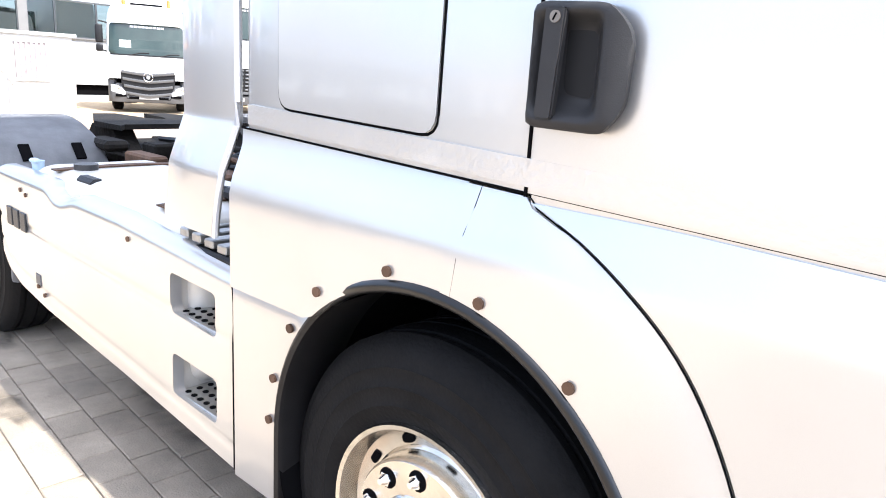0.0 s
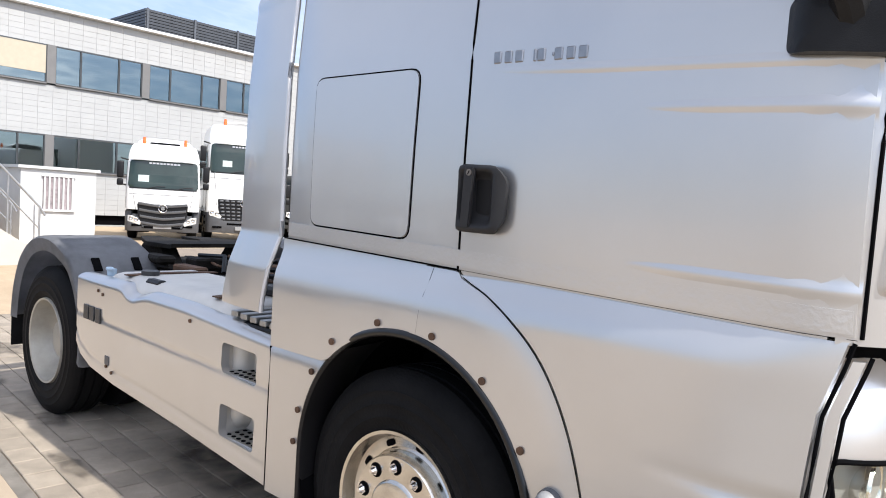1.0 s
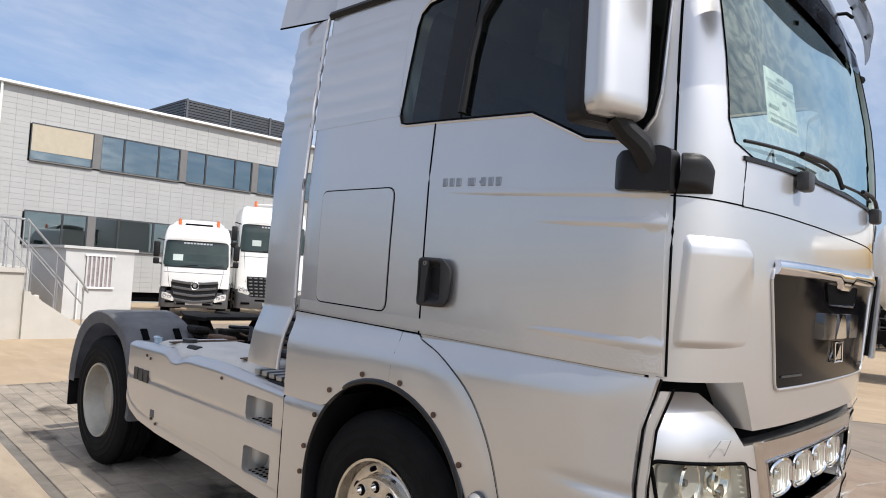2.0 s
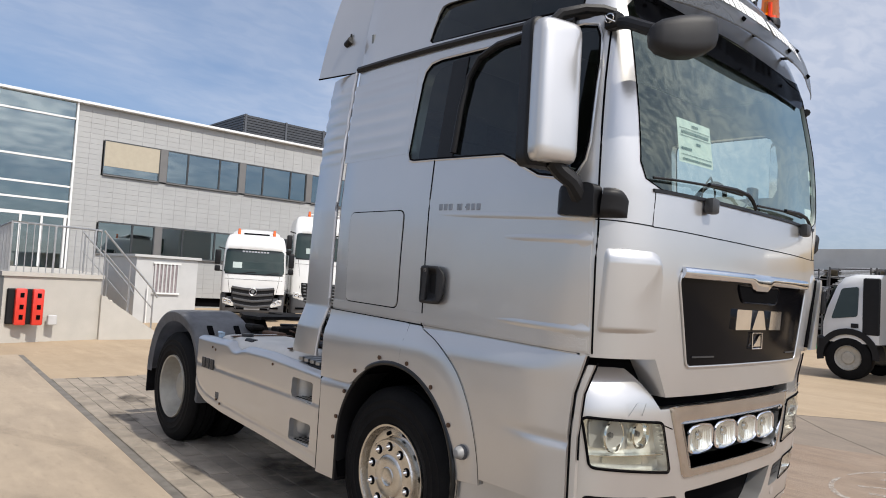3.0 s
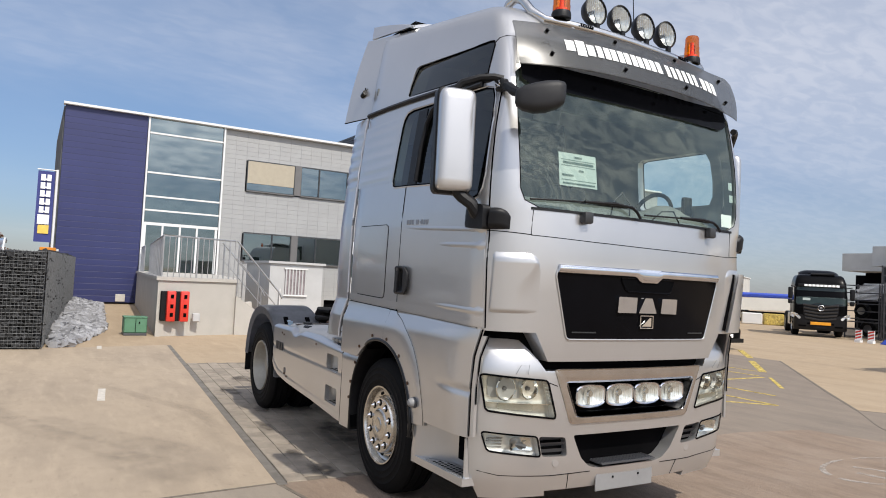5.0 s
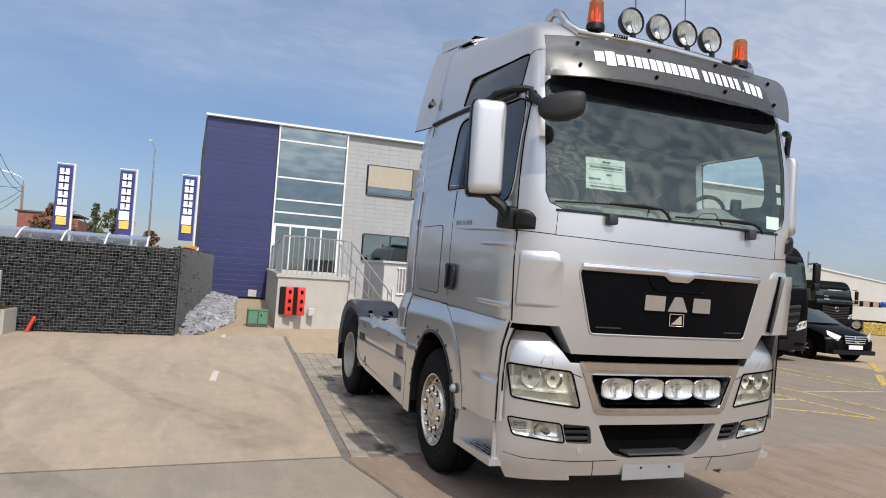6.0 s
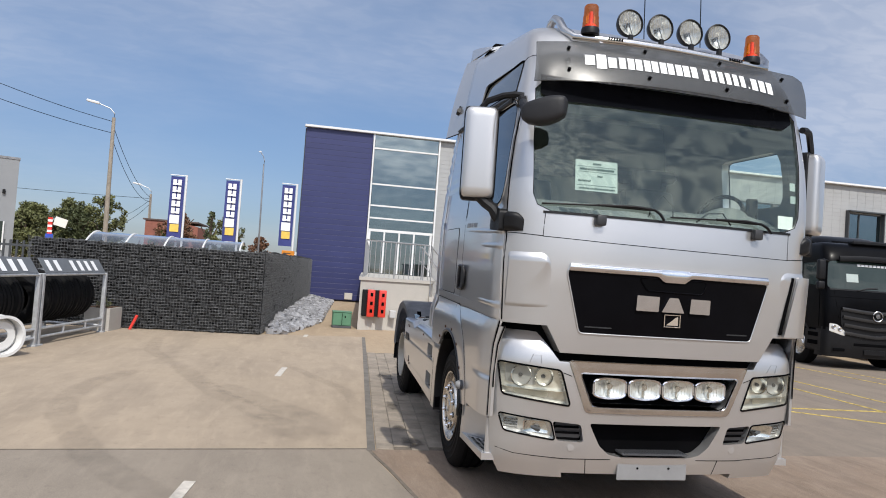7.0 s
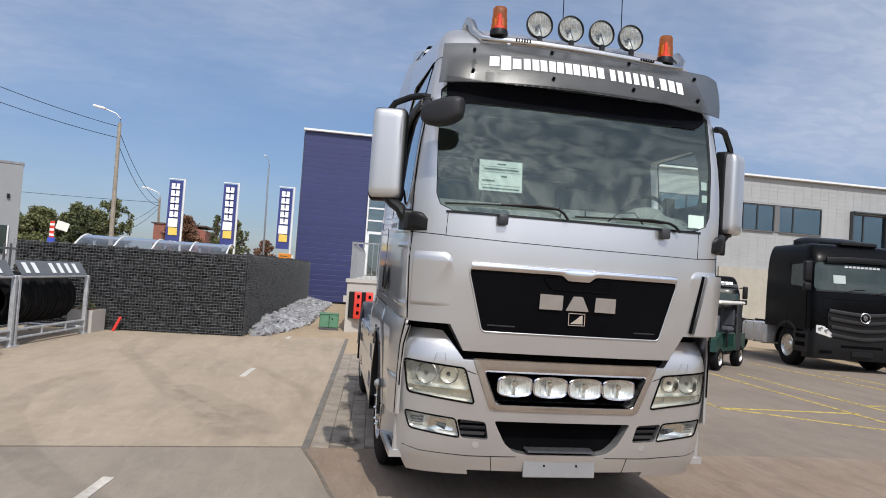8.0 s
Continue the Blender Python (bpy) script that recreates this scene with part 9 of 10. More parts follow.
def car(at):
    C = thing("car", "black compact people carrier with alloy wheels", "car", at=at)
    prof = [(0.0, 0.25), (0.02, 0.60), (-0.10, 0.78), (-1.0, 0.98), (-1.75, 1.37), (-2.2, 1.44), (-3.2, 1.42), (-3.9, 1.22), (-4.15, 0.92), (-4.27, 0.30)]
    bm = bmesh.new()
    rows = []
    for k in range(11):
        s = -1 + 2 * k / 10
        y = 0.88 * math.copysign(abs(s) ** 0.7, s)
        rows.append([bm.verts.new((x * 1.0 - (0.16 * abs(s) ** 3 if x > -0.5 else 0), y * (1 if z < 1.0 else 1 - 0.22 * (z - 1.0) / 0.6), z - 0.03 * abs(s) ** 3)) for x, z in prof])
    for A, B in zip(rows, rows[1:]):
        for i in range(len(A) - 1):
            bm.faces.new((A[i], A[i + 1], B[i + 1], B[i]))
    bm.faces.new(rows[0])
    bm.faces.new(rows[-1][::-1])
    part("body", bm, BLACK_PAINT, C, "glossy black body", 45)
    bm = bmesh.new()
    grid_surface(bm, 6, 4, lambda u, v: Vector((-0.98 - 0.70 * v - 0.08 * abs(2 * u - 1) ** 2, (-0.72 + 1.44 * u) * (1 - 0.14 * v), 1.01 + 0.36 * v + 0.018)), 0.01, (-0.5, 0, -0.5))
    part("windscreen", bm, FAR_GLASS, C, "dark windscreen")
    for s in (-1, 1):
        for pl in ([(-1.38, 1.03), (-1.85, 1.32), (-2.35, 1.36), (-2.35, 1.0)], [(-2.42, 1.0), (-2.42, 1.36), (-3.2, 1.34), (-3.45, 1.02)]):
            bm = bmesh.new()
            patch(bm, rounded(pl, 0.05), lambda x, z: Vector((x, s * (0.905 * (1 - 0.22 * max(0, z - 1.0) / 0.6)), z)), 2, 0.01, (0, -s, 0))
            part("side_window", bm, FAR_GLASS, C, "dark side window")
        bm = bmesh.new()
        patch(bm, rounded([(s * 0.48, 0.72), (s * 0.84, 0.86), (s * 0.84, 0.74), (s * 0.60, 0.58)], 0.02), lambda y, z: Vector((0.05 - 0.28 * abs(y) ** 3 - 0.35 * max(0, z - 0.66), y, z)), 2, 0.02, (-1, 0, 0))
        part("headlight", bm, LAMP_BACK, C, "clear headlight")
        bm = bmesh.new()
        box(bm, (-1.55, s * 0.98, 1.08), (0.10, 0.18, 0.13), 0.04, seg=2)
        part("mirror", bm, BLACK_PAINT, C)
        for x in (-0.85, -3.55):
            # black disc on the closed body, painted as the arch's inner shade
            bm = bmesh.new()
            lathe(bm, [(s * 0.80, 0.0), (s * 0.888, 0.0), (s * 0.888, 0.375), (s * 0.86, 0.385), (s * 0.80, 0.385)], (x, 0, 0.33), "y", 28)
            part("wheel_arch", bm, GAP, C, "black disc for the dark wheel arch opening")
            wh = simple_wheel(C, x, s * 0.905, 0.31, 0.31, 0.20, s, MIRROR_GREY)
            for k in range(7):
                a = 2 * math.pi * k / 7
                bm = bmesh.new()
                tube(bm, [(x + 0.04 * math.cos(a), s * 0.902, 0.31 + 0.04 * math.sin(a)), (x + 0.19 * math.cos(a), s * 0.908, 0.31 + 0.19 * math.sin(a))], 0.017, 5)
                part("spoke", bm, ALLOY, wh, "alloy spoke")
    bm = bmesh.new()
    patch(bm, rounded([(-0.44, 0.76), (0.44, 0.76), (0.38, 0.52), (-0.38, 0.52)], 0.04), lambda y, z: Vector((0.035 - 0.12 * (z - 0.6), y, z)), 2, 0.02, (-1, 0, 0))
    gr = part("grille", bm, GAP, C, "dark radiator grille")
    for k in range(4):
        bm = bmesh.new()
        z, w_ = 0.55 + 0.062 * k, 0.37 + 0.018 * k
        tube(bm, [(0.035, -w_, z), (0.06, 0, z - 0.01), (0.035, w_, z)], 0.016, 6)
        part("grille_bar", bm, CHROME, gr, "chrome grille bar")
    bm = bmesh.new()
    tube(bm, [Vector((0.075, 0.085 * math.cos(t), 0.64 + 0.085 * math.sin(t))) for t in [2 * math.pi * k / 20 for k in range(20)]], 0.012, 6, closed=True)
    part("emblem", bm, STAR, gr, "plain round bright emblem")
    bm = bmesh.new()
    box(bm, (0.06, 0, 0.43), (0.02, 0.52, 0.11), 0.004)
    part("number_plate", bm, WHITE_STICKER, C, "blank white number plate")
    bm = bmesh.new()
    prism(bm, [(-0.80, 0.22), (0.80, 0.22), (0.80, 0.34), (-0.80, 0.34)], -0.2, 0.03, "x")
    part("lower_grille", bm, BLACK_PLASTIC, C, "black lower bumper grille")
    for s in (-1, 1):
        bm = bmesh.new()
        for x0, x1 in ((-1.30, -2.36), (-2.40, -3.35)):
            seam(bm, [(x0, s * 0.884, 0.32), (x0 - 0.05, s * 0.884, 0.98)], 0.008)
        part("door_gap", bm, GAP, C, split=True)
        for x in (-2.2, -3.15):
            bm = bmesh.new()
            box(bm, (x, s * 0.90, 0.92), (0.20, 0.03, 0.035), 0.01)
            part("door_handle", bm, CHROME, C, "bright door handle")
        bm = bmesh.new()
        box(bm, (-2.2, s * 0.885, 0.255), (2.0, 0.02, 0.035), 0.006)
        part("sill_strip", bm, STEEL, C, "bright sill strip")
    return C


car(AT(-8.85, 14.47, 0))


def tanker():
    T = thing("tanker_truck", "white tanker lorry with cream tank and yellow band", "truck", at=AT(-3.15, 15.35, 180))
    bm = bmesh.new()
    R = []
    for z, X, w in ((0.85, 0.0, 1.2), (1.3, 0.0, 1.2), (1.65, -0.08, 1.18), (2.15, -0.26, 1.14), (2.36, -0.40, 1.08), (2.44, -0.6, 0.95)):
        R.append([Vector((x, y, z)) for x, y in ((-1.25, -w), (X - 0.2, -w), (X - 0.04, -w + 0.1), (X, -w + 0.35), (X, w - 0.35), (X - 0.04, w - 0.1), (X - 0.2, w), (-1.25, w))])
    loft(bm, R)
    part("cab", bm, WHITE_PAINT, T, "white cab", 40)
    for s in (-1, 1):
        bm = bmesh.new()
        patch(bm, rounded([(-0.24, 1.38), (-0.44, 2.10), (-0.80, 2.15), (-0.80, 1.46)], 0.06), lambda x, z: Vector((x, s * (1.212 - 0.06 * max(0, z - 1.3)), z)), 2, 0.01, (0, -s, 0))
        part("side_window", bm, FAR_GLASS, T, "dark side window")
        bm = bmesh.new()
        box(bm, (-1.08, s * 1.19, 1.70), (0.36, 0.06, 1.3), 0.05)
        part("air_duct", bm, BLACK_PLASTIC, T, "black air duct behind the cab")
        bm = bmesh.new()
        box(bm, (-0.75, s * 1.215, 1.25), (0.16, 0.02, 0.10), 0.01)
        part("door_handle", bm, BLACK_PLASTIC, T)
        bm = bmesh.new()
        box(bm, (-0.1, s * 1.35, 1.75), (0.10, 0.16, 0.55), 0.03)
        part("mirror", bm, BLACK_PLASTIC, T, "black mirror")
        for x in (-0.62, -5.4, -6.7, -8.9):
            simple_wheel(T, x, s * 1.22, 0.50, 0.50, 0.32, s)
        bm = bmesh.new()
        a0 = [bm.verts.new((-0.62 + 0.66 * math.cos(radians(t)), s * 1.235, 0.52 + 0.66 * math.sin(radians(t)))) for t in range(-10, 191, 12)]
        a1 = [bm.verts.new((-0.62 + 0.52 * math.cos(radians(t)), s * 1.235, 0.52 + 0.52 * math.sin(radians(t)))) for t in range(-10, 191, 12)]
        a2 = [bm.verts.new((-0.62 + 0.66 * math.cos(radians(t)), s * 0.8, 0.52 + 0.66 * math.sin(radians(t)))) for t in range(-10, 191, 12)]
        for i in range(len(a0) - 1):
            bm.faces.new((a0[i], a0[i + 1], a1[i + 1], a1[i]))
            bm.faces.new((a0[i], a0[i + 1], a2[i + 1], a2[i]))
        part("wheel_arch", bm, BLACK_PLASTIC, T, "black wheel arch")
    bm = bmesh.new()
    grid_surface(bm, 4, 3, lambda u, v: Vector((0.006 - 0.30 * max(0, v - 0.25), -1.0 + 2.0 * u, 1.36 + 0.80 * v)), 0.01, (-1, 0, 0))
    part("windscreen", bm, FAR_GLASS, T)
    bm = bmesh.new()
    box(bm, (-0.05, 0, 0.72), (0.3, 2.3, 0.5), 0.06)
    part("bumper", bm, BLACK_PLASTIC, T, "dark bumper")
    bm = bmesh.new()
    for s in (-1, 1):
        box(bm, (-5.6, s * 0.4, 0.95), (9.2, 0.1, 0.28))
    box(bm, (-3.2, 0, 0.75), (1.6, 2.0, 0.5), 0.05)
    part("chassis", bm, DIRTY_FRAME, T, "dark chassis", split=True)
    def tank_ring(x, k):
        return [Vector((x, 1.22 * k * math.copysign(abs(math.cos(t)) ** 0.8, math.cos(t)), 2.55 + 1.05 * k * math.copysign(abs(math.sin(t)) ** 0.8, math.sin(t)))) for t in [2 * math.pi * i / 32 for i in range(32)]]
    bm = bmesh.new()
    loft(bm, [tank_ring(-1.75, 0.75), tank_ring(-1.9, 0.95), tank_ring(-2.05, 1.0), tank_ring(-9.9, 1.0), tank_ring(-10.1, 0.9)])
    tk = part("tank", bm, CREAM, T, "cream painted tank", 40)
    for s in (-1, 1):
        bm = bmesh.new()
        grid_surface(bm, 2, 6, lambda u, v: (lambda t: Vector((-2.1 - 7.7 * u, s * 1.228 * math.cos(t) ** 0.8, 2.55 + 1.06 * math.copysign(abs(math.sin(t)) ** 0.8, math.sin(t)))))(-0.05 + 0.42 * v), 0)
        part("tank_band", bm, YELLOW_PAINT, tk, "yellow band")
    bm = bmesh.new()
    tube(bm, [(-2.7, -0.5, 3.75), (-9.8, -0.5, 3.75)], 0.03, 6)
    for x in (-3, -5, -7, -9):
        tube(bm, [(x, -0.5, 3.55), (x, -0.5, 3.75)], 0.02, 6)
    box(bm, (-6.0, 0, 3.62), (7.0, 0.7, 0.04))
    part("tank_walkway", bm, RAIL, tk, "steel walkway on the tank", split=True)
    return T


tanker()


def buggy(at):
    B = thing("golf_buggy", "green and black open utility buggy with cream roof", "golf cart", at=at)
    G = pbr("dark_green_panel", (0.012, 0.045, 0.034), 0.4, 0, 0.1, 4, coat=0.4)
    bm = bmesh.new()
    prism(bm, [(0.0, 0.42), (-0.02, 0.68), (-0.45, 0.86), (-0.55, 0.50), (-1.35, 0.50), (-1.35, 0.78), (-2.3, 0.78), (-2.3, 0.40)], -0.58, 0.58, "y")
    part("body", bm, G, B, "dark green body")
    bm = bmesh.new()
    box(bm, (-1.15, 0, 1.50), (2.0, 1.2, 0.08), 0.03)
    part("roof", bm, CREAM, B, "cream roof")
    for x, y in ((-0.42, -0.54), (-0.42, 0.54), (-1.95, -0.54), (-1.95, 0.54)):
        bm = bmesh.new()
        tube(bm, [(x, y, 0.75), (x - 0.08, y, 1.48)], 0.025, 6)
        part("roof_post", bm, BLACK_PLASTIC, B)
    for s in (-1, 1):
        bm = bmesh.new()
        box(bm, (-1.72, s * 0.57, 0.93), (0.34, 0.05, 1.08), 0.03)
        part("side_panel", bm, MIRROR_GREY, B, "dark upright side panel")
        bm = bmesh.new()
        box(bm, (-0.88, s * 0.56, 0.62), (0.05, 0.04, 0.55), 0.01)
        box(bm, (-0.80, s * 0.50, 0.36), (1.0, 0.12, 0.06), 0.01)
        part("step_board", bm, BLACK_PLASTIC, B, split=True)
    bm = bmesh.new()
    box(bm, (-0.50, 0, 1.0), (0.04, 1.02, 0.40), 0.01)
    part("front_screen", bm, FENDER_GREY, B, "grey front screen panel")
    bm = bmesh.new()
    box(bm, (-1.35, 0, 0.88), (0.50, 1.05, 0.14), 0.05)
    box(bm, (-1.62, 0, 1.15), (0.12, 1.05, 0.45), 0.05)
    part("seat", bm, CABIN_CLOTH, B, "black bench seat")
    for s in (-1, 1):
        bm = bmesh.new()
        c0 = Vector((0.0, s * 0.40, 0.62))
        lathe(bm, [(0, 0.0), (0.02, 0.04), (0.0, 0.06)], c0, "x", 12)
        part("headlight", bm, LAMP_BACK, B)
        for x in (-0.35, -1.95):
            simple_wheel(B, x, s * 0.60, 0.26, 0.26, 0.20, s, ALLOY)
    bm = bmesh.new()
    tube(bm, [Vector((-0.85 + 0.06 * math.sin(t), -0.28 + 0.16 * math.cos(t), 1.10 + 0.14 * math.sin(t))) for t in [2 * math.pi * k / 16 for k in range(16)]], 0.012, 6, closed=True)
    part("steering_wheel", bm, BLACK_PLASTIC, B)
    return B


buggy(AT(-8.07, 6.39, -48))


# ---------------------------------------------------------------- tyre racks beside the slab
RACK = pbr("galvanised_stillage", (0.52, 0.53, 0.54), 0.5, 0.45, 0.2, 12, 0.1, 80)
BOARD = pbr("grey_sign_board", (0.13, 0.14, 0.15), 0.5)


def stillage(at, tyres=True, stickers=True, L=2.45, D=1.1, H=1.16, ntyre=8):
    S = thing("tyre_rack", "galvanised stillage loaded with used truck tyres", "tyre rack", "tyre racks", at)
    for x in (0, L):
        for y in (0, D):
            bm = bmesh.new()
            box(bm, (x, y, H / 2 + 0.02), (0.07, 0.07, H), 0.006)
            box(bm, (x, y, 0.015), (0.13, 0.13, 0.03), 0.004)
            part("post", bm, RACK, S, "steel corner post")
    for (a, b) in (((0, 0, 0.14), (L, 0, 0.14)), ((0, 0, 0.28), (L, 0, 0.28)), ((0, D, 0.14), (L, D, 0.14)), ((0, 0, 0.14), (0, D, 0.14)), ((L, 0, 0.14), (L, D, 0.14)), ((0, 0, H), (L, 0, H)), ((0, D, H), (L, D, H)), ((0, 0, H), (0, D, H)), ((L, 0, H), (L, D, H)), ((L * 0.35, 0, 0.14), (L * 0.35, 0, 0.28)), ((L * 0.7, 0, 0.14), (L * 0.7, 0, 0.28))):
        bm = bmesh.new()
        tube(bm, [a, b], 0.024, 6)
        part("rail", bm, RACK, S, "steel rail")
    if stickers:
        bm = bmesh.new()
        grid_surface(bm, 2, 2, lambda u, v: Vector((0.06 + (L - 0.12) * u, -0.02 + 0.16 * v, H + 0.03 + 0.24 * v)), 0.01, (0, 0.8, -0.5))
        b_ = part("sign_board", bm, BOARD, S, "grey sloping sign board")
        for k in range(7):
            if k == 2:
                continue
            bm = bmesh.new()
            u0 = 0.06 + k * 0.125
            grid_surface(bm, 1, 1, lambda u, v: Vector((0.06 + (L - 0.12) * (u0 + 0.06 * u), -0.026 + 0.16 * (0.12 + 0.72 * v), H + 0.036 + 0.24 * (0.12 + 0.72 * v))), 0)
            part("price_card", bm, WHITE_STICKER, b_, "white card")
    if tyres:
        for k in range(ntyre):
            R = 0.44 + 0.03 * ((k * 7) % 3) / 2
            x = 0.14 + (L - 0.28) * (k + 0.5) / ntyre
            bm = bmesh.new()
            w = (L - 0.3) / ntyre
            lathe(bm, [(-w * 0.40, R * 0.60), (-w * 0.48, R * 0.72), (-w * 0.45, R * 0.90), (-w * 0.30, R), (-w * 0.1, R * 1.0), (-w * 0.08, R * 0.975), (w * 0.08, R * 0.975), (w * 0.1, R * 1.0), (w * 0.30, R), (w * 0.45, R * 0.90), (w * 0.48, R * 0.72), (w * 0.40, R * 0.60)], (x, D * 0.5, 0.28 + R), "x", 36)
            part("tyre", bm, RUBBER, S, "worn black truck tyre")
    return S


stillage(pose(-6.42, -6.64, 0, 0, 0, 172.3))
stillage(pose(-3.86, -6.98, 0, 0, 0, 172.3))
rm_ = thing("loose_rim", "loose white truck wheel rim leaning at the rack", "wheel rim", at=pose(-5.05, -6.68, 0.302, 0, 0, -40))
bm = bmesh.new()
lathe(bm, [(0.12, 0.26), (0.12, 0.30), (0.10, 0.30), (0.09, 0.27), (-0.09, 0.27), (-0.10, 0.30), (-0.12, 0.30), (-0.12, 0.26), (-0.02, 0.24), (0.02, 0.20), (0.02, 0.10), (0.0, 0.10), (-0.01, 0.20), (-0.03, 0.235), (-0.09, 0.255), (0.09, 0.255), (0.12, 0.26)], (0, 0, 0), "y", 40, False)
part("rim_body", bm, WHITE_PAINT, rm_, "white painted rim")
pt = thing("planter", "pale concrete planter with small green plants", "planter", at=pose(-9.05, -6.22, 0, 0, 0, 172.3))
bm = bmesh.new()
prism(bm, [(0.0, 0.0), (0.62, 0.0), (0.62, 0.5), (0.0, 0.5)], 0.0, 0.46, "z")
part("planter_box", bm, CONC_WALL, pt, "pale concrete box", None)
bm = bmesh.new()
box(bm, (0.31, 0.25, 0.465), (0.54, 0.42, 0.01))
part("soil", bm, RUSTY, pt, "", None)
pole_r = thing("red_post", "short red-orange plastic post leaning on the gabion wall", "post")
bm = bmesh.new()
cyl(bm, (-9.60, -5.95, 0.0), (-9.70, -5.84, 0.30), 0.030, n=10)
part("post_tube", bm, RED, pole_r)

LEAF = island_tint(pbr("green_leaf", (0.120, 0.128, 0.046), 0.7, 0, 0.3, 2.0), 0.45)
LEAF_DARK = island_tint(pbr("dark_leaf", (0.075, 0.090, 0.036), 0.7, 0, 0.3, 2.0), 0.4)
LEAF_BROWN = island_tint(pbr("reddish_leaf", (0.17, 0.085, 0.045), 0.75, 0, 0.3, 2.0), 0.35)
BARK = pbr("bark", (0.10, 0.075, 0.055), 0.9, 0, 0.3, 8, 0.5, 30)


def leaves(name, centres, n, size, rng, mat, parent, label=""):
    verts, faces = [], []
    for (c, r) in centres:
        k = max(3, int(n * r * r))
        for _ in range(k):
            d = Vector((rng.gauss(0, 1), rng.gauss(0, 1), rng.gauss(0, 1)))
            d.normalize()
            p = Vector(c) + d * r * (rng.random() ** 0.45)
            a = Vector((rng.uniform(-1, 1), rng.uniform(-1, 1), rng.uniform(-1, 1))).normalized()
            b = a.cross(Vector((rng.uniform(-1, 1), rng.uniform(-1, 1), rng.uniform(-1, 1)))).normalized()
            s = size * rng.uniform(0.6, 1.3)
            i = len(verts)
            verts += [tuple(p - a * s), tuple(p + b * s * 0.5), tuple(p + a * s), tuple(p - b * s * 0.5)]
            faces.append((i, i + 1, i + 2, i + 3))
    return raw_mesh(name, verts, faces, mat, parent, label)


def tree(x, y, h, w, mat, seed, label, conifer=False, lean=0.0):
    rng = random.Random(seed)
    T = thing("tree", label, "tree", "trees behind the wall", at=pose(x, y, 0))
    bm = bmesh.new()
    tube(bm, [(0, 0, 0), (0.05, 0.02, h * 0.3), (lean * 0.5, 0.05, h * 0.6), (lean, 0, h * 0.92)], 0.12 * h / 5, 8)
    for k in range(7):
        t = rng.uniform(0, 6.28)
        z = h * rng.uniform(0.25, 0.7)
        tube(bm, [(0, 0, z), (0.4 * w * math.cos(t), 0.4 * w * math.sin(t), z + 0.12 * h), (0.7 * w * math.cos(t), 0.7 * w * math.sin(t), z + 0.22 * h)], 0.035 * h / 5, 5)
    part("trunk", bm, BARK, T, "brown trunk with limbs")
    cs = []
    for k in range(120):
        u = rng.random()
        z = h * (0.22 + 0.76 * u)
        rad = w * ((1 - u) * 0.9 + 0.08 if conifer else math.sin(math.pi * (0.22 + 0.72 * u)) ** 0.8)
        t = rng.uniform(0, 6.28)
        q = rad * rng.random() ** 0.5 * rng.uniform(0.75, 1.1)
        cs.append(((q * math.cos(t), q * math.sin(t), z), w * rng.uniform(0.09, 0.20) * (0.7 if conifer else 1)))
    leaves("crown", cs, 1000, 0.092, rng, mat, T, "leafy crown")
    return T


for i, (x, y, h, w, m, con, lab) in enumerate((
        (-45, -20.2, 4.2, 2.2, LEAF, False, "broad green tree behind the wall"), (-46, -18.1, 4.8, 2.3, LEAF, False, "broad green tree behind the wall"), (-44, -15.6, 5.2, 1.5, LEAF, False, "taller olive green tree behind the wall"),
        (-50, -24.5, 4.2, 2.4, LEAF_DARK, False, "dark green tree at the fence"), (-48, -11.6, 4.6, 1.7, LEAF_BROWN, False, "small tree with reddish spring leaves"), (-45, -9.0, 4.8, 1.1, LEAF_DARK, True, "small dark conifer behind the wall"),
        (-40, -7.2, 4.2, 1.3, LEAF, False, "small green tree behind the wall"), (-46, -5.6, 3.3, 1.0, LEAF_BROWN, False, "sparse young tree with reddish leaves"), (-55, -14.0, 3.4, 1.3, LEAF, False, "low green tree behind the wall"), (-52, -29.0, 4.5, 2.4, LEAF, False, "broad green tree beside the hall"), (-42, -19.7, 3.7, 1.7, LEAF, False, "low bushy green tree behind the wall"), (-43, -17.0, 4.1, 1.6, LEAF_DARK, False, "bushy dark green tree behind the wall"))):
    tree(x, y, h, w, m, 20 + i, lab, con)
leaves("foliage", [((0.12 + 0.13 * k, 0.25, 0.52), 0.13) for k in range(4)], 1500, 0.035, random.Random(3), LEAF, pt, "small green leaves")

# orange board on a post behind the gabion wall
ob_ = thing("orange_board", "small orange board on a grey post behind the gabion wall", "sign board", at=pose(-22.6, -3.12, 0, 0, 0, 8))
bm = bmesh.new()
box(bm, (0, 0, 1.88), (0.06, 0.50, 0.42), 0.015)
bd_ = part("board", bm, pbr("orange_board_paint", (0.62, 0.22, 0.015), 0.5, 0, 0.15, 5), ob_, "orange painted board")
bm = bmesh.new()
for y, z, w_ in ((-0.05, 1.98, 0.28), (-0.02, 1.88, 0.34), (-0.09, 1.78, 0.18)):
    box(bm, (0.032, y, z), (0.004, w_, 0.035))
part("board_bar", bm, RUSTY, bd_, "plain bars of print", split=True)
bm = bmesh.new()
cyl(bm, (-0.02, 0.30, 0), (-0.02, 0.30, 2.05), 0.04, n=10)
box(bm, (-0.02, 0.15, 1.95), (0.03, 0.34, 0.04))
part("post", bm, WHITE_TRIM, ob_, split=True)

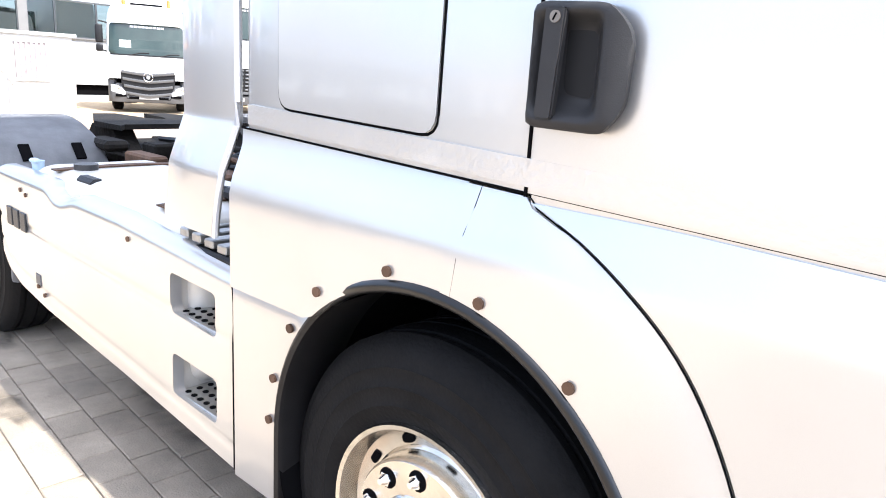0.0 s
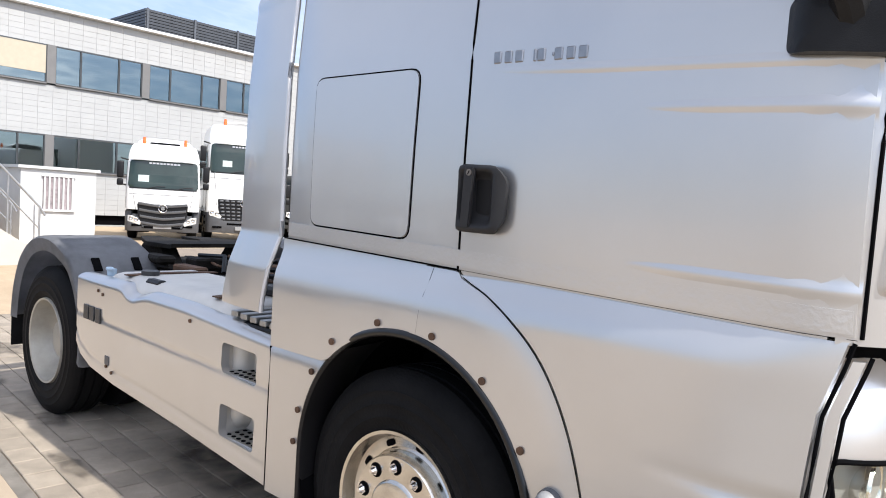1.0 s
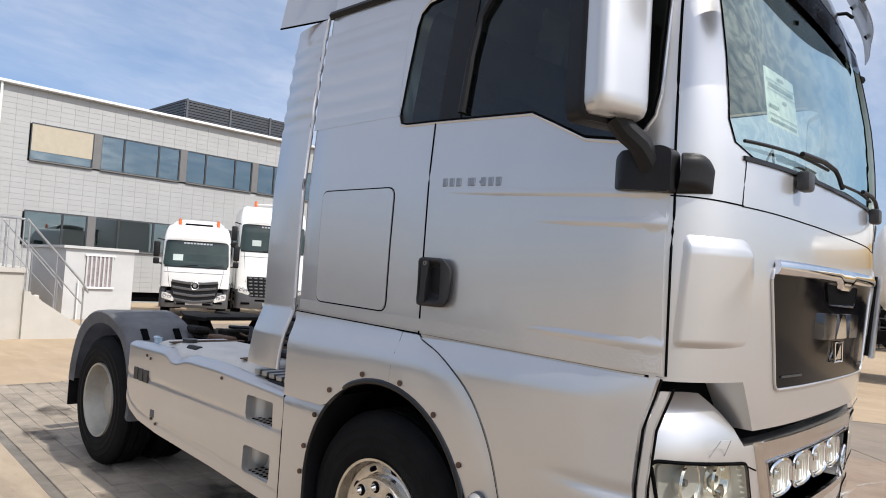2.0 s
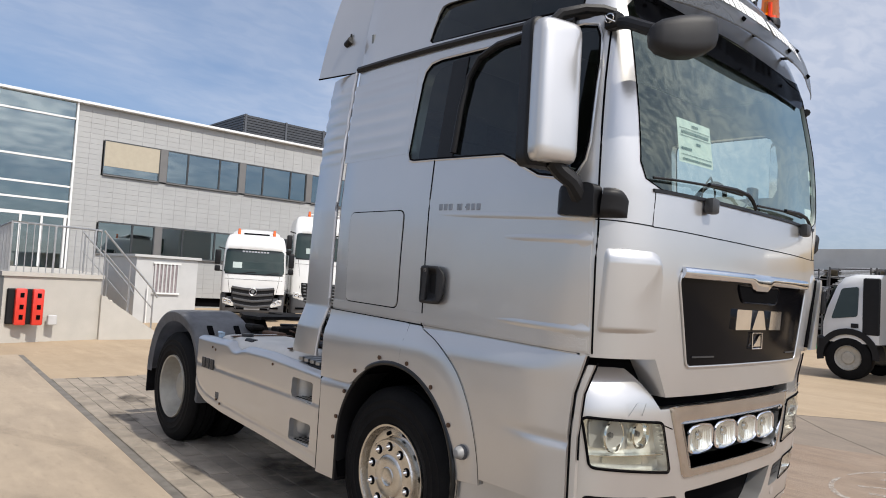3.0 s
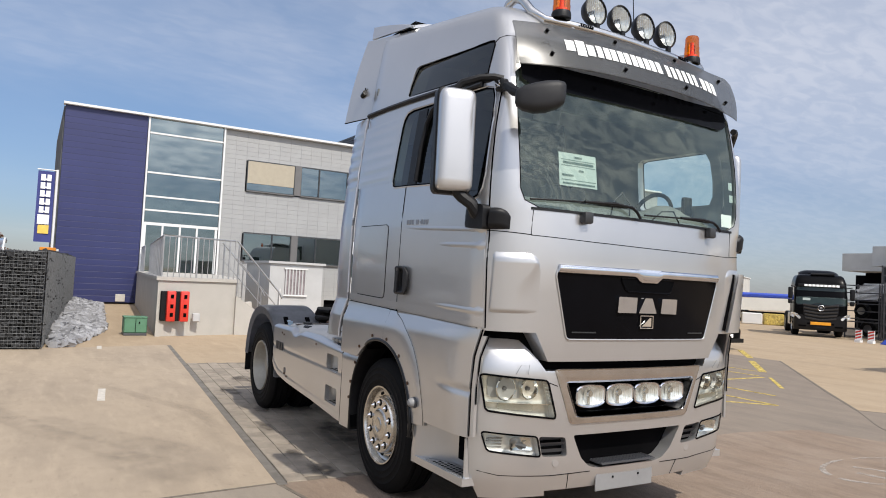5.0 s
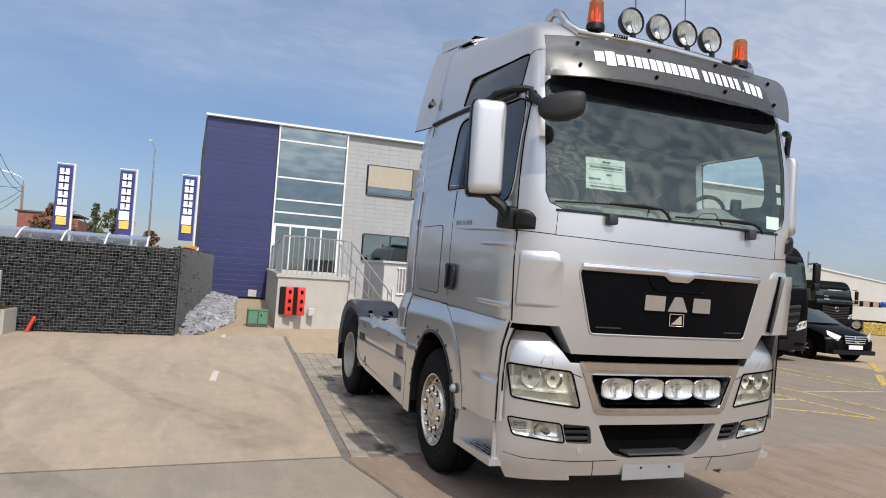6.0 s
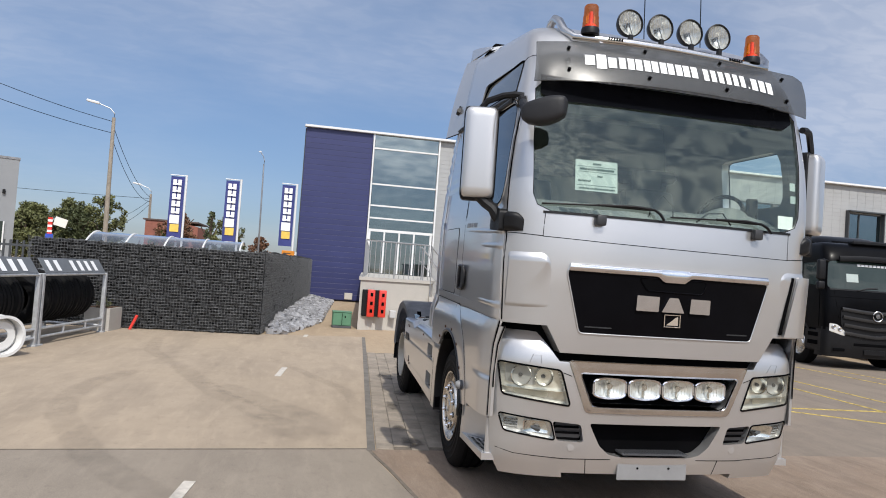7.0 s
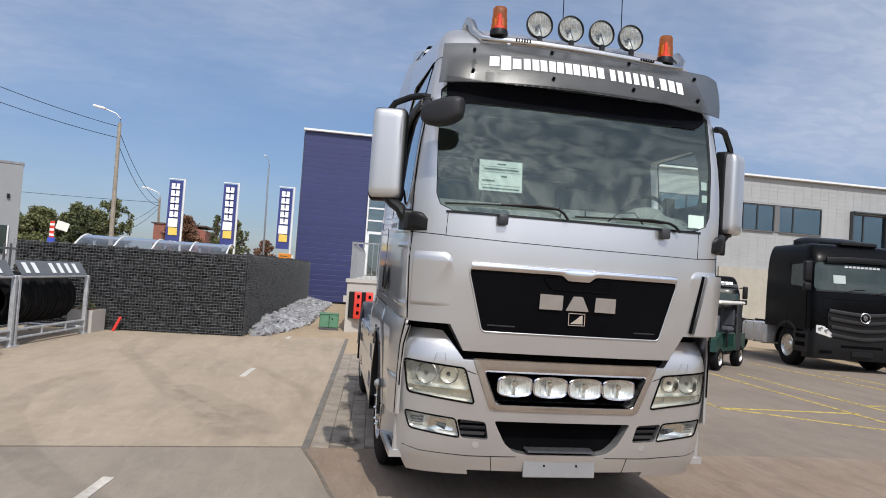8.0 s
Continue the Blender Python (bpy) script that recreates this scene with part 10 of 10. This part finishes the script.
# fence left of the gabion wall
fence = thing("fence", "dark metal bar fence on the yard's edge", "fence")
for k in range(44):
    bm = bmesh.new()
    box(bm, (-10.6, -8.2 - 0.13 * k, 0.86), (0.03, 0.04, 1.70))
    part("fence_bar", bm, FRAME_DARK, fence, "", None)
for z in (0.2, 1.6):
    bm = bmesh.new()
    box(bm, (-10.6, -11.0, z), (0.04, 5.8, 0.05))
    part("fence_rail", bm, FRAME_DARK, fence, "", None)

# grey hall behind the fence
hall = thing("grey_hall", "plain grey metal hall behind the fence", "building", at=pose(-29, -15.5, 0, 0, 0, 22))
bm = bmesh.new()
box(bm, (-4, -5.1, 2.7), (8, 10.2, 5.4))
part("hall_body", bm, pbr("light_grey_sheet", (0.26, 0.27, 0.28), 0.5, 0.1, 0.05, 1), hall, "grey sheet cladding", None)
bm = bmesh.new()
box(bm, (-4, -5.1, 5.45), (8.06, 10.26, 0.10))
part("roof_edge", bm, FENDER_GREY, hall, "", None)
bm = bmesh.new()
box(bm, (0.02, -1.6, 1.9), (0.06, 2.4, 1.3))
part("hall_window", bm, FAR_GLASS, hall, "dark window", None)
for k in range(4):
    bm = bmesh.new()
    box(bm, (0.07, -2.8 + k * 0.8, 1.9), (0.06, 0.06, 1.3))
    part("window_bar", bm, WHITE_TRIM, hall, "", None)
bm = bmesh.new()
box(bm, (0.07, -0.5, 3.9), (0.1, 0.12, 0.2), 0.02)
part("wall_lamp", bm, BLACK_PLASTIC, hall)
house = thing("brick_house", "low red brick house behind the trees", "house")
bm = bmesh.new()
prism(bm, [(-15.6, 0), (-11.4, 0), (-11.4, 4.0), (-13.0, 4.3), (-15.6, 4.3)], -62, -56, "x")
part("wall", bm, pbr("red_brick_far", (0.26, 0.10, 0.07), 0.85, 0, 0.15, 3, 0.3, 20), house, "red brick wall", None)
bm = bmesh.new()
box(bm, (-59, -13.6, 4.36), (6.2, 4.4, 0.12))
part("roof", bm, pbr("dark_roof_tile", (0.10, 0.07, 0.06), 0.8), house, "dark roof", None)

# banners
BANNER = pbr("blue_banner_cloth", (0.035, 0.045, 0.19), 0.7, 0, 0.08, 3, 0.1, 40)
BANNER_YELLOW = pbr("yellow_print", (0.75, 0.52, 0.10), 0.7)
for y0, zt in ((-7.95, 4.80), (-5.83, 4.83), (-3.60, 4.86)):
    fl = thing("banner_flag", "tall dark blue banner with white print on a white pole", "flag", "banner flags", at=pose(-23.5, y0, 0))
    bm = bmesh.new()
    grid_surface(bm, 6, 16, lambda u, v: Vector((0.03 * math.sin(3 * u + 4 * v), 0.03 + 0.53 * u, zt - 2.58 + 2.52 * v)), 0.01, (-1, 0, 0))
    cl = part("cloth", bm, BANNER, fl, "dark blue cloth")
    bm = bmesh.new()
    for k in range(5):
        z0 = zt - 1.55 + k * 0.285
        for q0, q1 in ((0.13, 0.27), (0.32, 0.45)):
            grid_surface(bm, 2, 2, lambda u, v: Vector((0.045, q0 + (q1 - q0) * u, z0 + 0.225 * v)), 0)
        grid_surface(bm, 2, 2, lambda u, v: Vector((0.045, 0.27 + 0.05 * u, z0 + 0.02 + 0.06 * v)), 0)
    part("white_print", bm, WHITE_STICKER, cl, "white lettering as plain blocks", split=True)
    bm = bmesh.new()
    grid_surface(bm, 2, 2, lambda u, v: Vector((0.05, 0.13 + 0.34 * u, zt - 2.28 + 0.30 * v)), 0)
    part("yellow_print", bm, BANNER_YELLOW, cl, "yellow emblem as a plain block")
    bm = bmesh.new()
    grid_surface(bm, 2, 2, lambda u, v: Vector((0.05, 0.10 + 0.36 * u, zt - 1.95 + 0.34 * v)), 0)
    part("emblem_print", bm, WHITE_STICKER, cl, "white emblem as a plain block")
    bm = bmesh.new()
    cyl(bm, (0, 0.62, 0), (0, 0.62, zt + 0.02), 0.045, n=12)
    tube(bm, [(0, 0.62, zt - 0.01), (0, 0.0, zt - 0.01)], 0.02, 6)
    part("pole", bm, WHITE_TRIM, fl, "white pole")

# street lighting and wires
def lamp_post(x, y, h, arm, label, wood=True):
    L = thing("street_lamp", label, "street lamp", at=pose(x, y, 0))
    bm = bmesh.new()
    cyl(bm, (0.1, 0.12, 0), (0, 0, h), 0.16 if wood else 0.07, 0.10 if wood else 0.05, n=10)
    part("post", bm, pbr("weathered_concrete_post", (0.30, 0.26, 0.21), 0.9, 0, 0.2, 3) if wood else RAIL, L, "grey post")
    if arm:
        bm = bmesh.new()
        tube(bm, [(0, 0, h - 0.1), (0, 0.03, h + 0.25), (0, -0.25 * arm, h + 0.55), (0, -0.9 * arm, h + 0.78)], 0.03, 6)
        part("arm", bm, RAIL, L, "curved steel arm")
        bm = bmesh.new()
        box(bm, (0, -1.25 * arm, h + 0.86), (0.22, 0.75 if wood else 0.2, 0.14 if wood else 0.07), 0.03, Matrix.Rotation(radians(-10 * arm), 3, "X"), seg=2)
        part("lantern", bm, WHITE_TRIM, L, "white lantern")
    return L


lamp_post(-40, -14.55, 9.7, 1, "street lamp on a tall weathered post with wires")
lamp_post(-62, -16.6, 6.9, 1, "street lamp on a post further down the street")
lamp_post(-45, -5.75, 8.4, 0.25, "slim grey street lamp on a thin post", False)
lamp_post(-85, -28.5, 6.0, 0, "distant wooden pole with wires")
def wire(a, b, sag, r=0.018):
    a, b = Vector(a), Vector(b)
    bm = bmesh.new()
    tube(bm, [a.lerp(b, t / 14) - Vector((0, 0, sag * 4 * (t / 14) * (1 - t / 14))) for t in range(15)], r, 5)
    tagged(link_mesh("overhead_wire", bm, GAP, None, 60), "black overhead wire sagging between the posts", "wire", "overhead wires")
wire((-40, -14.55, 9.45), (-30, -26.0, 12.4), 0.5)
wire((-40, -14.55, 8.75), (-30, -26.0, 11.4), 0.5)
wire((-40, -14.55, 9.2), (-62, -16.6, 6.6), 0.7)
wire((-40, -14.55, 8.4), (-62, -16.6, 6.2), 0.9)
wire((-62, -16.6, 6.5), (-60, -45, 6.7), 0.2)
wire((-62, -16.6, 6.4), (-85, -28.5, 5.6), 1.2)
wire((-62, -16.6, 6.0), (-85, -28.5, 5.2), 1.6)

# red and white signs beyond the fence
sg = thing("road_sign", "red and white striped marker sign with blue panel", "road sign", at=pose(-26, -13.0, 0))
bm = bmesh.new()
cyl(bm, (0, 0, 0), (0, 0, 2.7), 0.03, n=8)
part("sign_post", bm, RAIL, sg)
bm = bmesh.new()
box(bm, (0.04, 0.0, 2.45), (0.02, 0.18, 0.7), 0.005)
part("sign_panel", bm, RED, sg, "red panel")
bm = bmesh.new()
for k in range(3):
    box(bm, (0.055, 0.0, 2.22 + 0.22 * k), (0.01, 0.18, 0.09))
part("sign_stripe", bm, WHITE_STICKER, sg, split=True)
bm = bmesh.new()
box(bm, (0.04, 0.0, 1.98), (0.02, 0.3, 0.25))
part("blue_panel", bm, BLUE_TARP, sg)
bm = bmesh.new()
box(bm, (0.04, 0.4, 2.62), (0.02, 0.5, 0.36), 0, Matrix.Rotation(radians(-15), 3, "X"))
part("board", bm, CREAM, sg, "cream board")

# ---------------------------------------------------------------- open shed, stacked racks, far hall
shed = thing("open_shed", "long open shed with grey fascia and dark interior", "shed")
FASCIA = pbr("grey_fascia_sheet", (0.50, 0.51, 0.50), 0.6, 0, 0.12, 0.8, 0.1, 10)
bm = bmesh.new()
box(bm, (2.0, 33.5, 3.78), (30.0, 7.0, 0.92))
part("fascia", bm, FASCIA, shed, "grey roof fascia", None)
bm = bmesh.new()
box(bm, (-14.6, 38.0, 3.75), (4.8, 7.0, 0.95))
part("lower_roof", bm, FASCIA, shed, "lower grey roof", None)
# near-black walls stand in for the shade inside the shed
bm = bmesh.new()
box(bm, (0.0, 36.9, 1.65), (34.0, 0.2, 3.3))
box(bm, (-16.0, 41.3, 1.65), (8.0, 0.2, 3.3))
part("back_wall", bm, GAP, shed, "black back wall holding the shed's inner shade", None, split=True)
for k in range(6):
    bm = bmesh.new()
    box(bm, (-12.6 + k * 5.8, 30.3, 1.66), (0.16, 0.16, 3.3))
    part("shed_post", bm, FRAME_DARK, shed, "", None)


DARK_RACK = pbr("weathered_dark_rack", (0.10, 0.10, 0.105), 0.6, 0.3, 0.3, 8, 0.1, 80)


def tall_rack(at, levels, label):
    S = thing("rack_stack", label, "rack", "stacked racks", at)
    h = 0.82
    for z in range(levels):
        for x in (0, 1.5):
            for y in (0, 1.0):
                bm = bmesh.new()
                box(bm, (x, y, z * h + h / 2), (0.05, 0.05, h - 0.01))
                part("post", bm, DARK_RACK, S, "", None)
        for a, b in (((0, 0), (1.5, 0)), ((0, 1), (1.5, 1)), ((0, 0), (0, 1)), ((1.5, 0), (1.5, 1))):
            for q in (0.06, 0.40, h - 0.08):
                bm = bmesh.new()
                box(bm, ((a[0] + b[0]) / 2, (a[1] + b[1]) / 2, z * h + q), (abs(a[0] - b[0]) + 0.03, abs(a[1] - b[1]) + 0.03, 0.04))
                part("rail", bm, DARK_RACK, S, "", None)
    return S


for k, (x, y, lv) in enumerate(((-13.4, 28.6, 3), (-11.7, 28.4, 4), (-10.0, 28.6, 4), (-10.8, 26.9, 3), (-9.2, 26.9, 3), (-7.5, 27.0, 4), (-5.8, 27.0, 4), (-4.1, 27.0, 3), (-2.4, 27.0, 4), (-0.7, 27.0, 3))):
    st = tall_rack(pose(x, y, 0), lv, "stack of galvanised storage racks")
    rng = random.Random(k)
    for z in range(lv - 1):
        R = rng.uniform(0.30, 0.38)
        bm = bmesh.new()
        cx = 0.45 + 0.6 * rng.random()
        lathe(bm, [(0.0, R * 0.5), (-0.02, R * 0.62), (-0.02, R * 0.85), (0.04, R), (0.24, R), (0.28, R * 0.8), (0.28, R * 0.5)], (cx, 0.2, 0.09 + z * 0.82 + R), "y", 22)
        part("tyre", bm, RUBBER, st, "stored black tyre")
        bm = bmesh.new()
        lathe(bm, [(0.0, R * 0.52), (0.03, R * 0.45), (0.05, R * 0.15), (0.05, 0.0)], (cx, 0.2, 0.09 + z * 0.82 + R), "y", 18)
        part("rim", bm, RIM_STEEL if (z + k) % 2 else DARK_GREY, st, "grey rim")
    for j in range(14):
        bm = bmesh.new()
        x0 = rng.uniform(0.1, 0.3)
        tube(bm, [(x0, 0.05 + 0.07 * j, (lv - 1) * 0.82 + 0.12 + 0.055 * j), (x0 + 1.2, 0.05 + 0.07 * j, (lv - 1) * 0.82 + 0.12 + 0.055 * j)], 0.022, 5)
        part("loose_tube", bm, RACK, st, "loose steel tube")
for (x, y, w, m, lab) in ((-9.7, 25.9, 0.55, BLUE_TARP, "crumpled blue tarpaulin on the ground"), (-7.3, 25.9, 0.70, GREEN_TARP, "crumpled green tarpaulin on the ground")):
    bm = bmesh.new()
    rng = random.Random(int(w * 100))
    grid_surface(bm, 10, 8, lambda u, v: Vector((x + w * (u - 0.5) * 2, y + 0.7 * (v - 0.5), 0.012 + (0.28 + 0.12 * math.sin(9 * u + 3 * v)) * math.sin(math.pi * u) ** 0.5 * math.sin(math.pi * v) ** 0.5)), 0)
    tagged(link_mesh("tarpaulin", bm, m, None, 60), lab, "tarpaulin")
for x in (-11.1, -10.6):
    mb = thing("marker_board", "red and white striped marker board", "marker board", "marker boards", at=pose(x, 25.6, 0, 0, 0, 0))
    bm = bmesh.new()
    box(bm, (0, 0, 0.30), (0.26, 0.03, 0.40))
    box(bm, (0, 0, 0.05), (0.22, 0.20, 0.10))
    part("board_panel", bm, WHITE_STICKER, mb, "", None)
    for k in range(3):
        bm = bmesh.new()
        prism(bm, [(-0.12, 0.13 + 0.12 * k), (0.12, 0.21 + 0.12 * k), (0.12, 0.27 + 0.12 * k), (-0.12, 0.19 + 0.12 * k)], -0.020, -0.0155, "y")
        part("red_stripe", bm, RED, mb, "", None)
for x, y in ((-7.1, 25.8),):
    cn = thing("traffic_cone", "orange traffic cone with white bands", "traffic cone", at=pose(x, y, 0))
    bm = bmesh.new()
    cyl(bm, (0, 0, 0.03), (0, 0, 0.70), 0.14, 0.03, n=14)
    box(bm, (0, 0, 0.015), (0.36, 0.36, 0.03))
    part("cone_body", bm, RED, cn)
    bm = bmesh.new()
    cyl(bm, (0, 0, 0.35), (0, 0, 0.48), 0.094, 0.073, n=14, caps=False)
    part("cone_band", bm, WHITE_STICKER, cn)

far = thing("far_hall", "long pale warehouse far behind the yard", "building")
FARW = pbr("pale_warehouse_sheet", (0.50, 0.49, 0.46), 0.7, 0, 0.05, 0.3)
HD, HN = Vector((-0.4934, 0.8698, 0)), Vector((-0.8698, -0.4934, 0))
H0 = Vector((-64.0, 74.0, 0))
def hall_box(u0, u1, w0, w1, z0, z1):
    """A block along the hall's front: u runs along it, w goes in behind it."""
    b = bmesh.new()
    prism(b, [tuple((H0 + HD * u + HN * w).xy) for u, w in ((u0, w0), (u1, w0), (u1, w1), (u0, w1))], z0, z1, "z")
    return b
part("hall_wall", hall_box(0, 90, 0, 40, 0, 6.0), FARW, far, "pale wall", None)
part("hall_base", hall_box(0.2, 90, -0.15, -0.01, 0, 2.3), pbr("tan_base_wall", (0.30, 0.22, 0.15), 0.8), far, "brownish lower wall", None)
part("hall_annexe", hall_box(-9.0, -0.1, 3, 30, 0, 6.2), FASCIA, far, "grey annexe", None)
part("roof_edge", hall_box(-0.2, 90, -0.2, 0.3, 6.01, 6.2), WHITE_TRIM, far, "pale roof edge", None)
for k in range(6):
    part("hall_gate", hall_box(12 + 9 * k, 15 + 9 * k, -0.2, -0.16, 0, 2.2), GAP, far, "dark gate", None)
part("lamp_mast", hall_box(1.0, 1.2, 1, 1.2, 5.9, 8.2), RAIL, far, "roof lamp mast", None)
for k, (x, y) in enumerate(((-22.8, 32.9), (-21.9, 33.7), (-21.0, 34.5))):
    bm = bmesh.new()
    box(bm, (x, y, 0.34), (1.1, 0.6, 0.66), 0.04, Matrix.Rotation(radians(41), 3, "Z"))
    tagged(link_mesh("barrier_block", bm, WORN_YELLOW if k % 2 == 0 else WHITE_PAINT, None, None), "yellow concrete barrier block in the far yard" if k % 2 == 0 else "white concrete barrier block in the far yard", "barrier", "barrier blocks")
bt = thing("boat_trailer", "cream boat hull on a trailer in the far yard", "boat", at=pose(-26.5, 35.1, 0, 0, 0, 41))
bm = bmesh.new()
prism(bm, [(0.1, 0.70), (0.0, 1.50), (5.9, 1.62), (5.4, 0.85)], -0.8, 0.8, "y")
part("hull", bm, CREAM, bt, "cream hull", None)
bm = bmesh.new()
box(bm, (3.6, 0, 1.74), (3.6, 1.5, 0.3), 0.1)
part("cover", bm, BLUE_TARP, bt, "dark blue cover")
for x in (0.6, 1.5, 2.4):
    simple_wheel(bt, x, -0.8, 0.42, 0.42, 0.25, -1)
bm = bmesh.new()
box(bm, (2.8, 0, 0.62), (5.5, 0.9, 0.15))
part("trailer_frame", bm, DIRTY_FRAME, bt, "", None)

# ---------------------------------------------------------------- pieces: paving stones and cladding panels
def bevelled_block(sx, sy_, sz, b):
    """A low block with a chamfered top, as vertices and faces, top at z = 0."""
    x, y = sx / 2, sy_ / 2
    v = [(-x, -y, -sz), (x, -y, -sz), (x, y, -sz), (-x, y, -sz), (-x, -y, -b), (x, -y, -b), (x, y, -b), (-x, y, -b), (-x + b, -y + b, 0), (x - b, -y + b, 0), (x - b, y - b, 0), (-x + b, y - b, 0)]
    f = []
    for o in (0, 4):
        for i in range(4):
            j = (i + 1) % 4
            f.append((o + i, o + j, o + 4 + j, o + 4 + i))
    f.append((8, 9, 10, 11))
    return v, f


paving = thing("paving", "grey concrete block paving beside the slab", "paving", kind="structure")
bm = bmesh.new()
prism(bm, [(-0.36, -1.72), (-7.6, -1.16), (-7.6, 1.0), (-0.36, 1.0)], -0.05, 0.004, "z")
part("paving_bed", bm, JOINT, paving, "dark sandy joints", None)
PV, PF = bevelled_block(0.216, 0.161, 0.03, 0.004)
pm = bpy.data.meshes.new("paving_stone")
pm.from_pydata(PV, [], PF)
pm.materials.append(PAVER)
rng = random.Random(8)
jv, jf = [], []
count = 0
ux, uy = Vector((-0.997, 0.0772)), Vector((0.0772, 0.997))
for r in range(17):
    for c in range(34):
        o = Vector((-0.46, -1.63)) + ux * (c * 0.220 + (0.11 if r % 2 else 0)) + uy * (r * 0.165)
        if o.x < -7.5 or o.x > -0.40:
            continue
        z = 0.014 + rng.uniform(-0.003, 0.003)
        tilt = (rng.uniform(-0.012, 0.012), rng.uniform(-0.012, 0.012))
        if count < 300 and r < 9:
            ob = new("paving_stone", pm)
            ob.parent = paving
            ob.location = (o.x, o.y, z)
            ob.rotation_euler = (tilt[0], tilt[1], math.atan2(ux.y, ux.x))
            count += 1
        else:
            k = len(jv)
            for v in PV:
                q = ux * v[0] + uy * v[1]
                jv.append((o.x + q.x, o.y + q.y, z + v[2] + tilt[0] * v[1]))
            jf += [tuple(k + i for i in f) for f in PF]
raw_mesh("paving_stone", jv, jf, PAVER_JOINED, paving, "grey concrete paving stones")

CW, CH = 0.50, 0.205
CV, CF = bevelled_block(CH - 0.008, CW - 0.008, 0.030, 0.002)
cm = bpy.data.meshes.new("cladding_panel")
cm.from_pydata([(z, y, x) for x, y, z in CV], [], CF)
cm.materials.append(CLAD)
jv, jf = [], []
count = 0
nrow = int(7.86 / CH)
for r in range(nrow):
    z0 = 0.02 + r * CH
    y = 3.46
    while y < 30.4:
        y0, y1 = max(y, 3.46), min(y + CW, 30.5)
        # clip against the openings
        for a, b, c, d in STRIPS + [(18.3, 30.5, 0.0, 3.12)]:
            if z0 + CH * 0.5 > c and z0 + CH * 0.5 < d:
                if y0 < a < y1:
                    y1 = a
                elif y0 < b < y1:
                    y0 = b
                elif y0 >= a and y1 <= b:
                    y1 = y0
        if y1 - y0 > 0.06:
            full = abs((y1 - y0) - CW) < 1e-3
            if full and count < 300 and 3.4 < y < 9.5:
                ob = new("cladding_panel", cm)
                ob.parent = office
                ob.location = (BX - 0.042, (y0 + y1) / 2, z0 + CH / 2)
                count += 1
            else:
                k = len(jv)
                sc = (y1 - y0 - 0.008) / (CW - 0.008)
                for x, yy, zz in CV:
                    jv.append((BX - 0.042 + zz, (y0 + y1) / 2 + yy * sc, z0 + CH / 2 + x))
                jf += [tuple(k + i for i in f) for f in CF]
        y += CW
raw_mesh("cladding_panel", jv, jf, CLAD_JOINED, office, "pale grey cladding panels")
